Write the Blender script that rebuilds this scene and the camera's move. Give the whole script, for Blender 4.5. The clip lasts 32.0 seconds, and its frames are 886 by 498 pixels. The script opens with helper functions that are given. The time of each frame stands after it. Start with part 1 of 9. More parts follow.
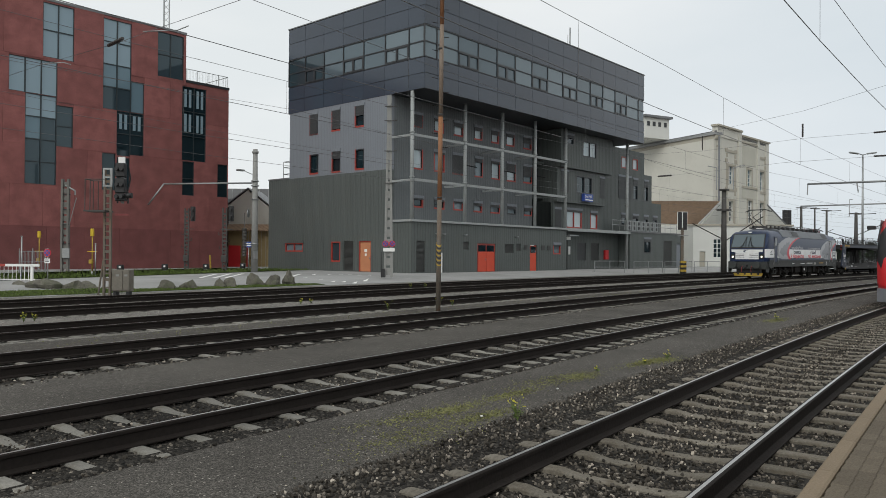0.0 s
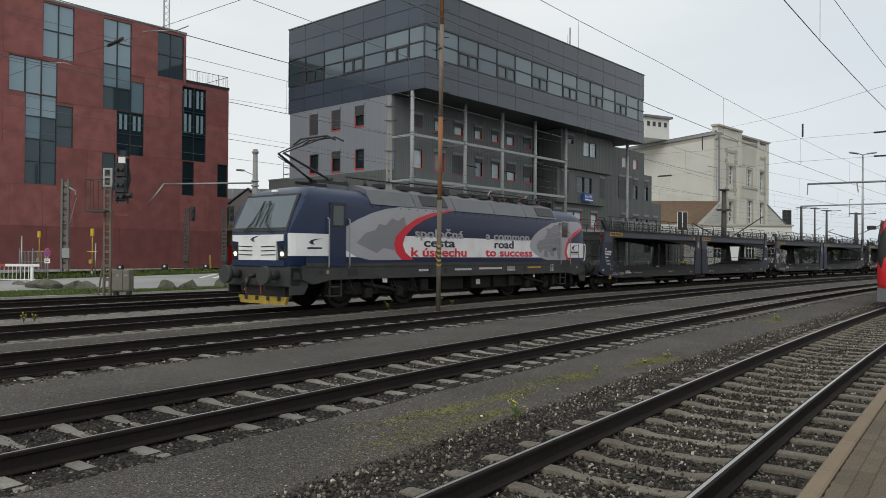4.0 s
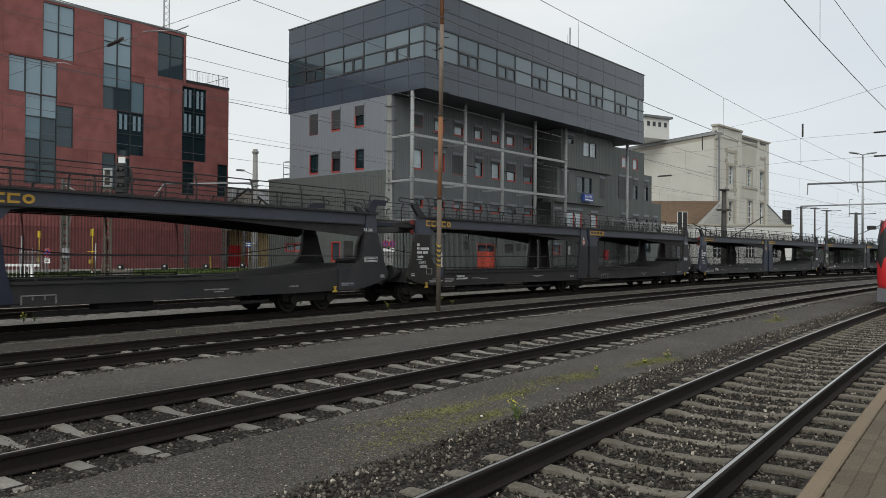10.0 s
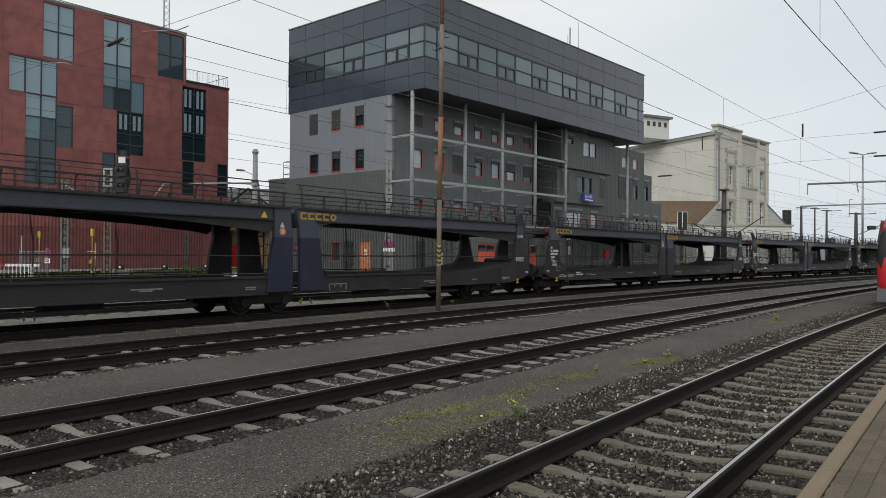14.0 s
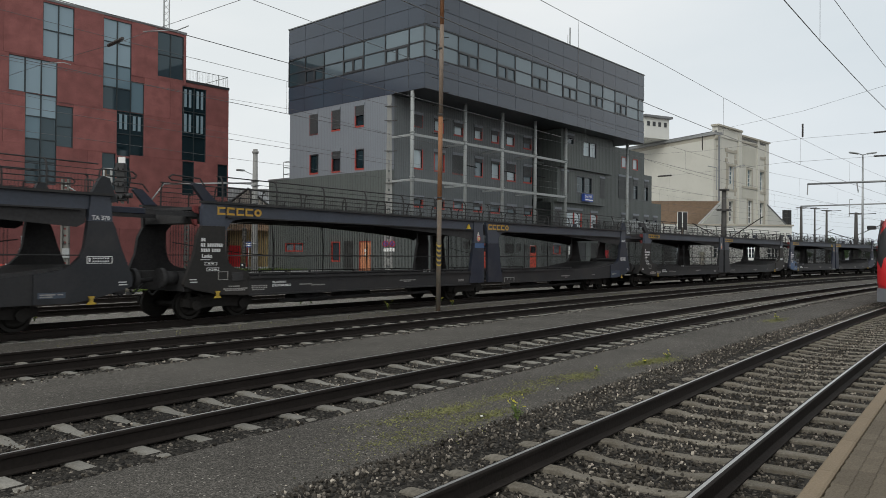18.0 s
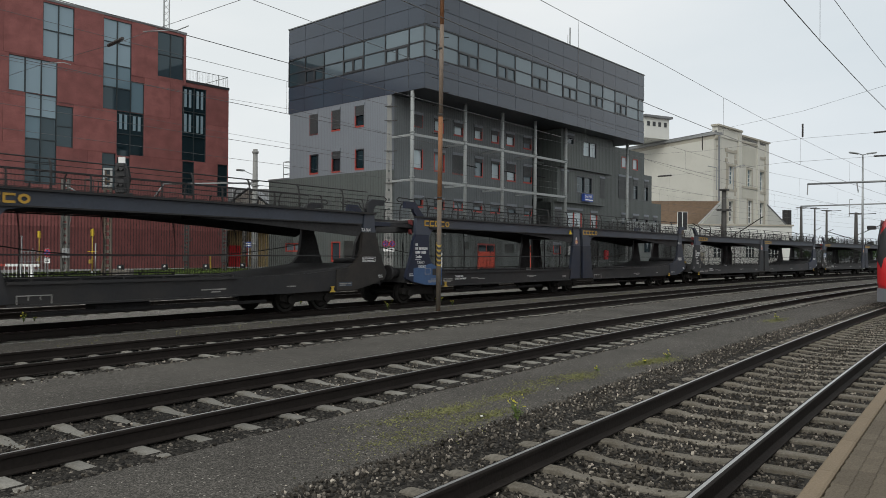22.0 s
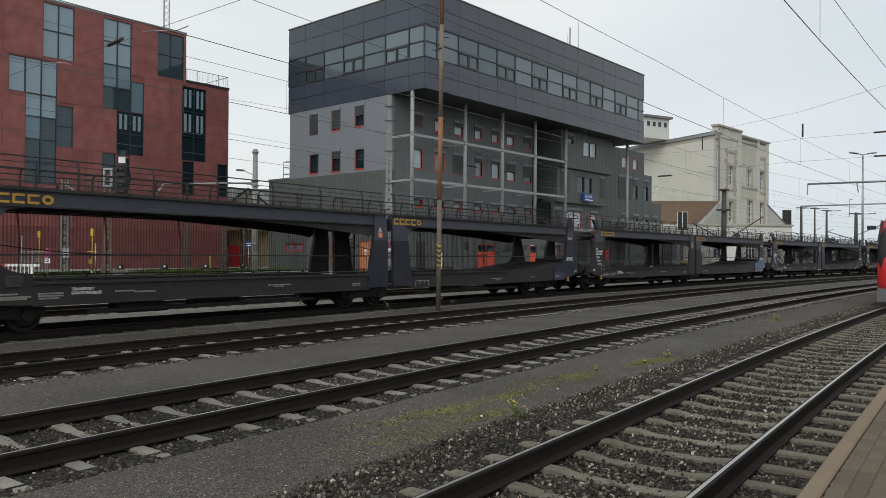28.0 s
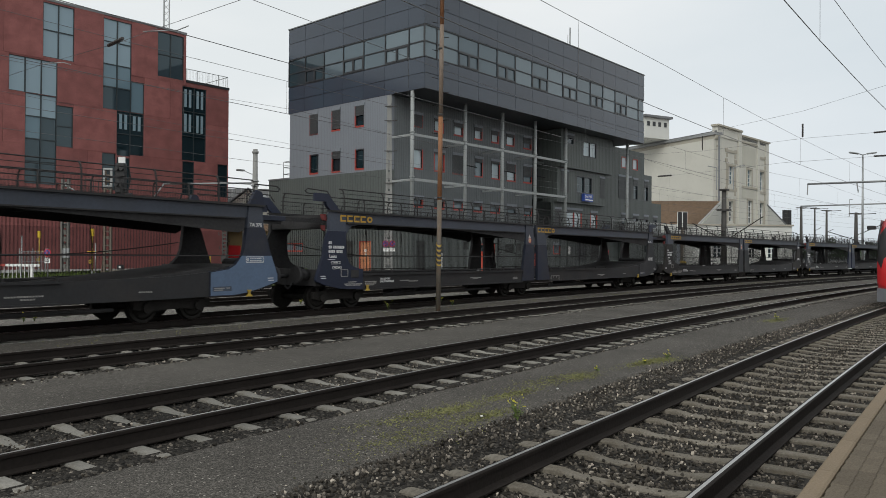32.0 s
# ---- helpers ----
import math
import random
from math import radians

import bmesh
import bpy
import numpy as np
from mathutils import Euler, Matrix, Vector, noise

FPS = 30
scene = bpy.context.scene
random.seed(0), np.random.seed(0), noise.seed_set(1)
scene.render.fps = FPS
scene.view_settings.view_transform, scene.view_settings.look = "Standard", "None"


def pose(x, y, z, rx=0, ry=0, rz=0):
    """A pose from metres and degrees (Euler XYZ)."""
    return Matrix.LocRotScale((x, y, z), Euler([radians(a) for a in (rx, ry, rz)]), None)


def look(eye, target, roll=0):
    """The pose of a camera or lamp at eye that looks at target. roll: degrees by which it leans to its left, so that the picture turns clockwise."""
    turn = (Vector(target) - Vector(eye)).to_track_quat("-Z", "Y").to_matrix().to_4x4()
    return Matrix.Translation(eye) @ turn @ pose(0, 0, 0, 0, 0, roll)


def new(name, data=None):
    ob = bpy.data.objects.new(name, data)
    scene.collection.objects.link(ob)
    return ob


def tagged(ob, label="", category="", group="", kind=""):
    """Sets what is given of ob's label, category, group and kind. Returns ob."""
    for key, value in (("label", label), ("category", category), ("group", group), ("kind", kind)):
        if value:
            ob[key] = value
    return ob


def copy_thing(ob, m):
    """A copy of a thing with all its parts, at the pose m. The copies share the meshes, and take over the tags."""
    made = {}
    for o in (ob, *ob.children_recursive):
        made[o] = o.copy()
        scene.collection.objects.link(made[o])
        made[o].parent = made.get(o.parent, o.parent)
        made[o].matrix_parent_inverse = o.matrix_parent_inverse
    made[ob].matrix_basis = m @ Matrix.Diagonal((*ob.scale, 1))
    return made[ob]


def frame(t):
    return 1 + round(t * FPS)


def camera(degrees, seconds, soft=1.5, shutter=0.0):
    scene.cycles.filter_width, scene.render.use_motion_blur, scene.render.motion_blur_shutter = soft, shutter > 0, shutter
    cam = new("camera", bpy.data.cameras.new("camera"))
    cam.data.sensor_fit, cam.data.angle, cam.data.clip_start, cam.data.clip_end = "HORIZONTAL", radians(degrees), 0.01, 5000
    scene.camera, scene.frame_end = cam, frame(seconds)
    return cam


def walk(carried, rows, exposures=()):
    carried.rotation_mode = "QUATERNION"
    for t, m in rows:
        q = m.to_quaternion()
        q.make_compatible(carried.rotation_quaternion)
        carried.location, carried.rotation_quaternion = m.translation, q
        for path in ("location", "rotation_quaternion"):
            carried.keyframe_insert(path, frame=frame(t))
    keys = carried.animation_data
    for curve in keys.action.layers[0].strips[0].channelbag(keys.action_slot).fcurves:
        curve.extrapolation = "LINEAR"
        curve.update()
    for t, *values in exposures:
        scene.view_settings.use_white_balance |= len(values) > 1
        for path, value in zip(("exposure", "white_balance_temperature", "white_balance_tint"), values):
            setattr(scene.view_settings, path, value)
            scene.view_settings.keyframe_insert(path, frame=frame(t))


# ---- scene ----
# The camera stands on a platform; x runs along the tracks, y across them, rail tops lie at z = 0.
cam = camera(62.02, 32.0, soft=0.5, shutter=0.1)
EYE = Vector((0.0, 0.0, 1.68))
YAW, PITCH, ROLL = radians(35.467), radians(0.399), 0.4275
AIM = EYE + Vector((math.cos(YAW) * math.cos(PITCH), math.sin(YAW) * math.cos(PITCH), math.sin(PITCH))) * 10
walk(cam, [(0.0, look(EYE, AIM, ROLL)), (32.0, look(EYE, AIM, ROLL))], [(0.0, 0.0), (32.0, 0.0)])

# Overcast sky: a pale veil over a daylight sky, and one broad weak sun.
world = bpy.data.worlds.new("overcast_sky")
scene.world = world
world.use_nodes = True
wn = world.node_tree
wn.nodes.clear()
w_out = wn.nodes.new("ShaderNodeOutputWorld")
w_bg = wn.nodes.new("ShaderNodeBackground")
w_sky = wn.nodes.new("ShaderNodeTexSky")
w_sky.sky_type, w_sky.sun_disc = "NISHITA", False
w_sky.sun_elevation, w_sky.sun_rotation = radians(37), radians(262)
w_sky.air_density, w_sky.dust_density = 1.0, 3.0
w_hsv = wn.nodes.new("ShaderNodeHueSaturation")
w_hsv.inputs["Saturation"].default_value, w_hsv.inputs["Value"].default_value = 0.25, 0.10
w_co = wn.nodes.new("ShaderNodeTexCoord")
w_map = wn.nodes.new("ShaderNodeMapping")
w_map.inputs["Scale"].default_value = (1.0, 1.0, 3.0)
w_noise = wn.nodes.new("ShaderNodeTexNoise")
w_noise.inputs["Scale"].default_value, w_noise.inputs["Detail"].default_value = 2.2, 5.0
w_ramp = wn.nodes.new("ShaderNodeValToRGB")
w_ramp.color_ramp.elements[0].position, w_ramp.color_ramp.elements[0].color = 0.3, (0.775, 0.82, 0.835, 1)
w_ramp.color_ramp.elements[1].position, w_ramp.color_ramp.elements[1].color = 0.7, (0.885, 0.905, 0.905, 1)
w_mix = wn.nodes.new("ShaderNodeMixRGB")
w_mix.inputs["Fac"].default_value = 0.12
wn.links.new(w_sky.outputs[0], w_hsv.inputs["Color"])
wn.links.new(w_co.outputs["Generated"], w_map.inputs["Vector"])
wn.links.new(w_map.outputs[0], w_noise.inputs["Vector"])
wn.links.new(w_noise.outputs["Fac"], w_ramp.inputs[0])
wn.links.new(w_ramp.outputs[0], w_mix.inputs[1])
wn.links.new(w_hsv.outputs[0], w_mix.inputs[2])
# the veil is thinner towards the hidden sun and greyer away from it
w_sep = wn.nodes.new("ShaderNodeSeparateXYZ")
w_away = wn.nodes.new("ShaderNodeMapRange")
w_away.interpolation_type = "SMOOTHSTEP"
w_away.inputs["From Min"].default_value, w_away.inputs["From Max"].default_value = 0.78, 1.06
w_tint = wn.nodes.new("ShaderNodeMixRGB")
w_tint.blend_type = "MULTIPLY"
w_tint.inputs[2].default_value = (0.80, 0.85, 0.90, 1)
wn.links.new(w_co.outputs["Generated"], w_sep.inputs[0])
wn.links.new(w_sep.outputs["X"], w_away.inputs["Value"])
wn.links.new(w_away.outputs[0], w_tint.inputs[0])
wn.links.new(w_mix.outputs[0], w_tint.inputs[1])
wn.links.new(w_tint.outputs[0], w_bg.inputs["Color"])
w_bg.inputs["Strength"].default_value = 1.06
wn.links.new(w_bg.outputs[0], w_out.inputs[0])

sun = new("sun", bpy.data.lights.new("sun", "SUN"))
sun.data.energy, sun.data.angle, sun.data.color = 1.1, radians(30), (0.98, 0.985, 0.92)
sun.matrix_world = look((-80, -12, 62), (0, 0, 0))
# ---- small builders ----
def part(name, bm, mat, parent=None, label=""):
    """One mesh object from a bmesh, under a thing or a part."""
    me = bpy.data.meshes.new(name)
    if isinstance(bm, bmesh.types.BMesh):
        bm.normal_update()
        bm.to_mesh(me)
        bm.free()
    else:
        me.from_pydata(bm[0], [], bm[1])
    me.materials.append(mat)
    ob = new(name, me)
    if parent is not None:
        ob.parent = parent
    if label:
        ob["label"] = label
    return ob


def again(name, ob, parent, m):
    """One more object on the mesh of ob."""
    o = new(name, ob.data)
    o.parent = parent
    o.matrix_local = m
    return o


def thing(name, m, label, category, group="", kind=""):
    ob = new(name)
    ob.empty_display_size = 0.3
    ob.matrix_world = m
    return tagged(ob, label, category, group, kind)


def B():
    return bmesh.new()


def slab(bm, x0, y0, z0, x1, y1, z1):
    v = [bm.verts.new(p) for p in ((x0, y0, z0), (x1, y0, z0), (x1, y1, z0), (x0, y1, z0), (x0, y0, z1), (x1, y0, z1), (x1, y1, z1), (x0, y1, z1))]
    for f in ((3, 2, 1, 0), (4, 5, 6, 7), (0, 1, 5, 4), (1, 2, 6, 5), (2, 3, 7, 6), (3, 0, 4, 7)):
        bm.faces.new([v[i] for i in f])
    return bm


def soften(bm, w=0.01, seg=1):
    bmesh.ops.bevel(bm, geom=bm.edges[:], offset=w, segments=seg, affect="EDGES", clamp_overlap=True)
    return bm


def rod(bm, p, q, r, n=8, r2=None):
    """A round bar from p to q."""
    p, q = Vector(p), Vector(q)
    r2 = r if r2 is None else r2
    d = (q - p).normalized()
    a = d.cross(Vector((0, 0, 1)) if abs(d.z) < 0.9 else Vector((1, 0, 0))).normalized()
    b = d.cross(a)
    A = [bm.verts.new(p + (a * math.cos(2 * math.pi * i / n) + b * math.sin(2 * math.pi * i / n)) * r) for i in range(n)]
    C = [bm.verts.new(q + (a * math.cos(2 * math.pi * i / n) + b * math.sin(2 * math.pi * i / n)) * r2) for i in range(n)]
    for i in range(n):
        f = bm.faces.new((A[i], A[(i + 1) % n], C[(i + 1) % n], C[i]))
        f.smooth = n > 6
    bm.faces.new(A[::-1])
    bm.faces.new(C)
    return bm


def pipe(bm, pts, r, n=6):
    for p, q in zip(pts, pts[1:]):
        rod(bm, p, q, r, n)
    return bm


def extr_y(bm, poly, y0, y1):
    """A polygon in x, z drawn out from y0 to y1."""
    a = [bm.verts.new((x, y0, z)) for x, z in poly]
    b = [bm.verts.new((x, y1, z)) for x, z in poly]
    n = len(poly)
    for i in range(n):
        bm.faces.new((a[i], a[(i + 1) % n], b[(i + 1) % n], b[i]))
    bm.faces.new(a[::-1])
    bm.faces.new(b)
    bmesh.ops.recalc_face_normals(bm, faces=bm.faces[:])
    return bm


def extr_x(bm, poly, x0, x1):
    """A polygon in y, z drawn out from x0 to x1."""
    a = [bm.verts.new((x0, y, z)) for y, z in poly]
    b = [bm.verts.new((x1, y, z)) for y, z in poly]
    n = len(poly)
    for i in range(n):
        bm.faces.new((a[i], a[(i + 1) % n], b[(i + 1) % n], b[i]))
    bm.faces.new(a[::-1])
    bm.faces.new(b)
    bmesh.ops.recalc_face_normals(bm, faces=bm.faces[:])
    return bm


def extr_z(bm, poly, z0, z1):
    a = [bm.verts.new((x, y, z0)) for x, y in poly]
    b = [bm.verts.new((x, y, z1)) for x, y in poly]
    n = len(poly)
    for i in range(n):
        bm.faces.new((a[i], a[(i + 1) % n], b[(i + 1) % n], b[i]))
    bm.faces.new(a[::-1])
    bm.faces.new(b)
    bmesh.ops.recalc_face_normals(bm, faces=bm.faces[:])
    return bm


def box(name, d, mat, parent, label="", w=0.0):
    bm = slab(B(), *d)
    if w:
        soften(bm, w)
    return part(name, bm, mat, parent, label)


def holed(bm, axis, at, thick, a0, z0, a1, z1, holes):
    """A wall in the plane axis = at, with openings (a0, z0, a1, z1) through it, in one piece."""
    cl = lambda v, p, q: min(max(v, p), q)
    xs = sorted({a0, a1, *[cl(h[0], a0, a1) for h in holes], *[cl(h[2], a0, a1) for h in holes]})
    zs = sorted({z0, z1, *[cl(h[1], z0, z1) for h in holes], *[cl(h[3], z0, z1) for h in holes]})
    vs = {}

    def v(i, k, s):
        if (i, k, s) not in vs:
            d = at + (thick if s else 0.0)
            vs[(i, k, s)] = bm.verts.new((xs[i], d, zs[k]) if axis == "y" else (d, xs[i], zs[k]))
        return vs[(i, k, s)]

    def solid(i, k):
        if not (0 <= i < len(xs) - 1 and 0 <= k < len(zs) - 1):
            return False
        x, z = (xs[i] + xs[i + 1]) / 2, (zs[k] + zs[k + 1]) / 2
        return not any(h[0] < x < h[2] and h[1] < z < h[3] for h in holes)
    new_faces = []
    for i in range(len(xs) - 1):
        for k in range(len(zs) - 1):
            if not solid(i, k):
                continue
            for s in (0, 1):
                new_faces.append(bm.faces.new((v(i, k, s), v(i + 1, k, s), v(i + 1, k + 1, s), v(i, k + 1, s))))
            for (p, q), (di, dk) in ((((i, k), (i + 1, k)), (0, -1)), (((i, k + 1), (i + 1, k + 1)), (0, 1)), (((i, k), (i, k + 1)), (-1, 0)), (((i + 1, k), (i + 1, k + 1)), (1, 0))):
                if not solid(i + di, k + dk):
                    new_faces.append(bm.faces.new((v(*p, 0), v(*q, 0), v(*q, 1), v(*p, 1))))
    bmesh.ops.recalc_face_normals(bm, faces=new_faces)
    return bm


def text(name, words, size, mat, parent, m, label="", spread=1.0, bold=0.0):
    """Raised letters in the built-in font, as a mesh."""
    cu = bpy.data.curves.new(name, "FONT")
    cu.body, cu.size, cu.extrude, cu.offset, cu.space_character = words, size, 0.004, bold, spread
    cu.align_x, cu.align_y = "LEFT", "BOTTOM_BASELINE"
    cu.resolution_u = 3
    tmp = bpy.data.objects.new(name, cu)
    me = bpy.data.meshes.new_from_object(tmp)
    bpy.data.objects.remove(tmp)
    me.materials.clear()
    me.materials.append(mat)
    ob = new(name, me)
    ob.parent = parent
    ob.matrix_local = m
    if label:
        ob["label"] = label
    return ob


# Tracks lie on arcs about one far centre.
RC = 490.0


def on_arc(y, a):
    """Place on the arc that crosses x = 0 at y, a metres along it (measured at y = 15.5), and its heading."""
    f = a / (RC + 15.5)
    return Vector(((RC + y) * math.sin(f), (RC + y) * math.cos(f) - RC, 0.0)), -f


def arc_pose(y, a, z=0.0, turn=0.0):
    p, f = on_arc(y, a)
    return Matrix.LocRotScale((p.x, p.y, z), Euler((0, 0, f + turn)), None)


# Plan of the buildings' own frame: x along the signal building's long front.
BT = radians(-6.051)


def bld(x, y, z=0.0, turn=0.0):
    c, s = math.cos(BT), math.sin(BT)
    return Matrix.LocRotScale((x * c - y * s, x * s + y * c, z), Euler((0, 0, BT + radians(turn))), None)
# ---- materials ----
def material(name, color, rough=0.6, metal=0.0, vary=0.15, scale=3.0, fine=40.0, bump=0.1, dirt=None, dirt_amt=0.0, dirt_scale=0.7, spec=0.5, rand=0.0, stretch=(1, 1, 1), coat=0.0):
    m = bpy.data.materials.new(name)
    m.use_nodes = True
    nt = m.node_tree
    bs = nt.nodes["Principled BSDF"]
    bs.inputs["Roughness"].default_value, bs.inputs["Metallic"].default_value = rough, metal
    bs.inputs["Specular IOR Level"].default_value = spec
    bs.inputs["Coat Weight"].default_value = coat
    co = nt.nodes.new("ShaderNodeTexCoord")
    mp = nt.nodes.new("ShaderNodeMapping")
    mp.inputs["Scale"].default_value = stretch
    nt.links.new(co.outputs["Object"], mp.inputs["Vector"])
    n1 = nt.nodes.new("ShaderNodeTexNoise")
    n1.inputs["Scale"].default_value, n1.inputs["Detail"].default_value = scale, 5.0
    n2 = nt.nodes.new("ShaderNodeTexNoise")
    n2.inputs["Scale"].default_value, n2.inputs["Detail"].default_value = fine, 3.0
    for n in (n1, n2):
        nt.links.new(mp.outputs[0], n.inputs["Vector"])
    add = nt.nodes.new("ShaderNodeMath")
    add.operation = "ADD"
    nt.links.new(n1.outputs["Fac"], add.inputs[0])
    nt.links.new(n2.outputs["Fac"], add.inputs[1])
    mr = nt.nodes.new("ShaderNodeMapRange")
    mr.inputs["From Min"].default_value, mr.inputs["From Max"].default_value = 0.6, 1.4
    mr.inputs["To Min"].default_value, mr.inputs["To Max"].default_value = 1 - vary, 1 + vary
    nt.links.new(add.outputs[0], mr.inputs["Value"])
    hs = nt.nodes.new("ShaderNodeHueSaturation")
    hs.inputs["Color"].default_value = (*color, 1)
    last = mr.outputs[0]
    if rand:
        oi = nt.nodes.new("ShaderNodeObjectInfo")
        r2 = nt.nodes.new("ShaderNodeMapRange")
        r2.inputs["To Min"].default_value, r2.inputs["To Max"].default_value = 1 - rand, 1 + rand
        nt.links.new(oi.outputs["Random"], r2.inputs["Value"])
        mu = nt.nodes.new("ShaderNodeMath")
        mu.operation = "MULTIPLY"
        nt.links.new(last, mu.inputs[0])
        nt.links.new(r2.outputs[0], mu.inputs[1])
        last = mu.outputs[0]
    nt.links.new(last, hs.inputs["Value"])
    col = hs.outputs[0]
    if dirt:
        n3 = nt.nodes.new("ShaderNodeTexNoise")
        n3.inputs["Scale"].default_value, n3.inputs["Detail"].default_value, n3.inputs["Roughness"].default_value = dirt_scale, 6.0, 0.65
        nt.links.new(mp.outputs[0], n3.inputs["Vector"])
        r3 = nt.nodes.new("ShaderNodeMapRange")
        r3.inputs["From Min"].default_value, r3.inputs["From Max"].default_value = 0.48, 0.68
        r3.inputs["To Min"].default_value, r3.inputs["To Max"].default_value = 0.0, dirt_amt
        nt.links.new(n3.outputs["Fac"], r3.inputs["Value"])
        mx = nt.nodes.new("ShaderNodeMixRGB")
        mx.inputs[2].default_value = (*dirt, 1)
        nt.links.new(r3.outputs[0], mx.inputs[0])
        nt.links.new(col, mx.inputs[1])
        col = mx.outputs[0]
    nt.links.new(col, bs.inputs["Base Color"])
    if bump:
        bp = nt.nodes.new("ShaderNodeBump")
        bp.inputs["Strength"].default_value, bp.inputs["Distance"].default_value = bump, 0.02
        nt.links.new(n2.outputs["Fac"], bp.inputs["Height"])
        nt.links.new(bp.outputs[0], bs.inputs["Normal"])
    return m


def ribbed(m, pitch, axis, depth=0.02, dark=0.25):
    """Adds upright ribs of real pitch to a cladding material: relief, with the grooves' shade painted into the colour.
    """
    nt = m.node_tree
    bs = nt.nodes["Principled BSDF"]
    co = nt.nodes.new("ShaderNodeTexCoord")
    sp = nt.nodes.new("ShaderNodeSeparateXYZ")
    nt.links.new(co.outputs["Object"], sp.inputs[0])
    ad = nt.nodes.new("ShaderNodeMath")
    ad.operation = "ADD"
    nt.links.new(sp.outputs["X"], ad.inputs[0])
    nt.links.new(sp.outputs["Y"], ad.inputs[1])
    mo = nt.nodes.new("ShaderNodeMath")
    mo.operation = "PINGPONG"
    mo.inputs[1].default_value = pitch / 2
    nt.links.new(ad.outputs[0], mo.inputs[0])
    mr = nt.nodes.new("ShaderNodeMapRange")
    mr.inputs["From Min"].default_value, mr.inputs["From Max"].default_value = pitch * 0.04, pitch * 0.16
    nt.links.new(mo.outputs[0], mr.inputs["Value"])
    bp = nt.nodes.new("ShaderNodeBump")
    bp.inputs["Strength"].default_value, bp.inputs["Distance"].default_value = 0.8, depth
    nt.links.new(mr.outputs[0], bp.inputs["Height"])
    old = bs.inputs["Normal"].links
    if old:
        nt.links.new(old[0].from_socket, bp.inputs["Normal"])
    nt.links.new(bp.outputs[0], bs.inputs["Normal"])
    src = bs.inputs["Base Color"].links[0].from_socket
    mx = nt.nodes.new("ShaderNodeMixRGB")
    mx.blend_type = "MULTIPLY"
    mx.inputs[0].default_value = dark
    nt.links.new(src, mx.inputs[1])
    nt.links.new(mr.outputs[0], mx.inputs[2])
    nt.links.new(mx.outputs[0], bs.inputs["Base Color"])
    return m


def glass(name, color, rough=0.04):
    m = bpy.data.materials.new(name)
    m.use_nodes = True
    bs = m.node_tree.nodes["Principled BSDF"]
    bs.inputs["Base Color"].default_value = (*color, 1)
    bs.inputs["Roughness"].default_value = rough
    bs.inputs["IOR"].default_value = 1.5
    bs.inputs["Coat Weight"].default_value = 0.2
    bs.inputs["Specular Tint"].default_value = (0.72, 0.92, 1.0, 1)
    bs.inputs["Coat Roughness"].default_value = 0.02
    return m


def glow(name, color, power):
    m = bpy.data.materials.new(name)
    m.use_nodes = True
    bs = m.node_tree.nodes["Principled BSDF"]
    bs.inputs["Base Color"].default_value = (*color, 1)
    bs.inputs["Emission Color"].default_value = (*color, 1)
    bs.inputs["Emission Strength"].default_value = power
    return m


def gravel(name, stops, scale, tint=(1, 1, 1), patch=0.35, relief=0.6, islands=False):
    """Loose stones: each cell its own grey, shade lines between them, wide patches of wetter ground."""
    m = bpy.data.materials.new(name)
    m.use_nodes = True
    nt = m.node_tree
    bs = nt.nodes["Principled BSDF"]
    bs.inputs["Roughness"].default_value, bs.inputs["Specular IOR Level"].default_value = 0.92, 0.15
    co = nt.nodes.new("ShaderNodeTexCoord")
    vo = nt.nodes.new("ShaderNodeTexVoronoi")
    vo.inputs["Scale"].default_value = scale
    nt.links.new(co.outputs["Object"], vo.inputs["Vector"])
    sp = nt.nodes.new("ShaderNodeSeparateColor")
    nt.links.new(vo.outputs["Color"], sp.inputs[0])
    src = sp.outputs[0]
    if islands:
        ge = nt.nodes.new("ShaderNodeNewGeometry")
        src = ge.outputs["Random Per Island"]
    ra = nt.nodes.new("ShaderNodeValToRGB")
    els = ra.color_ramp.elements
    while len(els) < len(stops):
        els.new(0.5)
    for e, (f, v) in zip(els, stops):
        e.position, e.color = f, (v * tint[0], v * tint[1], v * tint[2], 1)
    nt.links.new(src, ra.inputs[0])
    n1 = nt.nodes.new("ShaderNodeTexNoise")
    n1.inputs["Scale"].default_value, n1.inputs["Detail"].default_value, n1.inputs["Roughness"].default_value = 0.45, 7.0, 0.62
    nt.links.new(co.outputs["Object"], n1.inputs["Vector"])
    mr = nt.nodes.new("ShaderNodeMapRange")
    mr.inputs["From Min"].default_value, mr.inputs["From Max"].default_value = 0.3, 0.7
    mr.inputs["To Min"].default_value, mr.inputs["To Max"].default_value = 1 - patch, 1 + patch
    nt.links.new(n1.outputs["Fac"], mr.inputs["Value"])
    hs = nt.nodes.new("ShaderNodeHueSaturation")
    nt.links.new(ra.outputs[0], hs.inputs["Color"])
    nt.links.new(mr.outputs[0], hs.inputs["Value"])
    nt.links.new(hs.outputs[0], bs.inputs["Base Color"])
    bp = nt.nodes.new("ShaderNodeBump")
    bp.invert = True
    bp.inputs["Strength"].default_value, bp.inputs["Distance"].default_value = relief, 0.6 / scale
    nt.links.new(vo.outputs["Distance"], bp.inputs["Height"])
    nt.links.new(bp.outputs[0], bs.inputs["Normal"])
    return m


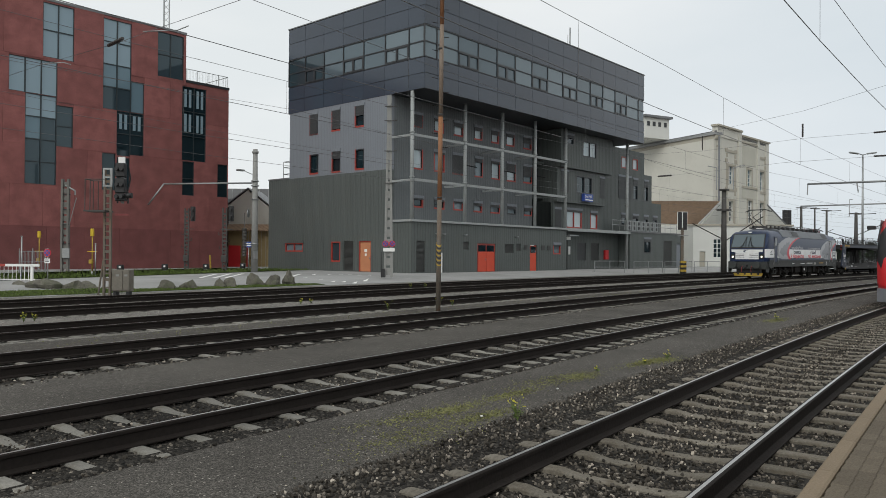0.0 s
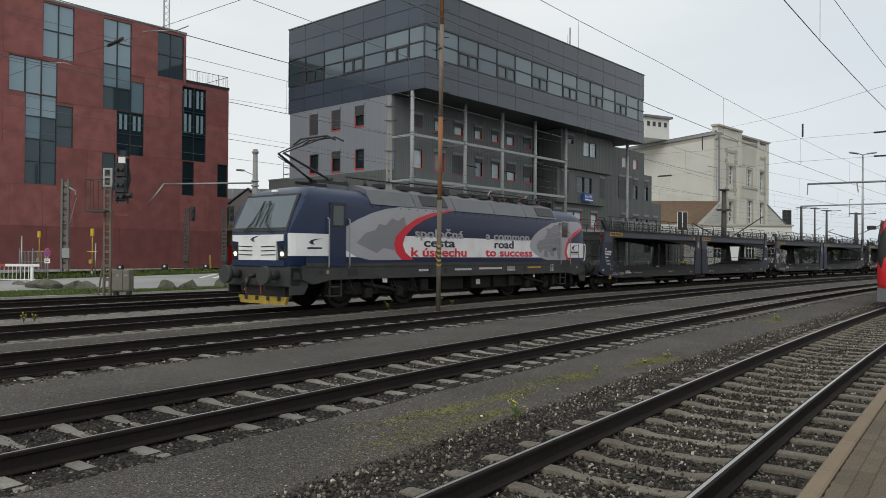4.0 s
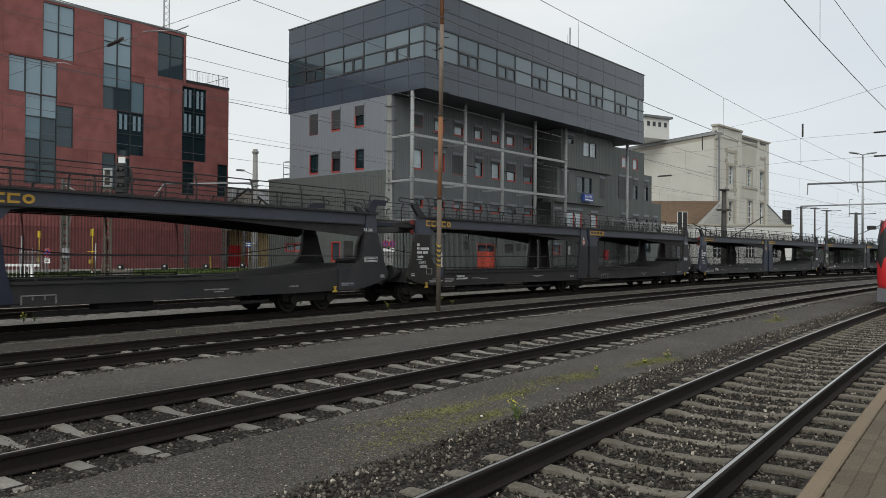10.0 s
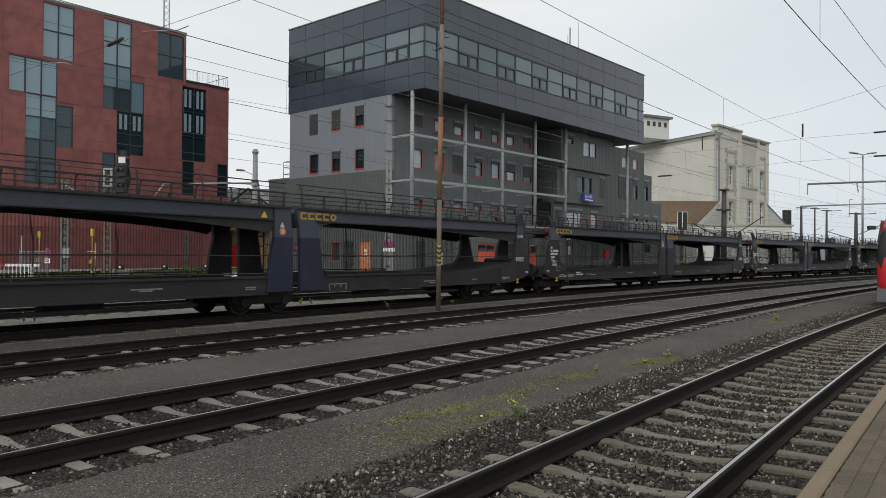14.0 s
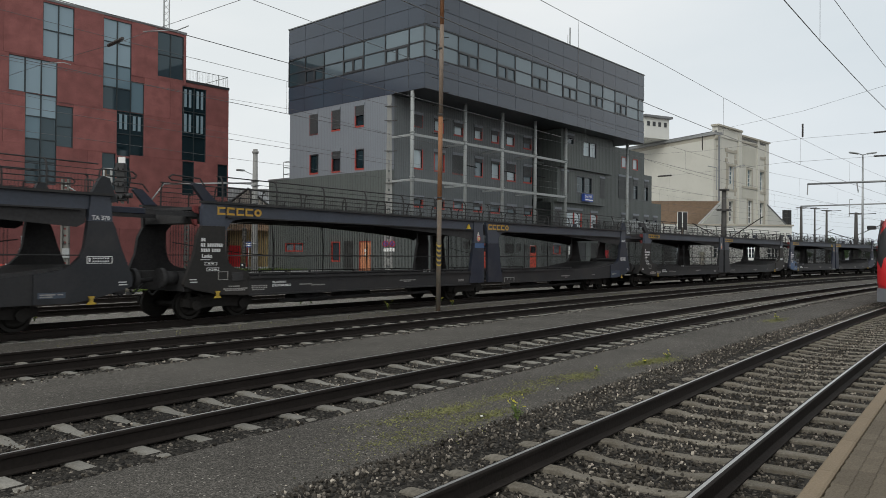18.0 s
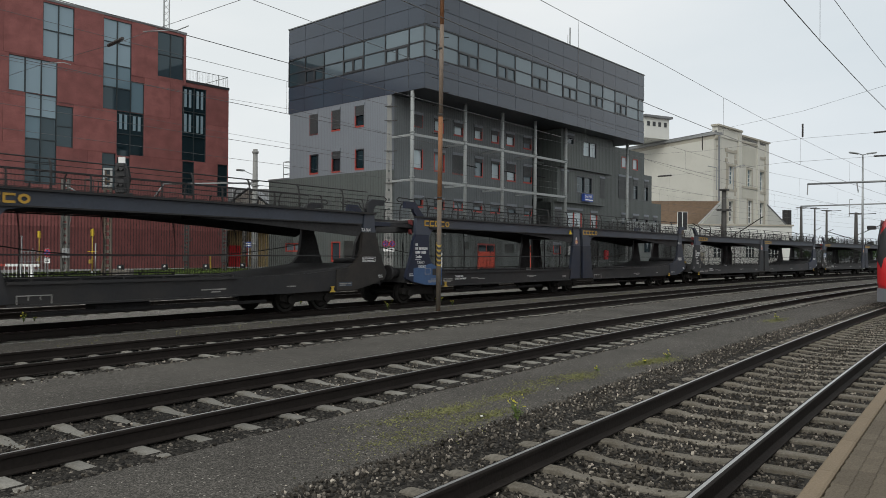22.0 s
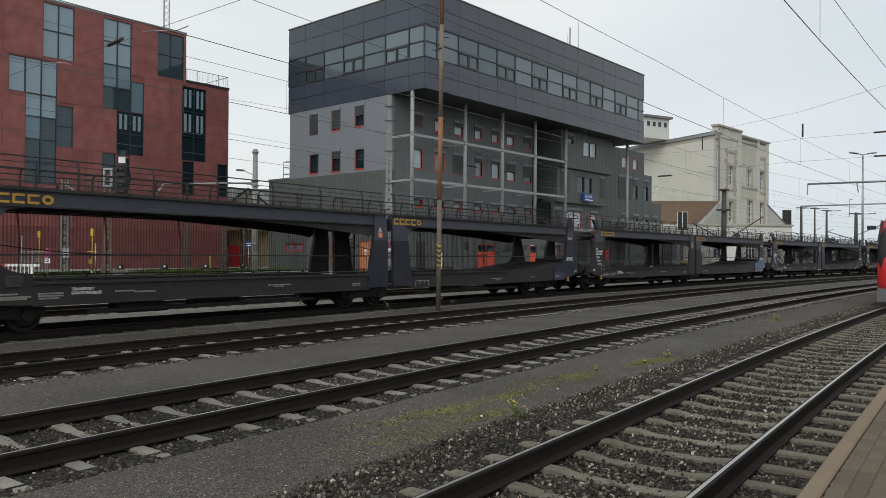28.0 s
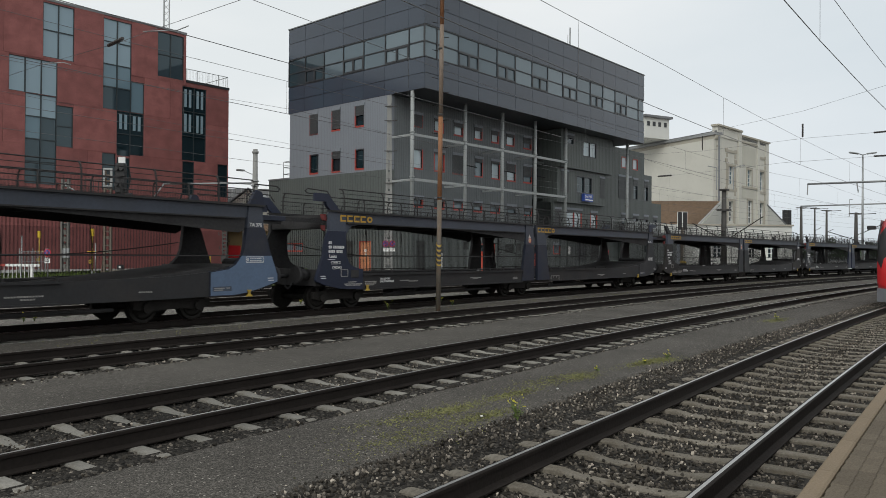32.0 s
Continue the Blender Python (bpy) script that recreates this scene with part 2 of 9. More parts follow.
M = {}
M["cinder"] = gravel("cinder_ground", [(0.0, 0.029), (0.5, 0.061), (0.9, 0.1), (0.985, 0.13), (1.0, 0.36)], 80.0, (1.12, 1.03, 0.915), 0.26, 0.4)
M["yard_gravel"] = gravel("pale_yard_gravel", [(0.0, 0.065), (0.5, 0.125), (0.9, 0.2), (1.0, 0.42)], 60.0, (1.1, 1.04, 0.94), 0.3, 0.3)
M["ballast"] = gravel("ballast_bed", [(0.0, 0.007), (0.5, 0.024), (0.8, 0.042), (0.93, 0.07), (1.0, 0.12)], 38.0, (1.0, 0.9, 0.78), 0.4, 1.0)
M["stone"] = gravel("ballast_stone", [(0.0, 0.021), (0.4, 0.053), (0.75, 0.112), (0.93, 0.2), (1.0, 0.46)], 90.0, (1.0, 0.88, 0.74), 0.35, 0.4, True)
M["concrete"] = material("sleeper_concrete", (0.215, 0.205, 0.183), 0.9, vary=0.34, scale=2.5, fine=50, bump=0.5, dirt=(0.115, 0.10, 0.076), dirt_amt=0.8, dirt_scale=3.0, rand=0.22, spec=0.25)
M["concrete_rust"] = material("rust_stained_sleeper_concrete", (0.176, 0.158, 0.13), 0.9, vary=0.36, scale=2.5, fine=50, bump=0.5, dirt=(0.085, 0.068, 0.048), dirt_amt=0.85, dirt_scale=3.5, rand=0.2, spec=0.2)
M["rail"] = material("rail_rusty_steel", (0.019, 0.0155, 0.0138), 0.75, vary=0.3, scale=1.5, fine=30, bump=0.2, spec=0.12)
M["railtop"] = material("rail_running_face", (0.44, 0.43, 0.42), 0.36, 1.0, vary=0.1, scale=0.8, fine=20, bump=0.02)
M["railtop_dull"] = material("rail_dull_face", (0.12, 0.11, 0.10), 0.5, 0.7, vary=0.2, scale=0.8, fine=20, bump=0.02)
M["paving"] = material("yard_concrete", (0.30, 0.30, 0.295), 0.9, vary=0.15, scale=0.5, fine=30, bump=0.15, dirt=(0.2, 0.2, 0.19), dirt_amt=0.6, dirt_scale=0.15, spec=0.25)
M["kerb"] = material("kerb_concrete", (0.3, 0.29, 0.27), 0.9, vary=0.2, scale=2, fine=40, bump=0.3, rand=0.1, spec=0.25)
M["platkerb"] = material("platform_edge_stone", (0.19, 0.146, 0.098), 0.85, vary=0.2, scale=2, fine=60, bump=0.3, rand=0.08, spec=0.3)
M["paver"] = material("grey_paver", (0.108, 0.088, 0.064), 0.9, vary=0.25, scale=3, fine=60, bump=0.4, rand=0.15, spec=0.25)
M["grass"] = material("grass", (0.095, 0.135, 0.034), 0.8, vary=0.4, scale=3, fine=30, bump=0.0, spec=0.2)
M["moss"] = material("moss_tuft", (0.185, 0.185, 0.078), 0.9, vary=0.35, scale=4, fine=40, bump=0.0, spec=0.15)
M["weedy"] = material("weedy_soil", (0.062, 0.07, 0.034), 0.95, vary=0.45, scale=1.6, fine=25, bump=0.5, dirt=(0.095, 0.075, 0.055), dirt_amt=0.8, dirt_scale=0.6, spec=0.1)
M["yellowflower"] = material("yellow_bloom", (0.5, 0.46, 0.06), 0.7, vary=0.1, spec=0.2)
M["rock"] = material("boulder_stone", (0.125, 0.118, 0.098), 0.9, vary=0.55, scale=3.5, fine=25, bump=1.0, dirt=(0.075, 0.085, 0.045), dirt_amt=0.7, dirt_scale=2, spec=0.25)
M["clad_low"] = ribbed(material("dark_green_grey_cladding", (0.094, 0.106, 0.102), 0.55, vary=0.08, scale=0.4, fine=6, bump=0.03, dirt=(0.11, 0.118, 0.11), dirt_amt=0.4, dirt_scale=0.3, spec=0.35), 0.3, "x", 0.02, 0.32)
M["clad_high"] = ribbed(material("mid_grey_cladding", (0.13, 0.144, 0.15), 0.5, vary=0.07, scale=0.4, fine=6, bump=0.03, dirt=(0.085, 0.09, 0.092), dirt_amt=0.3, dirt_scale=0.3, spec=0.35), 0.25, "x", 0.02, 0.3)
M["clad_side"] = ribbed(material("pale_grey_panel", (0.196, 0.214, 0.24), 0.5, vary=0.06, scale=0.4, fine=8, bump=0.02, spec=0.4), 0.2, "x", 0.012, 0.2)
M["panel_dark"] = material("anthracite_panel", (0.041, 0.054, 0.075), 0.16, vary=0.06, scale=0.3, fine=4, bump=0.01, rand=0.07, spec=0.5)
M["frame_dark"] = material("dark_frame", (0.02, 0.022, 0.025), 0.4, vary=0.1)
M["frame_teal"] = material("dark_teal_frame", (0.016, 0.026, 0.03), 0.4, vary=0.1)
M["frame_red"] = material("red_window_frame", (0.34, 0.048, 0.036), 0.45, vary=0.1)
M["shutter"] = material("grey_roller_shutter", (0.06, 0.064, 0.067), 0.55, vary=0.08, fine=15)
M["louvre"] = material("dark_louvre", (0.05, 0.052, 0.05), 0.6, vary=0.1)
M["door_red"] = material("orange_red_door", (0.55, 0.065, 0.03), 0.45, vary=0.08, scale=2)
M["door_orange"] = material("salmon_door", (0.48, 0.20, 0.10), 0.5, vary=0.08, scale=2)
M["steel_white"] = material("pale_painted_steel", (0.29, 0.31, 0.31), 0.5, vary=0.12, scale=2, fine=20, bump=0.05, dirt=(0.22, 0.21, 0.19), dirt_amt=0.5, dirt_scale=2)
M["mast_old"] = material("old_mast_concrete", (0.15, 0.145, 0.132), 0.85, vary=0.2, scale=2, fine=30, bump=0.2, dirt=(0.1, 0.092, 0.08), dirt_amt=0.6, dirt_scale=2)
M["galv"] = material("galvanised_steel", (0.3, 0.31, 0.31), 0.45, 0.6, vary=0.15, scale=3, fine=25, bump=0.05)
M["mast_conc"] = material("mast_concrete", (0.25, 0.25, 0.24), 0.85, vary=0.15, scale=2, fine=30, bump=0.2, dirt=(0.2, 0.2, 0.19), dirt_amt=0.5, dirt_scale=3)
M["rustpole"] = material("rusty_painted_steel", (0.12, 0.103, 0.083), 0.75, vary=0.25, scale=3, fine=30, bump=0.2, dirt=(0.17, 0.08, 0.035), dirt_amt=0.7, dirt_scale=1.3, stretch=(1, 1, 0.6))
M["polepale"] = material("weathered_pale_paint", (0.19, 0.15, 0.118), 0.75, vary=0.3, scale=3, fine=30, bump=0.2, dirt=(0.16, 0.085, 0.045), dirt_amt=0.8, dirt_scale=1.6, stretch=(1, 1, 0.4))
M["rust"] = material("flaking_rust", (0.26, 0.115, 0.05), 0.8, vary=0.3, scale=3, fine=30, bump=0.2, dirt=(0.10, 0.085, 0.075), dirt_amt=0.8, dirt_scale=0.9, stretch=(1, 1, 0.5))
M["mast_dark"] = material("dark_weathered_steel", (0.055, 0.052, 0.048), 0.7, vary=0.25, scale=3, fine=25, bump=0.1)
M["cabinet_paint"] = material("weathered_cabinet_paint", (0.15, 0.135, 0.112), 0.7, vary=0.2, scale=3, fine=20, bump=0.1, dirt=(0.08, 0.07, 0.055), dirt_amt=0.6, dirt_scale=2.5)
M["black"] = material("black_paint", (0.014, 0.014, 0.015), 0.5, vary=0.15)
M["wire"] = material("bare_wire", (0.1, 0.1, 0.103), 0.5, 0.3, vary=0.1)
M["insul"] = material("dark_insulator", (0.035, 0.028, 0.026), 0.3, vary=0.1)
M["red_panel"] = material("red_fibre_cement", (0.245, 0.09, 0.083), 0.7, vary=0.32, scale=1.1, fine=14, bump=0.2, dirt=(0.18, 0.062, 0.059), dirt_amt=0.7, dirt_scale=0.8, rand=0.11, spec=0.3)
M["red_base"] = material("dark_red_base_panel", (0.178, 0.064, 0.061), 0.7, vary=0.3, scale=1.1, fine=14, bump=0.2, rand=0.08, spec=0.3)
# blue-grey and pale blue panes: reflected sky put into the base colour
M["glass_sky"] = glass("blue_grey_glass", (0.13, 0.195, 0.235))
M["glass_dusk"] = glass("deep_blue_glass", (0.03, 0.046, 0.056))
M["glass_curtain"] = glass("curtained_glass", (0.14, 0.175, 0.197), 0.06)
M["glass_pale"] = glass("pale_blind_glass", (0.43, 0.50, 0.53))
M["glass_sky_pale"] = glass("sky_toned_blue_glass", (0.24, 0.32, 0.37))
M["glass_dark"] = glass("dark_glass", (0.009, 0.019, 0.024))
M["glass_band"] = glass("grey_band_glass", (0.09, 0.118, 0.138), 0.05)
M["white_paint"] = material("white_paint", (0.75, 0.75, 0.73), 0.5, vary=0.06)
M["cream"] = material("cream_render", (0.56, 0.545, 0.49), 0.9, vary=0.06, scale=0.4, fine=20, bump=0.08, dirt=(0.44, 0.43, 0.385), dirt_amt=0.5, dirt_scale=0.3, spec=0.2)
M["cream_trim"] = material("ochre_trim", (0.39, 0.363, 0.305), 0.9, vary=0.08, scale=1, fine=20, bump=0.05, spec=0.2)
M["cream_field"] = material("dull_cream_field", (0.485, 0.47, 0.41), 0.9, vary=0.07, scale=0.6, fine=20, bump=0.08, spec=0.2)
M["offwhite"] = material("off_white_render", (0.6, 0.6, 0.57), 0.9, vary=0.05, scale=0.5, fine=20, bump=0.05, spec=0.2)
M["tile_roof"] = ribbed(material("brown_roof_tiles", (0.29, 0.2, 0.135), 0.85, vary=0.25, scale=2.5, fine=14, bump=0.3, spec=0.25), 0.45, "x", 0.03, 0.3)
M["roof_grey"] = material("grey_sheet_roof", (0.16, 0.165, 0.17), 0.5, 0.2, vary=0.1, scale=0.6)
M["roof_zinc"] = material("weathered_zinc_edge", (0.27, 0.275, 0.275), 0.5, 0.2, vary=0.15, scale=0.6)
M["timber"] = material("tan_timber_wall", (0.36, 0.27, 0.13), 0.8, vary=0.15, scale=2, fine=20, bump=0.1)
M["wagon"] = material("dark_wagon_steel", (0.019, 0.019, 0.0205), 0.6, vary=0.25, scale=1.2, fine=14, bump=0.12, dirt=(0.034, 0.030, 0.028), dirt_amt=0.7, dirt_scale=0.8, rand=0.12, spec=0.35)
M["wagon_in"] = material("black_frame_and_shaded_side", (0.043, 0.042, 0.043), 0.75, vary=0.3, scale=1.5, fine=14, bump=0.1, spec=0.1)
M["wagon_blue"] = material("dark_blue_wagon_steel", (0.014, 0.0185, 0.034), 0.55, vary=0.2, scale=1.2, fine=14, bump=0.1, dirt=(0.035, 0.034, 0.04), dirt_amt=0.7, dirt_scale=0.9, rand=0.15, spec=0.35)
M["wagon_beam"] = material("grey_blue_deck_beam", (0.044, 0.053, 0.074), 0.5, vary=0.2, scale=1.2, fine=14, bump=0.1, dirt=(0.042, 0.045, 0.054), dirt_amt=0.6, dirt_scale=0.8, rand=0.12, spec=0.4)
M["wagon_navy"] = material("navy_wagon_steel", (0.011, 0.0165, 0.037), 0.5, vary=0.15, scale=1.2, fine=14, bump=0.08, dirt=(0.02, 0.024, 0.045), dirt_amt=0.6, dirt_scale=0.9, rand=0.12, spec=0.35)
M["wagon_slate"] = material("slate_wagon_steel", (0.017, 0.0185, 0.022), 0.6, vary=0.22, scale=1.2, fine=14, bump=0.1, dirt=(0.04, 0.037, 0.038), dirt_amt=0.7, dirt_scale=0.9, rand=0.12, spec=0.35)
M["wagon_soot"] = material("sooty_wagon_steel", (0.021, 0.0195, 0.0185), 0.65, vary=0.25, scale=1.2, fine=14, bump=0.12, dirt=(0.045, 0.037, 0.031), dirt_amt=0.6, dirt_scale=0.9, rand=0.12, spec=0.3)
M["wheel"] = material("sooty_wheel_steel", (0.024, 0.0225, 0.021), 0.8, vary=0.3, scale=2, fine=20, bump=0.1, spec=0.1)
M["patch_label"] = material("grey_blue_label", (0.045, 0.06, 0.085), 0.6, vary=0.2, scale=5)
M["patch_navy"] = material("dull_blue_patch", (0.022, 0.035, 0.065), 0.55, vary=0.15, scale=2, fine=14, bump=0.05)
M["mark_dull"] = material("dirty_white_marking", (0.26, 0.25, 0.24), 0.7, vary=0.3, scale=6)
M["mark_pale"] = material("pale_label", (0.55, 0.52, 0.48), 0.6, vary=0.1)
M["patch_blue"] = material("fresh_blue_patch", (0.035, 0.085, 0.19), 0.5, vary=0.15, scale=2, fine=14, bump=0.05)
M["patch_grey"] = material("fresh_grey_patch", (0.085, 0.13, 0.21), 0.5, vary=0.15, scale=2, fine=14, bump=0.05)
M["mark_yellow"] = material("yellow_marking", (0.46, 0.27, 0.035), 0.6, vary=0.15)
M["mark_white"] = material("white_marking", (0.6, 0.6, 0.6), 0.6, vary=0.1)
M["yellow"] = material("signal_yellow", (0.62, 0.42, 0.02), 0.5, vary=0.1)
M["red"] = material("signal_red", (0.55, 0.02, 0.025), 0.4, vary=0.06, coat=0.3)
M["loco_blue"] = material("loco_dark_blue", (0.006, 0.018, 0.056), 0.36, vary=0.06, scale=1, fine=8, bump=0.01, coat=0.1, spec=0.35)
M["loco_white"] = material("loco_white", (0.75, 0.76, 0.76), 0.35, vary=0.05, scale=1, fine=8, bump=0.01, coat=0.4, dirt=(0.45, 0.44, 0.42), dirt_amt=0.4, dirt_scale=1.0)
M["loco_grey"] = material("loco_light_grey", (0.33, 0.335, 0.36), 0.4, vary=0.05, scale=1, fine=8, bump=0.01, coat=0.3)
M["loco_grey2"] = material("loco_mid_grey", (0.19, 0.195, 0.215), 0.4, vary=0.05, scale=1, fine=8, bump=0.01, coat=0.3)
M["loco_roof"] = material("loco_roof_grey", (0.105, 0.114, 0.126), 0.5, vary=0.12, scale=1, fine=10, bump=0.03, dirt=(0.09, 0.085, 0.08), dirt_amt=0.5, dirt_scale=1.2)
M["loco_frame"] = material("loco_underframe", (0.030, 0.034, 0.033), 0.65, vary=0.2, scale=2, fine=14, bump=0.08, dirt=(0.06, 0.05, 0.042), dirt_amt=0.6, dirt_scale=1.5)
M["loco_red"] = material("loco_red", (0.58, 0.016, 0.035), 0.4, vary=0.05, coat=0.3)
M["lamp_on"] = glow("lit_headlamp", (1.0, 0.93, 0.75), 1.5)
M["loco_ink"] = material("loco_ink_blue", (0.012, 0.018, 0.04), 0.5, vary=0.05)
M["glass_door"] = glass("cab_door_glass", (0.05, 0.05, 0.045), 0.06)
M["red_dull"] = material("faded_red_rubber", (0.16, 0.03, 0.03), 0.7, vary=0.2)
M["yellow_worn"] = material("worn_yellow_paint", (0.42, 0.28, 0.03), 0.6, vary=0.25, scale=4, dirt=(0.12, 0.09, 0.04), dirt_amt=0.6, dirt_scale=5)
M["sign_blue"] = material("blue_sign", (0.035, 0.075, 0.3), 0.4, vary=0.05)
M["leaf"] = material("dark_leaf", (0.045, 0.075, 0.03), 0.7, vary=0.4, scale=2, fine=10, bump=0.0, spec=0.2)
M["far"] = material("hazy_far_building", (0.2, 0.215, 0.225), 0.8, vary=0.08, scale=0.2)
# grey base paints in the sky that the screen reflects
M["glass_screen"] = glass("windscreen_glass", (0.1, 0.122, 0.135), 0.03)
# ---- ground, tracks, yard ----
def strip(rows, step0, step1, step, name, mat, parent=None, jitter=0.0):
    """A sheet along the arcs: rows are (offset across, height)."""
    vs, fs = [], []
    n = len(rows)
    k = 0
    a = step0
    while a <= step1 + 1e-6:
        for y, z in rows:
            p, _ = on_arc(y, a)
            vs.append((p.x, p.y, z + (noise.noise((p.x * 0.7, p.y * 0.7, 3.0)) * jitter)))
        if k:
            for j in range(n - 1):
                i = (k - 1) * n + j
                fs.append((i, i + n, i + n + 1, i + 1))
        k += 1
        a += step
    return part(name, (vs, fs), mat, parent)


g = B()
bmesh.ops.create_grid(g, x_segments=60, y_segments=60, size=1600)
for v in g.verts:
    v.co.z = -0.30
ground = tagged(part("ground", g, M["cinder"]), "dark grey cinder and gravel railway ground", "ground", kind="structure")

TRACKS = {1: 2.36, 2: 7.27, 3: 12.2, 4: 16.9, 5: 22.05, 6: 26.3}
paths = [(-6, -0.28), (0.3, -0.28)]
for k_, w0, w1, h0, h1 in ((1, 1.9, 2.0, -0.28, -0.17), (2, 1.4, 1.38, -0.17, -0.16), (3, 1.4, 1.4, -0.16, -0.165), (4, 1.45, 1.45, -0.168, -0.168), (5, 1.4, 1.4, -0.168, -0.168), (6, 1.4, 1.5, -0.168, -0.09)):
    y_ = TRACKS[k_]
    paths += [(y_ - w0, h0), (y_ - w0 + 0.25, -0.33), (y_ + w1 - 0.25, -0.33), (y_ + w1, h1)]
paths += [(29.0, -0.05)]
cinder = tagged(strip(paths, -40, 420, 1.0, "cinder_path", M["cinder"], None, 0.02), "grey cinder surface between the tracks", "ground", kind="structure")
# paler gravel beyond the fourth track
cinder.data.materials.append(M["yard_gravel"])
for i, fc in enumerate(cinder.data.polygons):
    if i % (len(paths) - 1) >= 17:
        fc.material_index = 1

# Rail section, half outline mirrored
RP = [(-0.075, -0.172), (-0.075, -0.160), (-0.012, -0.140), (-0.009, -0.05), (-0.034, -0.036), (-0.036, -0.010), (-0.028, -0.002), (-0.015, 0.0)]
RP = RP + [(-y, z) for y, z in RP[::-1]]


def rail(y0, parent, a0, a1, step, bright, name="rail"):
    vs, fs, mi = [], [], []
    n = len(RP)
    k = 0
    a = a0
    while a <= a1:
        for dy, z in RP:
            p, _ = on_arc(y0 + dy, a)
            vs.append((p.x, p.y, z))
        if k:
            for j in range(n - 1):
                i = (k - 1) * n + j
                fs.append((i, i + 1, i + n + 1, i + n))
                mi.append(1 if j == 7 else 0)
        k += 1
        a += step
    ob = part(name, (vs, fs), M["rail"], parent)
    ob.data.materials.append(M["railtop"] if bright else M["railtop_dull"])
    ob.data.polygons.foreach_set("material_index", mi)
    return ob


def sleeper_mesh():
    """A concrete sleeper, 2.6 m long, high at the rail seats and low in the middle."""
    bm = B()
    rows = []
    for y, top, half in ((-1.3, -0.185, 0.07), (-1.26, -0.175, 0.075), (-0.95, -0.172, 0.075), (-0.55, -0.172, 0.075), (-0.38, -0.198, 0.068), (0.0, -0.203, 0.066), (0.38, -0.198, 0.068), (0.55, -0.172, 0.075), (0.95, -0.172, 0.075), (1.26, -0.175, 0.075), (1.3, -0.185, 0.07)):
        rows.append([bm.verts.new(p) for p in ((-half - 0.03, y, -0.34), (-half, y, top - 0.012), (-half + 0.02, y, top), (half - 0.02, y, top), (half, y, top - 0.012), (half + 0.03, y, -0.34))])
    for r, s in zip(rows, rows[1:]):
        for i in range(5):
            bm.faces.new((r[i], r[i + 1], s[i + 1], s[i]))
    bm.faces.new(rows[0][::-1])
    bm.faces.new(rows[-1])
    bmesh.ops.recalc_face_normals(bm, faces=bm.faces[:])
    return bm


tracks = {}
for k, y in TRACKS.items():
    tr = thing("railway_track", Matrix(), ("polished" if k in (1, 2, 3) else "dull") + " steel rails on concrete sleepers in dark ballast", "railway track", "station tracks", "structure")
    tracks[k] = tr
    end = 400
    for dy in (-0.7535, 0.7535):
        rail(y + dy, tr, -38, end, 1.0 if k < 3 else 2.0, k in (1, 2, 3, 4))
    zz = -0.212 if k == 1 else -0.2
    w_ = 2.3 if k == 1 else 1.75
    c_ = 0.2 if k == 1 else 0.0
    bed = [(y - w_, -0.34), (y - w_ + 0.45, -0.19), (y - 1.18 - c_, -0.165), (y - 1.08 - c_, -0.2), (y - 0.9, zz), (y, zz - 0.01), (y + 0.9, zz), (y + 1.08 + c_, -0.2), (y + 1.18 + c_, -0.165), (y + w_ - 0.45, -0.19), (y + w_, -0.34)]
    strip(bed, -38, end, 0.5 if k < 3 else 2.0, "ballast_bed", M["ballast" if k < 4 else "yard_gravel"], tr, 0.012)
# ---- yard in front of the buildings ----
yard = tagged(strip([(28.9, -0.28), (28.9, -0.03), (29.2, 0.0), (33.5, 0.235), (37.0, 0.24), (60.0, 0.24), (140.0, 0.24)], -60, 330, 3.0, "pavement", M["paving"]), "pale worn concrete yard before the buildings", "pavement", kind="structure")

# ---- signal building ----
sb = thing("signal_building", bld(39.40, 38.0, 0.24), "grey clad railway signal building with an overhanging anthracite top storey", "building")


def louvres(bm, axis, at, a0, z0, a1, z1, step=0.09):
    z = z0
    while z < z1 - 0.02:
        if axis == "y":
            slab(bm, a0, at, z, a1, at + 0.03, z + step * 0.6)
        else:
            slab(bm, at, a0, z, at + 0.03, a1, z + step * 0.6)
        z += step
    return bm


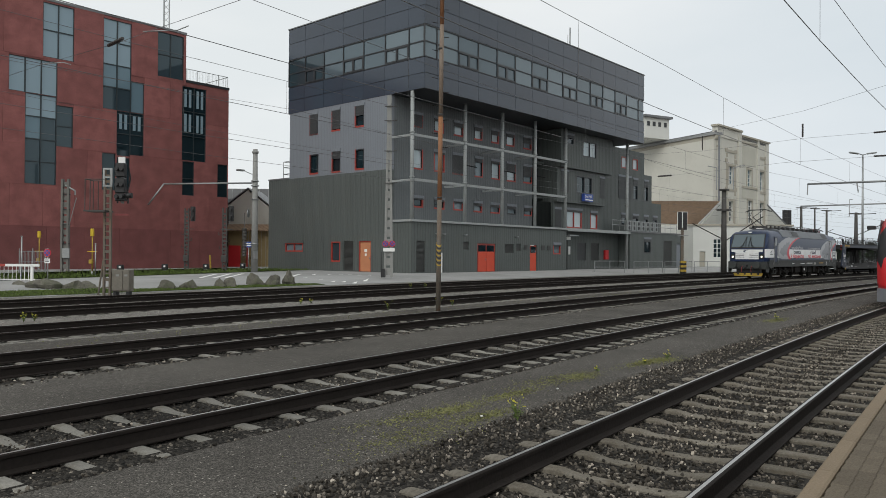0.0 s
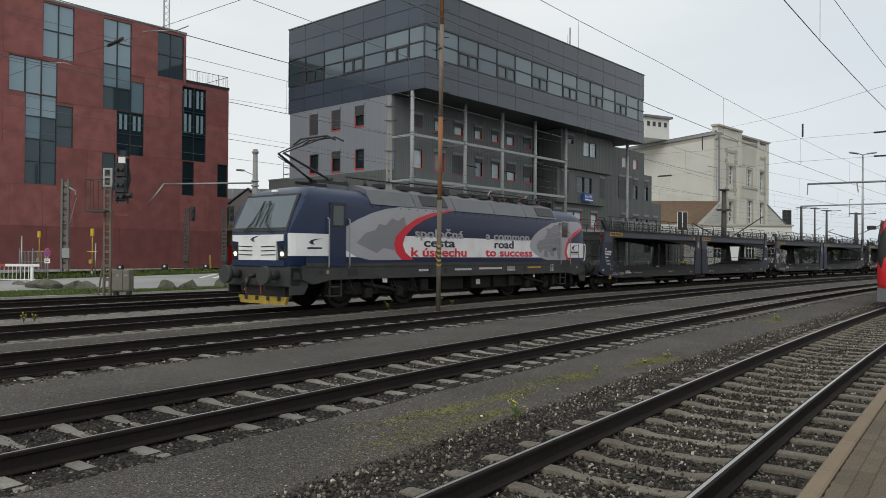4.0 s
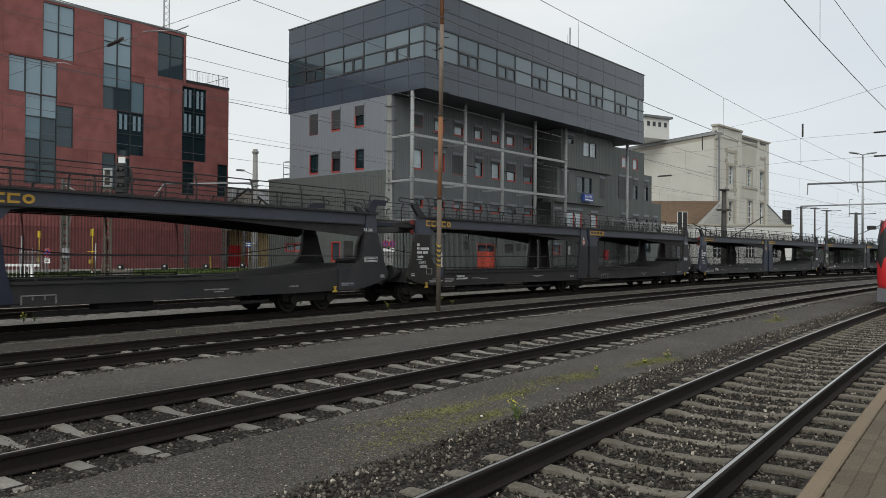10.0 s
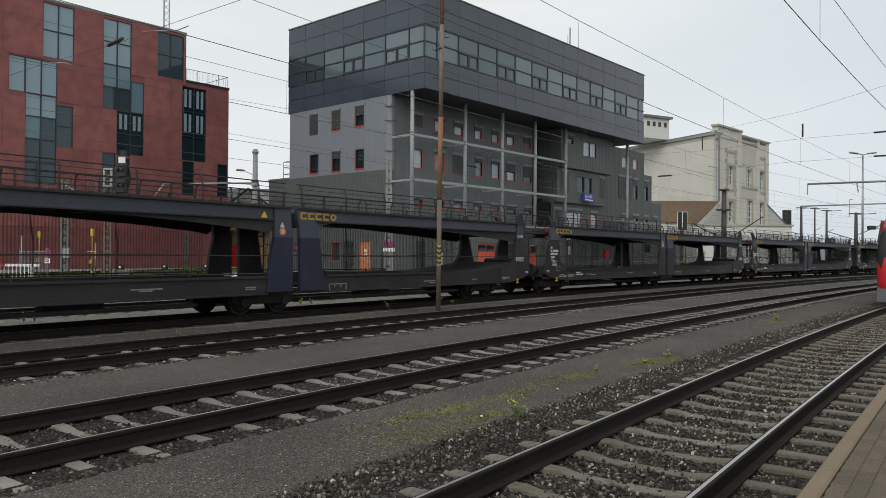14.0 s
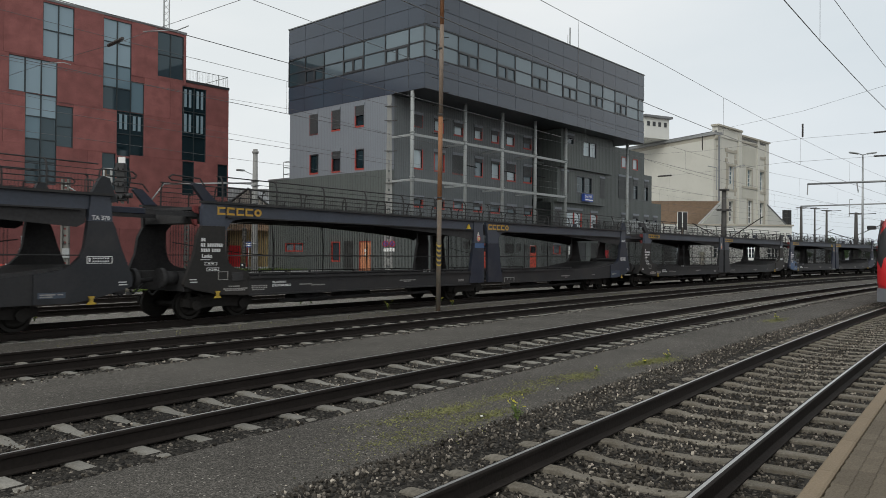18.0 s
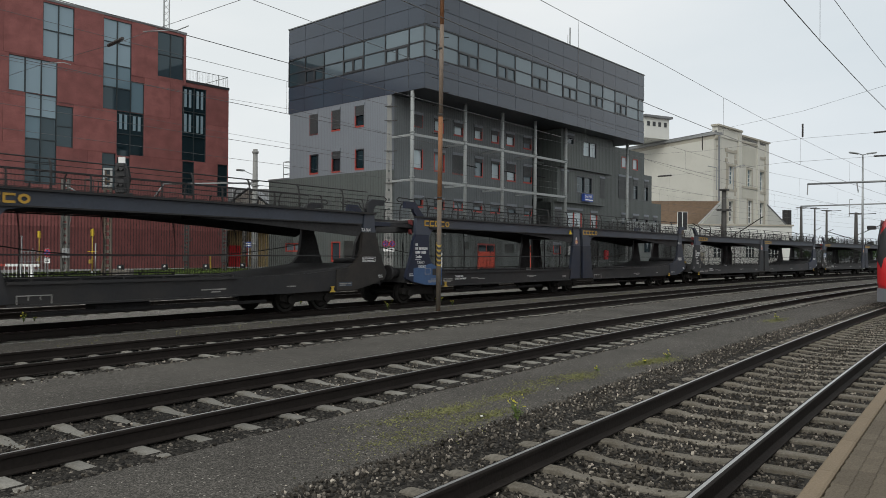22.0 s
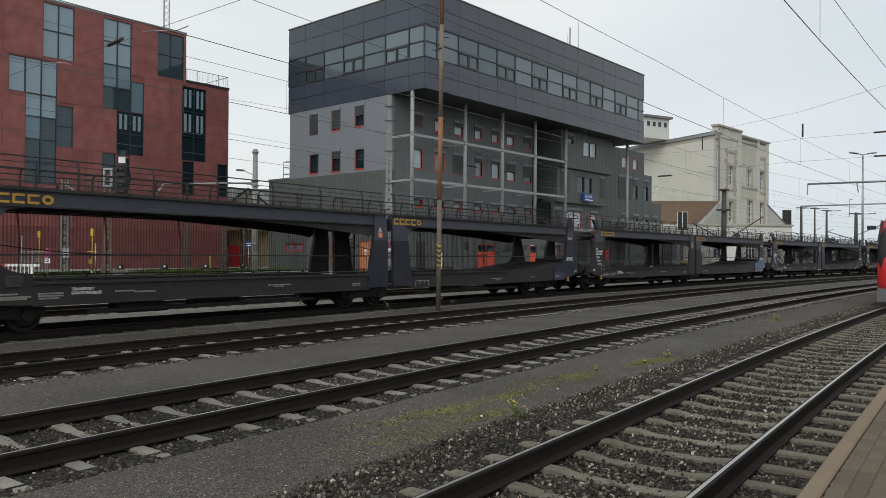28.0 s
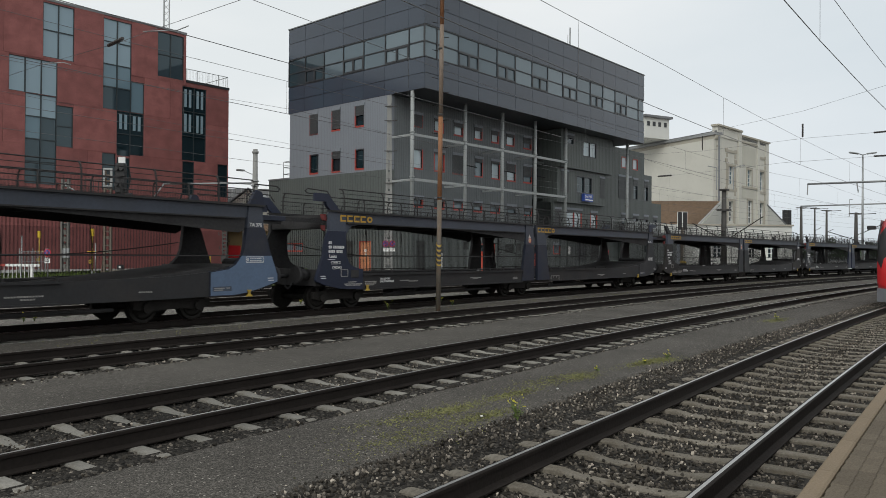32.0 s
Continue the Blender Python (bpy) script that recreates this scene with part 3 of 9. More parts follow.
def window(parent, axis, at, a0, z0, a1, z1, red=True, shade=0.25, depth=0.16, split=0, mat="glass_dark", full=False):
    """A framed window set back in its opening; shade: how far the roller shutter is down."""
    cuts = [a0 + (a1 - a0) * k / (split + 1) for k in range(split + 2)]
    rings = [(p + (0.1 if k == 0 else 0.04), z0 + 0.12, q - (0.1 if k == split else 0.04), z1 - 0.09) for k, (p, q) in enumerate(zip(cuts, cuts[1:]))]
    w = part("window", holed(B(), axis, at - 0.008, depth + 0.008, a0, z0, a1, z1, rings), M["frame_red" if full else "frame_dark"], parent)
    if red and not full:
        bm = B()
        for q in ((a1 - 0.1, z0 + 0.12, a1 + 0.02, z1), (a0, z0 - 0.02, a1 + 0.02, z0 + 0.12)):
            slab(bm, q[0], at - 0.016, q[1], q[2], at + depth - 0.05, q[3]) if axis == "y" else slab(bm, at - 0.016, q[0], q[1], at + depth - 0.05, q[2], q[3])
        part("red_reveal", bm, M["frame_red"], w, "red painted reveal")
    e = 0.08
    pane = B()
    if axis == "y":
        slab(pane, a0 + e, at + depth - 0.04, z0 + 0.1, a1 - e, at + depth - 0.02, z1 - e)
    else:
        slab(pane, at + depth - 0.04, a0 + e, z0 + 0.1, at + depth - 0.02, a1 - e, z1 - e)
    part("pane", pane, M[mat], w)
    if shade:
        s = B()
        zt = z1 - (z1 - z0) * shade
        if axis == "y":
            louvres(s, "y", at - 0.04, a0 + 0.02, zt, a1 - 0.02, z1, 0.07)
            slab(s, a0 + 0.02, at - 0.015, zt, a1 - 0.02, at - 0.01, z1)
        else:
            louvres(s, "x", at - 0.04, a0 + 0.02, zt, a1 - 0.02, z1, 0.07)
            slab(s, at - 0.015, a0 + 0.02, zt, at - 0.01, a1 - 0.02, z1)
        tagged(part("roller_shutter", s, M["shutter"], w), kind="stuff")
        c = B()
        if axis == "y":
            slab(c, a0 - 0.05, at - 0.06, z1, a1 + 0.05, at + 0.0, z1 + 0.22)
        else:
            slab(c, at - 0.06, a0 - 0.05, z1, at + 0.0, a1 + 0.05, z1 + 0.22)
        part("shutter_box", c, M["clad_side"], w)
    return w


# openings on the west end (seen with the far end to the left)
WEST = [(11.1, 11.46, 12.19, 13.2, 1.0), (8.2, 11.49, 9.29, 13.2, 0.9), (5.34, 11.5, 6.43, 13.2, 0.45), (10.98, 8.12, 12.14, 9.8, 0.0), (8.15, 8.07, 9.24, 9.8, 0.35), (5.3, 8.1, 6.38, 9.75, 0.0)]
WLOW = [(12.95, 1.55, 15.44, 2.3), (8.06, 0.74, 9.22, 2.4)]
w = B()
holed(w, "x", 0.02, 0.35, 2.3, 7.9, 14.95, 13.62, [(a, b, c, d) for a, b, c, d, _ in WEST])
part("west_wall", w, M["clad_side"], sb, "smooth pale grey panels")
for a, b, c, d, s in WEST:
    window(sb, "x", 0.02, a, b, c, d, True, s)
w = B()
holed(w, "x", 0.0, 0.35, 0.0, 0.0, 17.95, 7.92, WLOW + [(6.47, 0.08, 7.66, 2.44), (4.42, 0.0, 5.82, 2.43), (0.0, 3.9, 2.3, 7.92)])
part("lower_west_wall", w, M["clad_low"], sb, "dark green-grey ribbed cladding")
window(sb, "x", 0.0, 12.95, 1.55, 15.44, 2.3, True, 0.0, split=1, mat="glass_curtain", full=True)
box("shutter_box", (-0.06, 12.9, 2.3, 0.0, 15.5, 2.55), M["clad_low"], sb)
window(sb, "x", 0.0, 8.06, 0.74, 9.22, 2.4, True, 0.0, mat="glass_dusk", full=True)
part("louvre_door", louvres(slab(B(), 0.12, 6.47, 0.08, 0.16, 7.66, 2.44), "x", 0.06, 6.5, 0.12, 7.63, 2.42), M["louvre"], sb)
d = box("door", (0.1, 4.5, 0.02, 0.16, 5.74, 2.36), M["door_orange"], sb, "salmon painted metal door", 0.01)
box("door_frame", (0.04, 4.42, 0.0, 0.1, 4.5, 2.43), M["frame_red"], sb)
box("door_frame", (0.04, 5.74, 0.0, 0.1, 5.82, 2.43), M["frame_red"], sb)
box("door_frame", (0.04, 4.5, 2.36, 0.1, 5.74, 2.43), M["frame_red"], sb)
box("notice", (0.085, 4.95, 1.55, 0.098, 5.25, 1.8), M["white_paint"], d)
box("notice", (0.085, 5.0, 1.25, 0.098, 5.2, 1.45), M["white_paint"], d)
box("door_handle", (0.04, 4.58, 1.0, 0.1, 4.63, 1.15), M["galv"], d)

# lower front along the tracks
FRONT = [(7.79, 0.0, 10.25, 2.35), (15.3, 0.0, 16.41, 2.31), (19.08, 1.5, 20.35, 2.4), (0.52, 0.1, 1.48, 2.44), (5.98, 1.83, 6.7, 2.45), (11.58, 1.59, 12.82, 2.36), (13.23, 1.75, 13.92, 2.4)]
w = B()
holed(w, "y", 0.0, 0.3, 0.35, 0.0, 21.4, 3.86, FRONT)
part("lower_front_wall", w, M["clad_low"], sb, "dark green-grey ribbed cladding")
window(sb, "y", 0.0, 19.08, 1.5, 20.35, 2.4, True, 0.15, mat="glass_curtain", full=True)
for i, (a, b, c, e) in enumerate(FRONT[3:]):
    part("louvre", louvres(slab(B(), a, 0.1, b, c, 0.14, e), "y", 0.05, a + 0.03, b + 0.03, c - 0.03, e - 0.02), M["louvre"], sb)
for x in (14.34, 17.11, 18.04):
    part("small_vent", louvres(slab(B(), x, -0.05, 1.9, x + 0.5, 0.0, 2.3), "y", -0.07, x + 0.03, 1.92, x + 0.47, 2.28), M["louvre"], sb)
dd = box("double_door", (7.79, 0.08, 0.0, 10.25, 0.14, 2.35), M["frame_red"], sb, "orange-red double door with glazed top lights")
for x in (7.94, 9.04):
    box("leaf", (x, 0.04, 0.02, x + 1.06, 0.08, 1.62), M["door_red"], dd, "", 0.01)
    box("top_light", (x + 0.06, 0.04, 1.68, x + 1.0, 0.075, 2.2), M["glass_dark"], dd)
    box("frame_rail", (x, 0.04, 1.62, x + 1.06, 0.085, 1.68), M["door_red"], dd)
box("door_handle", (8.92, 0.0, 0.95, 8.96, 0.04, 1.12), M["galv"], dd)
sd = box("single_door", (15.34, 0.06, 0.0, 16.37, 0.12, 2.28), M["door_red"], sb, "orange-red door with a glazed top light", 0.01)
box("top_light", (15.44, 0.035, 1.62, 16.27, 0.058, 2.2), M["glass_dark"], sd)
slabs = B()
slab(slabs, -0.12, -0.16, 3.86, 21.5, 2.4, 4.02)
part("roof_ledge", slabs, M["steel_white"], sb, "pale steel ledge above the ground floor")
box("ground_floor_roof", (0.36, 0.31, 3.7, 21.35, 2.3, 3.85), M["roof_grey"], sb)
for x in (2.6, 3.4, 6.0, 13.0):
    lamp = box("wall_lamp", (x, -0.28, 2.95, x + 0.2, -0.01, 3.05), M["galv"], sb, "", 0.02)
box("wall_pipe", (3.05, -0.2, 0.0, 3.25, -0.08, 1.55), M["white_paint"], sb, "", 0.02)

# upper floors behind the columns
UP = []
TOP = [(2.57, 11.5, 3.56, 12.5, 1.0), (4.9, 11.4, 6.1, 12.5, 0.2), (7.36, 11.4, 8.6, 12.5, 0.3), (10.1, 11.4, 11.2, 12.5, 0.3), (12.5, 11.4, 13.6, 12.5, 0.35), (14.7, 11.4, 15.96, 12.5, 0.25), (17.4, 11.4, 18.7, 12.5, 0.5)]
MID = [(2.47, 8.16, 3.6, 9.78, 0.0), (4.92, 8.16, 6.26, 9.78, 0.1), (7.25, 8.16, 8.81, 9.78, 1.0), (10.17, 8.16, 11.3, 9.78, 0.2), (12.5, 8.16, 13.75, 9.78, 0.15), (14.8, 8.16, 16.17, 9.78, 0.45), (17.4, 8.2, 18.83, 9.78, 0.6)]
LOW = [(2.5, 5.12, 3.7, 5.88, 0.15), (4.97, 5.12, 6.23, 5.88, 0.2), (7.4, 5.12, 8.7, 5.88, 0.15), (10.06, 5.12, 11.25, 5.88, 0.3), (12.45, 5.12, 13.78, 5.88, 0.3), (14.89, 5.12, 16.3, 5.88, 0.35), (17.6, 5.12, 18.86, 5.88, 0.4)]
# beyond the stair bay
EAST1 = [(36.6, 11.4, 37.9, 12.7, 0.0), (39.3, 11.4, 40.6, 12.7, 0.0)]
EAST2 = [(35.9, 7.9, 38.9, 10.4, 1.0), (39.4, 7.9, 40.6, 10.3, 0.3), (41.9, 7.9, 43.3, 10.3, 0.3)]
EAST3 = [(36.6, 4.9, 38.0, 6.1, 0.3), (39.4, 4.9, 40.8, 6.1, 0.3), (42.0, 4.9, 43.3, 6.1, 0.3), (44.6, 4.9, 45.7, 6.1, 0.3)]
TOW = TOP + MID + LOW
w = B()
holed(w, "y", 2.3, 0.3, 0.37, 4.0, 18.9, 13.62, [(a, b, c, d) for a, b, c, d, _ in TOW])
part("tower_front_wall", w, M["clad_high"], sb, "mid grey ribbed cladding")
for i, (a, b, c, d, s) in enumerate(TOW):
    window(sb, "y", 2.3, a, b, c, d, i % 3 != 1 or i < 14, s, mat="glass_pale" if i in (1, 2, 3, 4, 5, 7, 11, 12) else "glass_curtain" if i in (6, 8, 10, 13) or i > 15 else "glass_dark", full=i in (8, 14, 16))
w = B()
slab(w, 18.9, 3.4, 4.0, 20.9, 3.6, 13.62)
part("shaft_recess", w, M["frame_dark"], sb, "dark glazed stair recess")
for z in (6.9, 10.3):
    box("recess_landing", (18.9, 2.35, z, 20.9, 3.4, z + 0.18), M["clad_low"], sb)
w = B()
holed(w, "y", 2.3, 0.3, 31.0, 4.0, 42.2, 13.62, [(a, b, c, d) for a, b, c, d, _ in EAST1 + EAST2 + EAST3 if c < 42.2])
holed(w, "y", 2.3, 0.3, 42.2, 4.0, 44.2, 11.06, [(42.2, 7.9, 43.3, 10.3), (42.2, 4.9, 43.3, 6.1)])
holed(w, "y", 2.3, 0.3, 44.2, 4.0, 46.8, 7.8, [(44.6, 4.9, 45.7, 6.1)])
part("east_front_wall", w, M["clad_low"], sb)
for a, b, c, d, s in EAST1 + EAST2 + EAST3:
    window(sb, "y", 2.3, a if a != 41.9 and a != 42.0 else 42.2, b, c, d, b > 11, s, mat="glass_pale" if b > 11 else "glass_dark", full=b > 11)
for q in ((46.5, 2.6, 4.0, 46.8, 14.9, 7.8), (43.9, 2.6, 7.8, 44.2, 14.9, 11.06), (41.9, 2.6, 11.06, 42.2, 14.9, 13.62), (0.37, 14.6, 3.9, 46.5, 14.95, 7.8), (0.37, 14.6, 7.8, 43.9, 14.95, 11.06), (0.37, 14.6, 11.06, 41.9, 14.95, 13.62)):
    box("rear_wall", q, M["clad_low"], sb)
box("stepped_roof", (44.2, 2.6, 7.65, 46.5, 14.6, 7.79), M["roof_grey"], sb)
box("stepped_roof", (42.2, 2.6, 10.9, 43.9, 14.6, 11.05), M["roof_grey"], sb)
# stair bay
w = B()
holed(w, "y", 0.35, 0.25, 20.9, 9.95, 31.0, 13.6, [(24.9, 11.3, 27.6, 12.9), (21.7, 12.2, 23.2, 13.1)])
for q in ((20.9, 0.6, 9.95, 21.15, 3.6, 13.6), (30.75, 0.6, 9.95, 31.0, 2.3, 13.6), (21.15, 0.6, 9.95, 30.75, 2.3, 10.1)):
    box("bay_side", q, M["clad_low"], sb)
part("upper_bay", w, M["clad_low"], sb, "dark grey projecting stair bay")
window(sb, "y", 0.35, 24.9, 11.3, 27.6, 12.9, False, 0.0, split=1, mat="glass_pale")
window(sb, "y", 0.35, 21.7, 12.2, 23.2, 13.1, False, 0.3)
w = B()
holed(w, "y", 0.75, 0.25, 20.9, 6.6, 30.2, 9.93, [(24.4, 7.6, 27.4, 9.4), (29.0, 7.4, 30.0, 9.5), (21.5, 7.6, 22.9, 9.6)])
for q in ((20.9, 1.0, 6.6, 21.15, 3.6, 9.93), (29.95, 1.0, 6.6, 30.2, 2.3, 9.93), (21.15, 1.0, 6.6, 29.95, 2.3, 6.75)):
    box("bay_side", q, M["clad_low"], sb)
part("lower_bay", w, M["clad_low"], sb, "dark grey projecting stair bay")
window(sb, "y", 0.75, 24.4, 7.6, 27.4, 9.4, False, 0.0, split=1)
window(sb, "y", 0.75, 29.0, 7.4, 30.0, 9.5, False, 1.0)
window(sb, "y", 0.75, 21.5, 7.6, 22.9, 9.6, False, 1.0)
w = B()
holed(w, "y", 1.2, 0.25, 20.9, 4.0, 30.2, 6.6, [(23.2, 4.15, 26.2, 5.95), (27.9, 4.15, 29.3, 5.85), (21.2, 4.2, 22.3, 5.9)])
slab(w, 29.95, 1.45, 4.0, 30.2, 2.3, 6.6)
part("first_floor_wall", w, M["clad_low"], sb)
window(sb, "y", 1.2, 23.2, 4.15, 26.2, 5.95, True, 0.12, split=1, mat="glass_pale", full=True)
window(sb, "y", 1.2, 27.9, 4.15, 29.3, 5.85, True, 0.12, mat="glass_pale", full=True)
window(sb, "y", 1.2, 21.2, 4.2, 22.3, 5.9, False, 1.0)
w = B()
holed(w, "y", 1.4, 0.25, 21.1, 0.0, 34.3, 3.9, [(22.2, 0.0, 23.8, 2.9), (25.7, 0.9, 27.4, 2.7), (28.4, 0.9, 30.0, 2.7)])
slab(w, 21.1, 0.3, 0.0, 21.35, 1.4, 3.86)
part("entrance_wall", w, M["clad_low"], sb)
ed = box("entrance_door", (22.25, 1.5, 0.0, 23.75, 1.56, 2.85), M["frame_red"], sb, "red framed glazed entrance door")
box("door_glass", (22.4, 1.47, 0.9, 23.6, 1.5, 2.1), M["glass_dark"], ed)
box("door_glass", (22.4, 1.47, 0.15, 23.6, 1.5, 0.75), M["glass_dark"], ed)
box("entrance_notice", (23.95, 1.36, 1.5, 24.3, 1.4, 2.3), M["white_paint"], sb)
part("louvre", louvres(slab(B(), 25.7, 1.5, 0.9, 27.4, 1.54, 2.7), "y", 1.44, 25.73, 0.93, 27.37, 2.68), M["shutter"], sb)
part("louvre", louvres(slab(B(), 28.4, 1.5, 0.9, 30.0, 1.54, 2.7), "y", 1.44, 28.43, 0.93, 29.97, 2.68), M["louvre"], sb)
mb = box("letter_box", (31.0, 1.15, 1.0, 31.7, 1.4, 2.0), M["red"], sb, "red wall box", 0.03)
box("canopy_beam", (21.5, -0.1, 3.75, 34.2, 0.1, 4.05), M["steel_white"], sb, "", 0.01)
box("canopy_roof", (21.5, 0.1, 3.9, 34.2, 1.4, 4.0), M["roof_grey"], sb)
box("bracket_lamp", (21.9, -0.05, 3.3, 23.6, 1.2, 3.4), M["steel_white"], sb, "", 0.01)
box("entrance_sign", (22.4, 0.9, 2.95, 23.6, 1.0, 3.25), M["white_paint"], sb)
# station name board on the bay
nb = box("name_board", (25.3, 0.35, 6.85, 27.0, 0.73, 7.62), M["sign_blue"], sb, "blue illuminated name board", 0.03)
text("lettering", "Linz Hbf", 0.37, M["white_paint"], nb, Matrix.LocRotScale((25.38, 0.345, 7.24), Euler((radians(90), 0, 0)), None))
box("line_of_writing", (25.45, 0.34, 6.97, 26.85, 0.349, 7.07), M["white_paint"], nb)
# low annex with a railed roof
w = B()
holed(w, "y", 0.0, 0.3, 34.3, 0.0, 47.8, 4.0, [(37.6, 1.7, 39.3, 3.3), (42.6, 0.3, 45.0, 3.2), (46.2, 0.0, 47.4, 2.9)])
slab(w, 34.3, 0.3, 0.0, 34.6, 2.3, 4.0)
slab(w, 47.5, 0.3, 0.0, 47.8, 12.0, 4.0)
part("annex_wall", w, M["clad_low"], sb)
box("annex_roof", (34.25, -0.1, 4.0, 47.9, 2.3, 4.14), M["roof_grey"], sb)
window(sb, "y", 0.0, 37.6, 1.7, 39.3, 3.3, False, 0.2)
part("louvre", louvres(slab(B(), 42.6, 0.1, 0.3, 45.0, 0.14, 3.2), "y", 0.05, 42.65, 0.33, 44.95, 3.15), M["louvre"], sb)
box("door", (46.2, 0.08, 0.0, 47.4, 0.14, 2.85), M["clad_side"], sb, "pale grey door", 0.01)
rl = part("roof_railing", B(), M["galv"], sb, "galvanised roof railing")
bm = B()
for z in (4.7, 5.2):
    rod(bm, (34.3, 0.0, z), (47.8, 0.0, z), 0.03, 6)
    rod(bm, (30.4, 0.1, z), (34.3, 0.1, z), 0.03, 6)
for i in range(12):
    x = 30.4 + i * 1.58
    rod(bm, (x, 0.02, 4.05), (x, 0.02, 5.2), 0.03, 6)
bm.to_mesh(rl.data)
bm.free()
for i in range(7):
    x = 34.75 + i * 1.12
    ac = box("air_conditioner", (x, 0.55, 4.2, x + 0.86, 0.95, 5.3), M["steel_white"], sb, "pale grey air conditioning unit", 0.03)
    for z in (4.5, 5.0):
        part("fan", rod(B(), (x + 0.43, 0.52, z), (x + 0.43, 0.55, z), 0.2, 14), M["frame_dark"], ac)
# columns and gallery beams
for x in (0.12, 6.27, 11.27, 16.21, 21.36, 33.8):
    bm = B()
    z0 = 4.02 if x < 30 else 0.0
    rod(bm, (x, 0.13, z0), (x, 0.13, 13.6), 0.15, 12)
    for z in (6.95, 7.15, 10.3, 10.5):
        rod(bm, (x, 0.13, z), (x, 0.13, z + 0.08), 0.205, 12)
    part("column", bm, M["steel_white"], sb)
for z in (6.85, 10.2):
    for a, c in ((0.12, 6.27), (6.27, 11.27), (11.27, 16.21), (16.21, 21.36)):
        box("gallery_beam", (a + 0.2, 0.05, z + 0.06, c - 0.2, 0.2, z + 0.26), M["steel_white"], sb)
    for x in (0.12, 6.27, 11.27, 16.21):
        box("tie_beam", (x - 0.06, 0.3, z + 0.05, x + 0.06, 2.3, z + 0.2), M["steel_white"], sb)
for x in (8.5, 14.0, 18.8):
    bm = B()
    pipe(bm, [(x, 2.2, 9.05), (x, 0.7, 8.7)], 0.05)
    part("bracket", bm, M["frame_dark"], sb)

# top storey
X1, YB, YE, ZB, ZT = 34.98, -1.22, 15.17, 13.62, 21.08
ML = [15.17, 12.86, 10.36, 7.91, 5.46, 3.01, 0.46, -1.22]
MR = [0.0, 1.36, 3.83, 6.28, 8.74, 11.27, 13.75, 16.2, 18.7, 21.2, 23.67, 26.1, 28.6, 31.07, 33.7, 34.98]
top = part("top_storey", slab(slab(slab(B(), 0.06, YB + 0.06, ZB + 0.03, X1 - 0.06, YE - 0.06, 15.94), 0.06, YB + 0.06, 18.36, X1 - 0.06, YE - 0.06, ZT - 0.05), 1.2, 0.0, 15.94, X1 - 1.2, YE - 1.2, 18.36), M["frame_dark"], sb, "anthracite clad overhanging storey with a ribbon of windows")
soff = box("soffit", (0.02, YB + 0.02, ZB, X1 - 0.02, YE, ZB + 0.03), M["frame_dark"], sb)
cap = B()
slab(cap, -0.06, YB - 0.06, ZT - 0.05, X1 + 0.06, YE + 0.06, ZT + 0.03)
part("roof", cap, M["roof_grey"], sb)
panels = [(ZB + 0.02, 15.92 - 0.0, 1), (18.38, 19.75, 1), (19.77, ZT - 0.06, 1)]
for z0, z1, _ in panels:
    hs = [(z0, (z0 + z1) / 2 - 0.01), ((z0 + z1) / 2 + 0.01, z1)] if z1 - z0 > 2 else [(z0, z1)]
    for h0, h1 in hs:
        for a, c in zip(MR, MR[1:]):
            box("panel", (a + 0.012, YB, h0, c - 0.012, YB + 0.055, h1 - 0.02), M["panel_dark"], sb)
        for a, c in zip(ML[1:], ML):
            box("panel", (0.0, a + 0.06 if a < 0 else a + 0.012, h0, 0.055, c - 0.012, h1 - 0.02), M["panel_dark"], sb)
for i, (a, c) in enumerate(zip(MR, MR[1:])):
    wd = B()
    for z0, z1 in ((15.94, 16.02), (17.08, 17.16), (18.28, 18.36)):
        slab(wd, a, YB + 0.01, z0, c, YB + 0.14, z1)
    slab(wd, a - 0.04, YB + 0.005, 16.02, a + 0.04, YB + 0.14, 18.28)
    pairs = i in (2, 4, 6, 8, 10, 12)
    if pairs:
        m = (a + c) / 2
        for p, q in ((a + 0.05, m - 0.01), (m + 0.01, c - 0.05)):
            slab(wd, p, YB - 0.01, 16.02, p + 0.09, YB + 0.1, 17.08)
            slab(wd, q - 0.09, YB - 0.01, 16.02, q, YB + 0.1, 17.08)
            slab(wd, p + 0.09, YB - 0.01, 16.02, q - 0.09, YB + 0.1, 16.12)
            slab(wd, p + 0.09, YB - 0.01, 16.98, q - 0.09, YB + 0.1, 17.08)
    wo = part("window", wd, M["frame_dark"], sb)
    for z0, z1 in ((16.02, 17.08), (17.16, 18.28)):
        box("pane", (a + 0.04, YB + 0.07, z0, c - 0.04, YB + 0.09, z1), M["glass_curtain" if i in (0, 1, 5, 7, 8, 11, 13) else "glass_band"], wo)
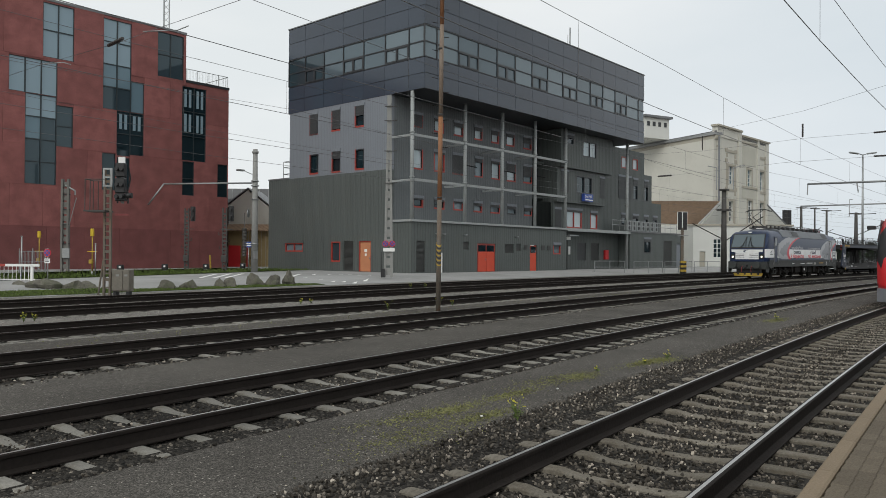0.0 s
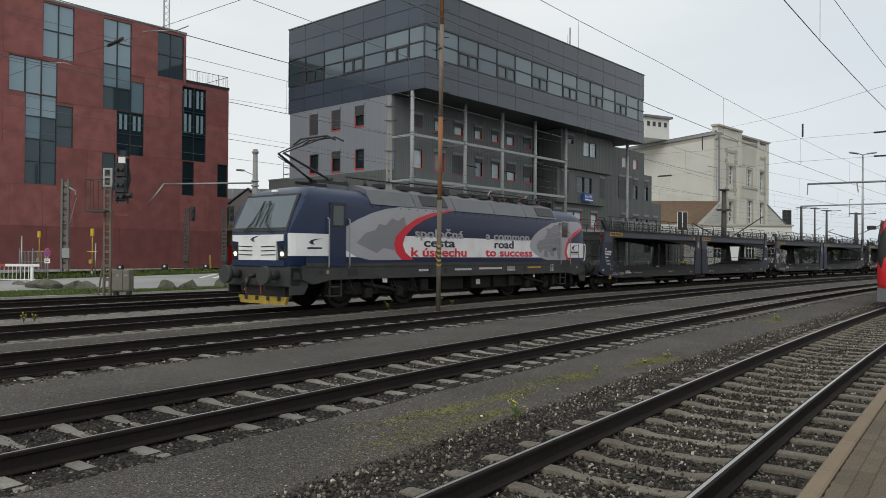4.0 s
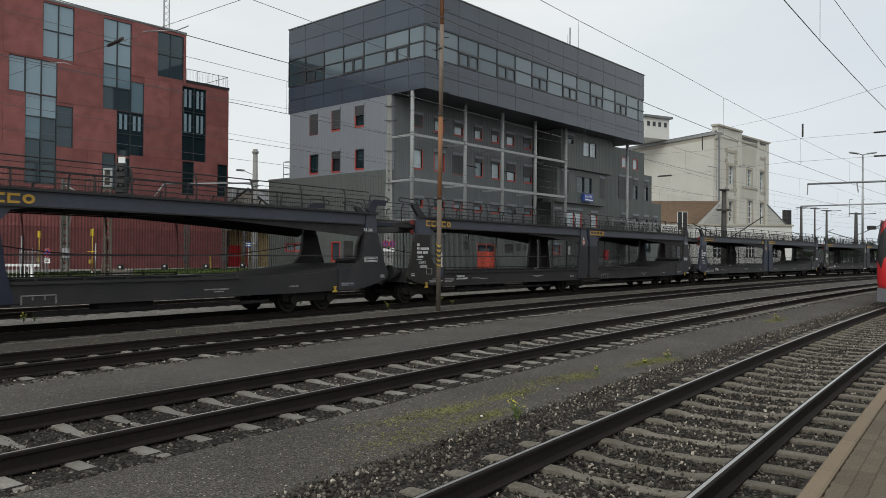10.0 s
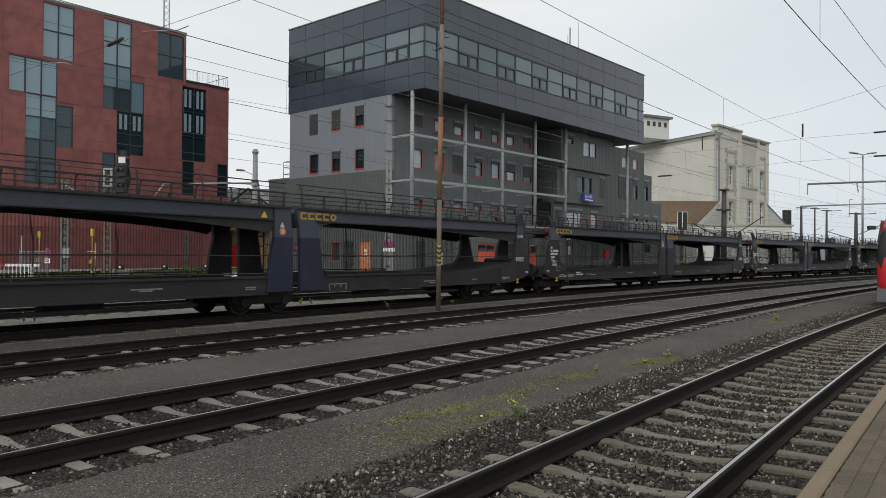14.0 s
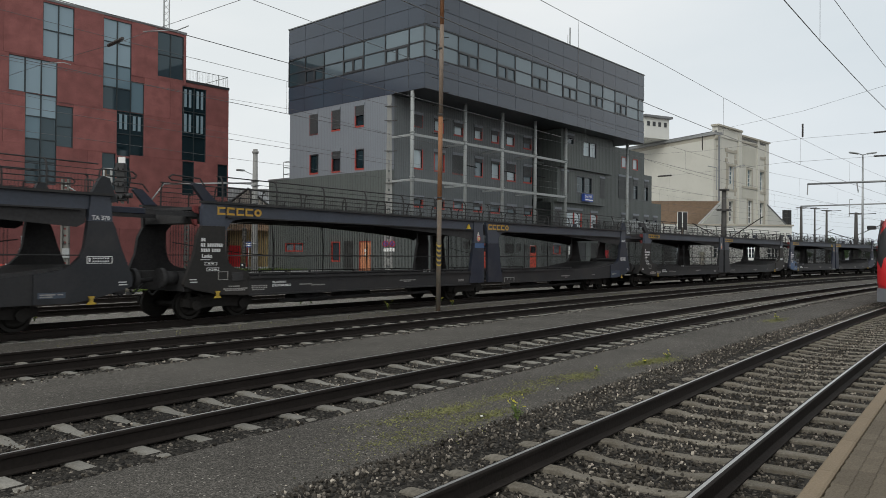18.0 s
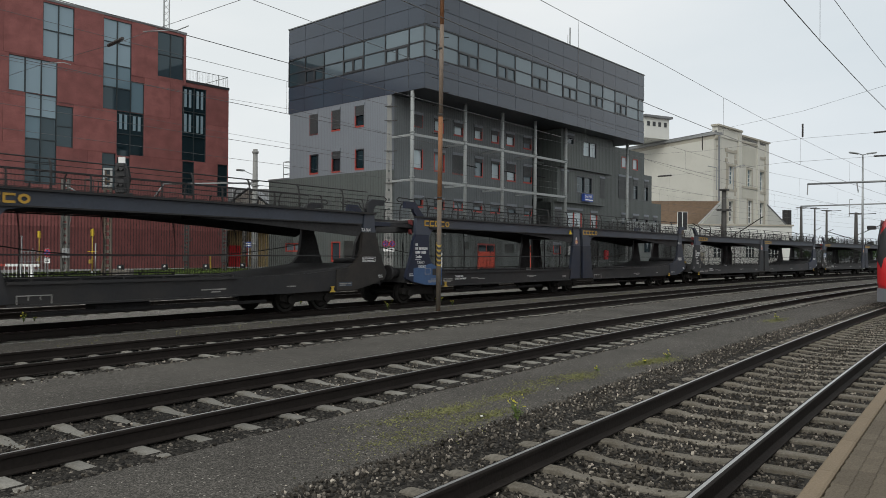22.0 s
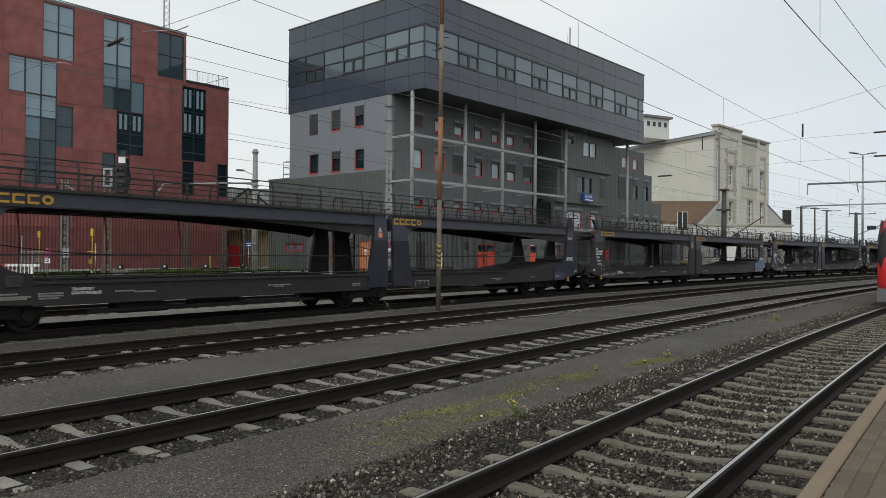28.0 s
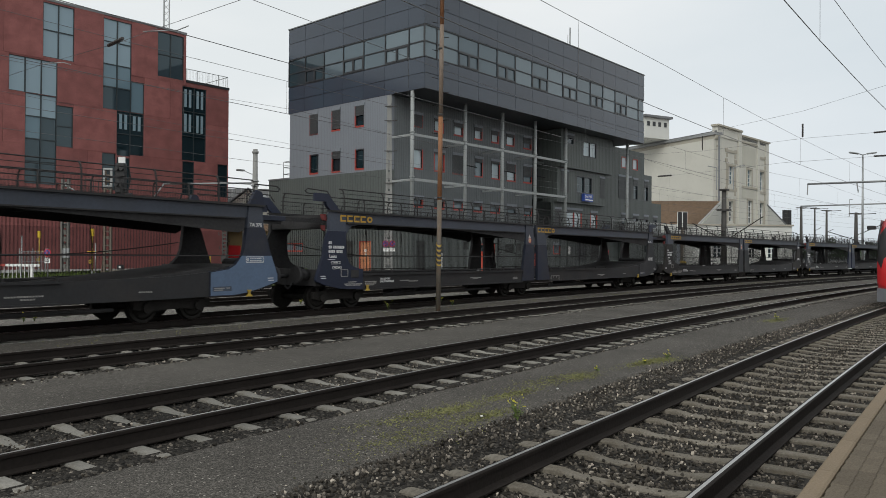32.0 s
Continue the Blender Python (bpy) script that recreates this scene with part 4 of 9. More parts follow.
for i, (a, c) in enumerate(zip(ML[1:], ML)):
    wd = B()
    for z0, z1 in ((15.94, 16.02), (17.08, 17.16), (18.28, 18.36)):
        slab(wd, 0.01, a if a > -1 else a + 0.15, z0, 0.14, c, z1)
    slab(wd, 0.005, c - 0.04, 16.02, 0.14, c + 0.04, 18.28)
    if i in (1, 3, 5):
        m = (a + c) / 2
        for p, q in ((a + 0.05, m - 0.01), (m + 0.01, c - 0.05)):
            slab(wd, -0.01, p, 16.02, 0.1, p + 0.09, 17.08)
            slab(wd, -0.01, q - 0.09, 16.02, 0.1, q, 17.08)
            slab(wd, -0.01, p + 0.09, 16.02, 0.1, q - 0.09, 16.12)
            slab(wd, -0.01, p + 0.09, 16.98, 0.1, q - 0.09, 17.08)
    wo = part("window", wd, M["frame_dark"], sb)
    for z0, z1 in ((16.02, 17.08), (17.16, 18.28)):
        box("pane", (0.07, max(a, -1.1) + 0.04, z0, 0.09, c - 0.04, z1), M[("glass_dusk", "glass_dusk", "glass_band", "glass_band", "glass_band", "glass_curtain", "glass_curtain")[i]], wo)
an = part("roof_aerial", rod(B(), (22.6, 0.5, ZT), (22.6, 0.5, ZT + 2.6), 0.07, 8), M["galv"], sb)
part("roof_aerial", rod(B(), (22.2, 0.5, ZT), (22.2, 0.5, ZT + 1.8), 0.03, 6), M["galv"], sb)
# low roof behind the west end, with a railing
box("annex_parapet", (-0.05, 14.95, 7.92, 0.4, 18.0, 8.05), M["roof_grey"], sb)
box("annex_roof", (0.36, 14.96, 7.7, 6.0, 17.95, 7.9), M["roof_grey"], sb)
box("annex_side_wall", (0.35, 17.6, 0.0, 30.0, 17.95, 7.7), M["clad_low"], sb)
bm = B()
for z in (8.5, 9.1, 9.6):
    rod(bm, (0.6, 15.4, z), (0.6, 16.6, z), 0.03, 6)
    rod(bm, (0.6, 16.6, z), (5.0, 16.6, z), 0.03, 6)
for p in ((0.6, 15.4), (0.6, 16.6), (2.6, 16.6), (5.0, 16.6)):
    rod(bm, (*p, 7.9), (*p, 9.6), 0.03, 6)
part("roof_railing", bm, M["galv"], sb)
# ---- red clad building ----
rb = thing("red_building", bld(39.0, 62.0, 0.24), "tall building clad in rust-red panels with scattered tall windows", "building")
RW = [(-16.61, 16.79, -14.25, 21.1), (-19.02, 13.75, -15.5, 16.48), (-17.84, 6.7, -15.53, 13.73), (-15.53, 9.82, -14.27, 13.1), (-11.89, 13.42, -9.5, 21.0), (-9.5, 13.42, -8.35, 16.1), (-10.72, 9.6, -8.35, 13.4), (-7.13, 17.02, -4.66, 20.97), (-4.77, 9.8, -2.37, 16.54),
      (-4.7, 6.62, -3.54, 9.72), (-11.91, 6.58, -10.79, 9.71), (-1.13, 6.68, -0.07, 9.76), (-10.67, 6.81, -9.57, 9.45)]
w = B()
holed(w, "y", 0.03, 0.35, -46.0, 0.0, -4.43, 21.24, [h for h in RW if h[0] < -4.45 and not (h[0] in (-4.77, -4.7))] + [(-4.77, 9.8, -4.43, 16.54), (-4.7, 6.62, -4.43, 9.72)])
holed(w, "y", 0.03, 0.35, -4.43, 0.0, 0.0, 16.93, [(-4.43, 9.8, -2.37, 16.54), (-4.43, 6.62, -3.54, 9.72), RW[11]])
box("side_wall", (-0.35, 0.38, 0.0, 0.0, 24.0, 16.93), M["red_panel"], rb)
box("side_wall", (-4.78, 0.38, 16.93, -4.43, 24.0, 21.24), M["red_panel"], rb)
part("backing_wall", w, M["red_panel"], rb)
box("upper_roof", (-46.05, -0.02, 21.24, -4.38, 24.0, 21.42), M["roof_grey"], rb)
box("lower_roof", (-4.38, -0.02, 16.93, 0.06, 24.0, 17.15), M["frame_dark"], rb)
bm = B()
for x in (-4.3, -3.2, -2.1, -1.0, 0.0):
    rod(bm, (x, 0.2, 17.15), (x, 0.2, 18.2), 0.025, 6)
for i in range(30):
    x = -4.3 + i * 4.3 / 29
    rod(bm, (x, 0.2, 17.25), (x, 0.2, 18.15), 0.008, 4)
rod(bm, (-4.3, 0.2, 18.2), (0.0, 0.2, 18.2), 0.03, 6)
for i in range(24):
    y = 0.2 + i * 0.4
    rod(bm, (0.0, y, 17.2), (0.0, y, 18.2), 0.012, 4)
rod(bm, (0.0, 0.2, 18.2), (0.0, 9.6, 18.2), 0.03, 6)
part("roof_railing", bm, M["galv"], rb, "thin roof railing")
for n, (a, b, c, d) in enumerate(RW):
    wn_ = max(1, round((c - a) / 1.18))
    hn = max(1, round((d - b) / 2.0))
    grid_ = [(a + (c - a) * i / wn_ + 0.045, b + (d - b) * j / hn + 0.04, a + (c - a) * (i + 1) / wn_ - 0.045, b + (d - b) * (j + 1) / hn - 0.04) for i in range(wn_) for j in range(hn)]
    wo = part("window", holed(B(), "y", 0.06, 0.14, a, b, c, d, grid_), M["frame_teal"], rb)
    # paler panes and upper rows carry the reflected sky in their colour
    tone = ["glass_sky_pale", "glass_sky_pale", "glass_sky", "glass_dusk", "glass_sky_pale", "glass_sky", "glass_dark", "glass_dusk", "glass_dark", "glass_dark", "glass_dark", "glass_dark", "glass_dark"][n]
    for i in range(wn_):
        for j in range(hn):
            mt = tone
            if n == 2:
                mt = "glass_sky_pale" if j >= hn - 1 else "glass_sky" if j == hn - 2 and i < 1 else "glass_dusk"
            if n == 4:
                mt = "glass_dusk" if j == 0 else "glass_sky" if j == 1 else "glass_sky_pale"
            x0, x1 = a + (c - a) * i / wn_ + 0.045, a + (c - a) * (i + 1) / wn_ - 0.045
            z0, z1 = b + (d - b) * j / hn + 0.04, b + (d - b) * (j + 1) / hn - 0.04
            box("pane", (x0, 0.13, z0, x1, 0.15, z1), M[mt], wo)
            if mt == "glass_dark" and n in (6, 8) and j in (1, 2):
                for q in (0.2, 0.6):
                    box("blind", (x0 + (x1 - x0) * q, 0.118, z0 + 0.35, x0 + (x1 - x0) * (q + 0.22), 0.129, z1 - 0.2), M["glass_sky_pale"], wo)
# cladding panels, laid in courses and cut round the windows
prng = random.Random(11)
zc = [0.0, 3.42, 6.62, 9.76, 13.36, 16.6, 21.24]
for z0, z1 in zip(zc, zc[1:]):
    segs = [(-30.0, 0.0 if z1 < 17.0 else -4.43)]
    for a, b, c, d in RW:
        if b < z1 - 0.3 and d > z0 + 0.3:
            nxt = []
            for p, q in segs:
                if c <= p or a >= q:
                    nxt.append((p, q))
                else:
                    if a - p > 0.05:
                        nxt.append((p, a))
                    if q - c > 0.05:
                        nxt.append((c, q))
            segs = nxt
    zz0, zz1 = z0, z1
    for p, q in segs:
        x = p
        while x < q - 0.05:
            e = min(q, x + prng.choice((2.4, 2.9, 3.6, 4.6)))
            if q - e < 0.8:
                e = q
            t = 16.93 if (e > -4.43 and zz1 > 16.93) else zz1
            box("panel", (x + 0.008, -0.005, zz0 + 0.008, e - 0.008, 0.028, t - 0.008), M["red_base" if z0 < 3.4 else "red_panel"], rb)
            x = e
# lattice mast on the roof
bm = B()
for dx, dy in ((-0.25, -0.25), (0.25, -0.25), (0.0, 0.3)):
    rod(bm, (-4.9 + dx, 3.0 + dy, 21.4), (-4.9 + dx, 3.0 + dy, 31.0), 0.05, 6)
for i in range(16):
    z = 21.6 + i * 0.6
    rod(bm, (-5.15, 2.75, z), (-4.65, 2.75, z + 0.6), 0.02, 5)
    rod(bm, (-4.65, 2.75, z), (-4.9, 3.3, z + 0.6), 0.02, 5)
for z, l in ((25.5, 1.4), (25.9, 0.9)):
    rod(bm, (-4.9 - l, 2.6, z), (-4.9 + l, 2.6, z), 0.02, 5)
    for k in range(5):
        x = -4.9 - l + 2 * l * k / 4
        rod(bm, (x, 2.6, z - 0.3), (x, 2.6, z + 0.3), 0.012, 4)
part("aerial_mast", bm, M["galv"], rb, "lattice aerial mast")

# ---- cream warehouse beyond ----
cw = thing("cream_warehouse", Matrix.LocRotScale((126.0, 34.1, 0.1), None, Vector((1.3, 1.3, 1.3))), "tall cream rendered warehouse with a stepped gable and pilasters", "building")
gd = Vector((math.cos(radians(-9.5)), math.sin(radians(-9.5)), 0))
ld = Vector((math.cos(radians(62)), math.sin(radians(62)), 0))


def gable_pose():
    return Matrix.LocRotScale((0, 0, 0), Euler((0, 0, radians(-9.5))), None)


GW = 16.7
G0, GP, GQ = 0.1, 6.9, 12.9  # left end, and the two pilasters that part the bays
bm = B()
holes = [(3.5, 10.75, 5.1, 13.1), (9.45, 10.85, 11.0, 13.15), (13.66, 10.6, 15.1, 13.2), (3.55, 5.85, 5.0, 8.5), (9.65, 5.85, 11.2, 8.9), (13.7, 5.8, 15.1, 8.8)]
holed(bm, "y", 0.0, 0.5, G0, 0.0, GW, 16.6, holes)
slab(bm, G0, -0.12, 16.6, GP, 0.6, 17.9)
slab(bm, GP, 0.0, 16.6, GW, 0.5, 17.4)
gw = part("gable_wall", bm, M["cream"], cw)
gw.matrix_local = gable_pose()
for a, c, h, d in ((G0, 1.4, 16.6, 0.12), (GP - 0.55, GP + 0.35, 17.9, 0.2), (GQ - 0.2, GQ + 0.5, 17.4, 0.16), (GW - 1.0, GW, 17.4, 0.12)):
    pq = box("pilaster", (a, -d, 0.0, c, -0.002, h), M["cream"], cw)
    pq.matrix_local = gable_pose()
for q in ((G0 - 0.25, -0.35, 17.9, GP + 0.45, 0.7, 18.12), (GP + 0.45, -0.25, 17.4, GW + 0.25, 0.6, 17.62), (GP + 0.4, -0.14, 16.6, GQ - 0.25, 0.0, 16.85), (GP + 0.4, -0.12, 10.5, GQ - 0.25, 0.0, 10.8), (G0, -0.1, 4.9, GW, 0.0, 5.15)):
    gc = box("cornice", q, M["cream_trim"], cw)
    gc.matrix_local = gable_pose()
# darker fields of the middle bay, above and below its windows
for q in ((GP + 0.9, -0.05, 13.7, GQ - 0.7, -0.002, 16.2), (GP + 0.9, -0.05, 9.1, GQ - 0.7, -0.002, 10.3)):
    fd = box("recessed_field", q, M["cream_field"], cw)
    fd.matrix_local = gable_pose()
for a, b, c, d in holes:
    bm = B()
    for q in ((a - 0.25, b - 0.2, a, d + 0.3), (c, b - 0.2, c + 0.25, d + 0.3), (a, d, c, d + 0.3)):
        slab(bm, q[0], -0.07, q[1], q[2], -0.001, q[3])
    if not GP < a < GQ:
        # stepped blocks beside and above the window
        for k, z in enumerate((d + 1.75, d + 1.1, d + 0.4) if b > 9 else (d + 1.3,)):
            slab(bm, a - 0.95 + 0.25 * (k % 2), -0.09, z, a - 0.3, -0.001, z + 0.5)
            slab(bm, c + 0.3, -0.09, z, c + 0.95 - 0.25 * (k % 2), -0.001, z + 0.5)
        slab(bm, a - 0.3, -0.09, (d + 1.75) if b > 9 else d + 1.3, c + 0.3, -0.001, (d + 2.1) if b > 9 else d + 1.6)
        slab(bm, a - 0.7, -0.06, b - 1.5, a - 0.3, -0.001, d + 0.3)
        slab(bm, c + 0.3, -0.06, b - 1.5, c + 0.7, -0.001, d + 0.3)
    su = part("window_surround", bm, M["cream_trim"], cw)
    su.matrix_local = gable_pose()
    bm = B()
    for i in range(3):
        slab(bm, a + (c - a) * i / 2 - 0.05, 0.2, b, a + (c - a) * i / 2 + 0.05, 0.3, d)
    for i in range(5):
        slab(bm, a, 0.2, b + (d - b) * i / 4 - 0.04, c, 0.3, b + (d - b) * i / 4 + 0.04)
    wf = part("window", bm, M["white_paint"], cw)
    wf.matrix_local = gable_pose()
    box("pane", (a, 0.32, b, c, 0.34, d), M["glass_sky" if b > 9 else "glass_dusk"], wf)
# long side wall going back
sidem = Matrix.LocRotScale((0, 0, 0), Euler((0, 0, radians(62))), None)
bm = slab(B(), 0.0, 0.0, 0.0, 34.0, 0.5, 16.2)
sw = part("side_wall", bm, M["cream"], cw)
sw.matrix_local = sidem
for q, mt in (((-0.2, -0.45, 16.2, 34.0, 0.4, 16.7), "cream_trim"), ((-0.2, -0.3, 15.2, 34.0, 0.0, 15.4), "cream_trim"), ((-0.3, -0.75, 16.72, 34.0, 0.6, 17.06), "roof_zinc")):
    ev = box("eave", q, M[mt], cw)
    ev.matrix_local = sidem
bm = extr_z(B(), [(0, 0), tuple((ld * 34).xy), tuple((ld * 34 + gd * GW).xy), tuple((gd * GW).xy)], 17.0, 17.3)
part("roof", bm, M["roof_grey"], cw)
bm = slab(B(), 8.2, 0.2, 17.2, 14.2, 4.5, 20.0)
tu = part("roof_turret", bm, M["offwhite"], cw, "small off-white roof turret")
tu.matrix_local = sidem
bm = slab(B(), 7.85, -0.15, 20.0, 14.55, 4.85, 20.3)
tc = part("turret_cornice", bm, M["roof_grey"], cw)
tc.matrix_local = sidem
for i in range(4):
    bx_ = box("turret_vent", (8.7 + i * 1.35, 0.14, 18.9, 9.1 + i * 1.35, 0.2, 19.5), M["frame_dark"], cw)
    bx_.matrix_local = sidem
for y in (0.7, 1.7, 2.7, 3.7):
    bx_ = box("turret_vent", (8.14, y, 18.85, 8.2, y + 0.45, 19.45), M["frame_dark"], cw)
    bx_.matrix_local = sidem
bm = rod(B(), (-0.25, -0.4, 0.0), (-0.25, -0.4, 16.5), 0.12, 8)
part("downpipe", bm, M["roof_grey"], cw)

# ---- low hall with a brown tiled roof, and a flat white block before it ----
hall = thing("low_hall", Matrix(), "low hall with a brown tiled pitched roof", "building")


def sheet(corners, thick, n=1):
    """A flat slab through four corners, given in order."""
    bm = B()
    f = bm.faces.new([bm.verts.new(p) for p in corners])
    bmesh.ops.solidify(bm, geom=[f], thickness=thick)
    bmesh.ops.recalc_face_normals(bm, faces=bm.faces[:])
    return bm


E0, E1, R1, R0 = Vector((105.5, 31.0, 6.2)), Vector((96.0, 44.6, 5.9)), Vector((106.0, 46.5, 10.1)), Vector((116.6, 30.9, 10.1))
part("roof", sheet((E0, E1, R1, R0), 0.25), M["tile_roof"], hall)
for i in range(26):
    f0 = i / 26
    p, q = E0.lerp(R0, f0) + Vector((0, 0, 0.02)), E1.lerp(R1, f0) + Vector((0, 0, 0.02))
    d = (R0 - E0) / 26 * 0.9
    part("tile_course", sheet((p, q, q + d + Vector((0, 0, -0.0)), p + d), -0.07), M["tile_roof"], hall)
part("verge_board", sheet((E0 + Vector((0, 0, 0.12)), R0 + Vector((0, 0, 0.12)), R0 + Vector((0, 0, -0.35)), E0 + Vector((0, 0, -0.35))), 0.12), M["white_paint"], hall)
part("wall", extr_z(B(), [(105.2, 31.3), (96.2, 44.2), (107.0, 47.0), (116.0, 31.6)], 0.0, 5.9), M["offwhite"], hall)
part("gable_wall", sheet((Vector((105.5, 30.7, 0)), Vector((105.5, 30.7, 6.0)), Vector((116.5, 30.6, 9.9)), Vector((116.5, 30.6, 0))), 0.05), M["offwhite"], hall)
wb = thing("white_block", Matrix.LocRotScale((101.1, 30.4, 0.1), Euler((0, 0, radians(-54.7))), None), "flat-roofed off-white building with tall barred windows", "building")
WB = [(2.8, 1.4, 4.4, 3.9), (7.2, 1.4, 8.4, 3.9), (10.2, 1.4, 11.6, 3.9), (0.9, 0.0, 1.7, 2.2)]
part("front_wall", holed(B(), "y", 0.0, 0.4, 0.0, 0.0, 13.4, 5.7, WB), M["offwhite"], wb)
part("side_wall", slab(B(), 0.0, 0.4, 0.0, 0.4, 9.0, 5.7), M["offwhite"], wb)
part("side_wall", slab(B(), 13.0, 0.4, 0.0, 13.4, 9.0, 5.7), M["offwhite"], wb)
part("roof", slab(B(), -0.15, -0.2, 5.7, 13.6, 9.2, 5.92), M["cream_trim"], wb)
for a_, b_, c_, d_ in WB[:3]:
    bm = B()
    for i in range(4):
        x_ = a_ + (c_ - a_) * i / 3
        slab(bm, x_ - 0.05, 0.12, b_, x_ + 0.05, 0.22, d_)
    for i in range(5):
        z_ = b_ + (d_ - b_) * i / 4
        slab(bm, a_, 0.13, z_ - 0.035, c_, 0.21, z_ + 0.035)
    wf = part("window", bm, M["white_paint"], wb)
    box("pane", (a_, 0.26, b_, c_, 0.28, d_), M["glass_dark"], wf)
box("door", (0.95, 0.15, 0.0, 1.65, 0.2, 2.15), M["cream_trim"], wb)
# small lean-to gable at the warehouse's far side
lt = thing("lean_to_gable", Matrix(), "pale lean-to gable beside the warehouse", "building")
part("wall", sheet((Vector((132.5, 27.4, 0)), Vector((132.5, 27.4, 10.2)), Vector((134.6, 24.7, 6.6)), Vector((134.6, 24.7, 0))), 3.0), M["offwhite"], lt)
part("roof_edge", sheet((Vector((132.4, 27.5, 10.2)), Vector((132.4, 27.5, 10.55)), Vector((134.8, 24.4, 6.6)), Vector((134.8, 24.4, 6.3))), 3.2), M["roof_grey"], lt)
# ---- car-carrying wagons: two units under one number, moving together ----
def wheelset(parent, x, r):
    """Axle and two wheels about their own axis."""
    bm = B()
    for s in (-1, 1):
        rod(bm, (0, s * 0.72, 0), (0, s * 0.855, 0), r, 22)
        rod(bm, (0, s * 0.69, 0), (0, s * 0.72, 0), r + 0.028, 22)
        rod(bm, (0, s * 0.855, 0), (0, s * 0.88, 0), r * 0.8, 18, r * 0.6)
        rod(bm, (0, s * 0.88, 0), (0, s * 1.0, 0), 0.11, 12)
        for k in range(4):
            a = math.pi * k / 2
            rod(bm, (math.cos(a) * r * 0.55, s * 0.87, math.sin(a) * r * 0.55), (math.cos(a) * r * 0.55, s * 0.892, math.sin(a) * r * 0.55), 0.05, 8)
    rod(bm, (0, -0.7, 0), (0, 0.7, 0), 0.08, 10)
    ob = part("wheelset", bm, M["wheel"], parent)
    ob.matrix_local = Matrix.Translation((x, 0, r))
    return ob


def bogie(parent, x, base, r, name="bogie"):
    bm = B()
    for s in (-1, 1):
        y0, y1 = (-1.06, -0.94) if s < 0 else (0.94, 1.06)
        extr_y(bm, [(x - base / 2 - 0.35, 0.34), (x - base / 2 - 0.35, 0.52), (x - 0.35, 0.62), (x + 0.35, 0.62), (x + base / 2 + 0.35, 0.52), (x + base / 2 + 0.35, 0.34), (x + base / 2, 0.26), (x + 0.3, 0.30), (x - 0.3, 0.30), (x - base / 2, 0.26)], y0, y1)
        for dx in (-base / 2, base / 2):
            rod(bm, (x + dx, y0 if s < 0 else y1, r), (x + dx, (y0 if s < 0 else y1) + s * 0.08, r), 0.13, 10)
            rod(bm, (x + dx - 0.16, s * 1.0, 0.5), (x + dx - 0.16, s * 1.0, 0.66), 0.07, 8)
            rod(bm, (x + dx + 0.16, s * 1.0, 0.5), (x + dx + 0.16, s * 1.0, 0.66), 0.07, 8)
    slab(bm, x - 0.3, -0.94, 0.4, x + 0.3, 0.94, 0.56)
    return part(name, bm, M["wheel"], parent)


def rail_post(h, lean):
    bm = B()
    pipe(bm, [(0, 0, 0), (0, 0, h * 0.62), (0, lean * 0.35, h * 0.88), (0, lean, h)], 0.022, 6)
    return bm


AX = (-0.4, 1.05, 10.45, 11.75, 20.85, 22.2)
WR = 0.36


EUX = Euler((radians(90), 0, 0))
WX = -11.75  # the wagon's origin lies that far behind the start of its first company mark


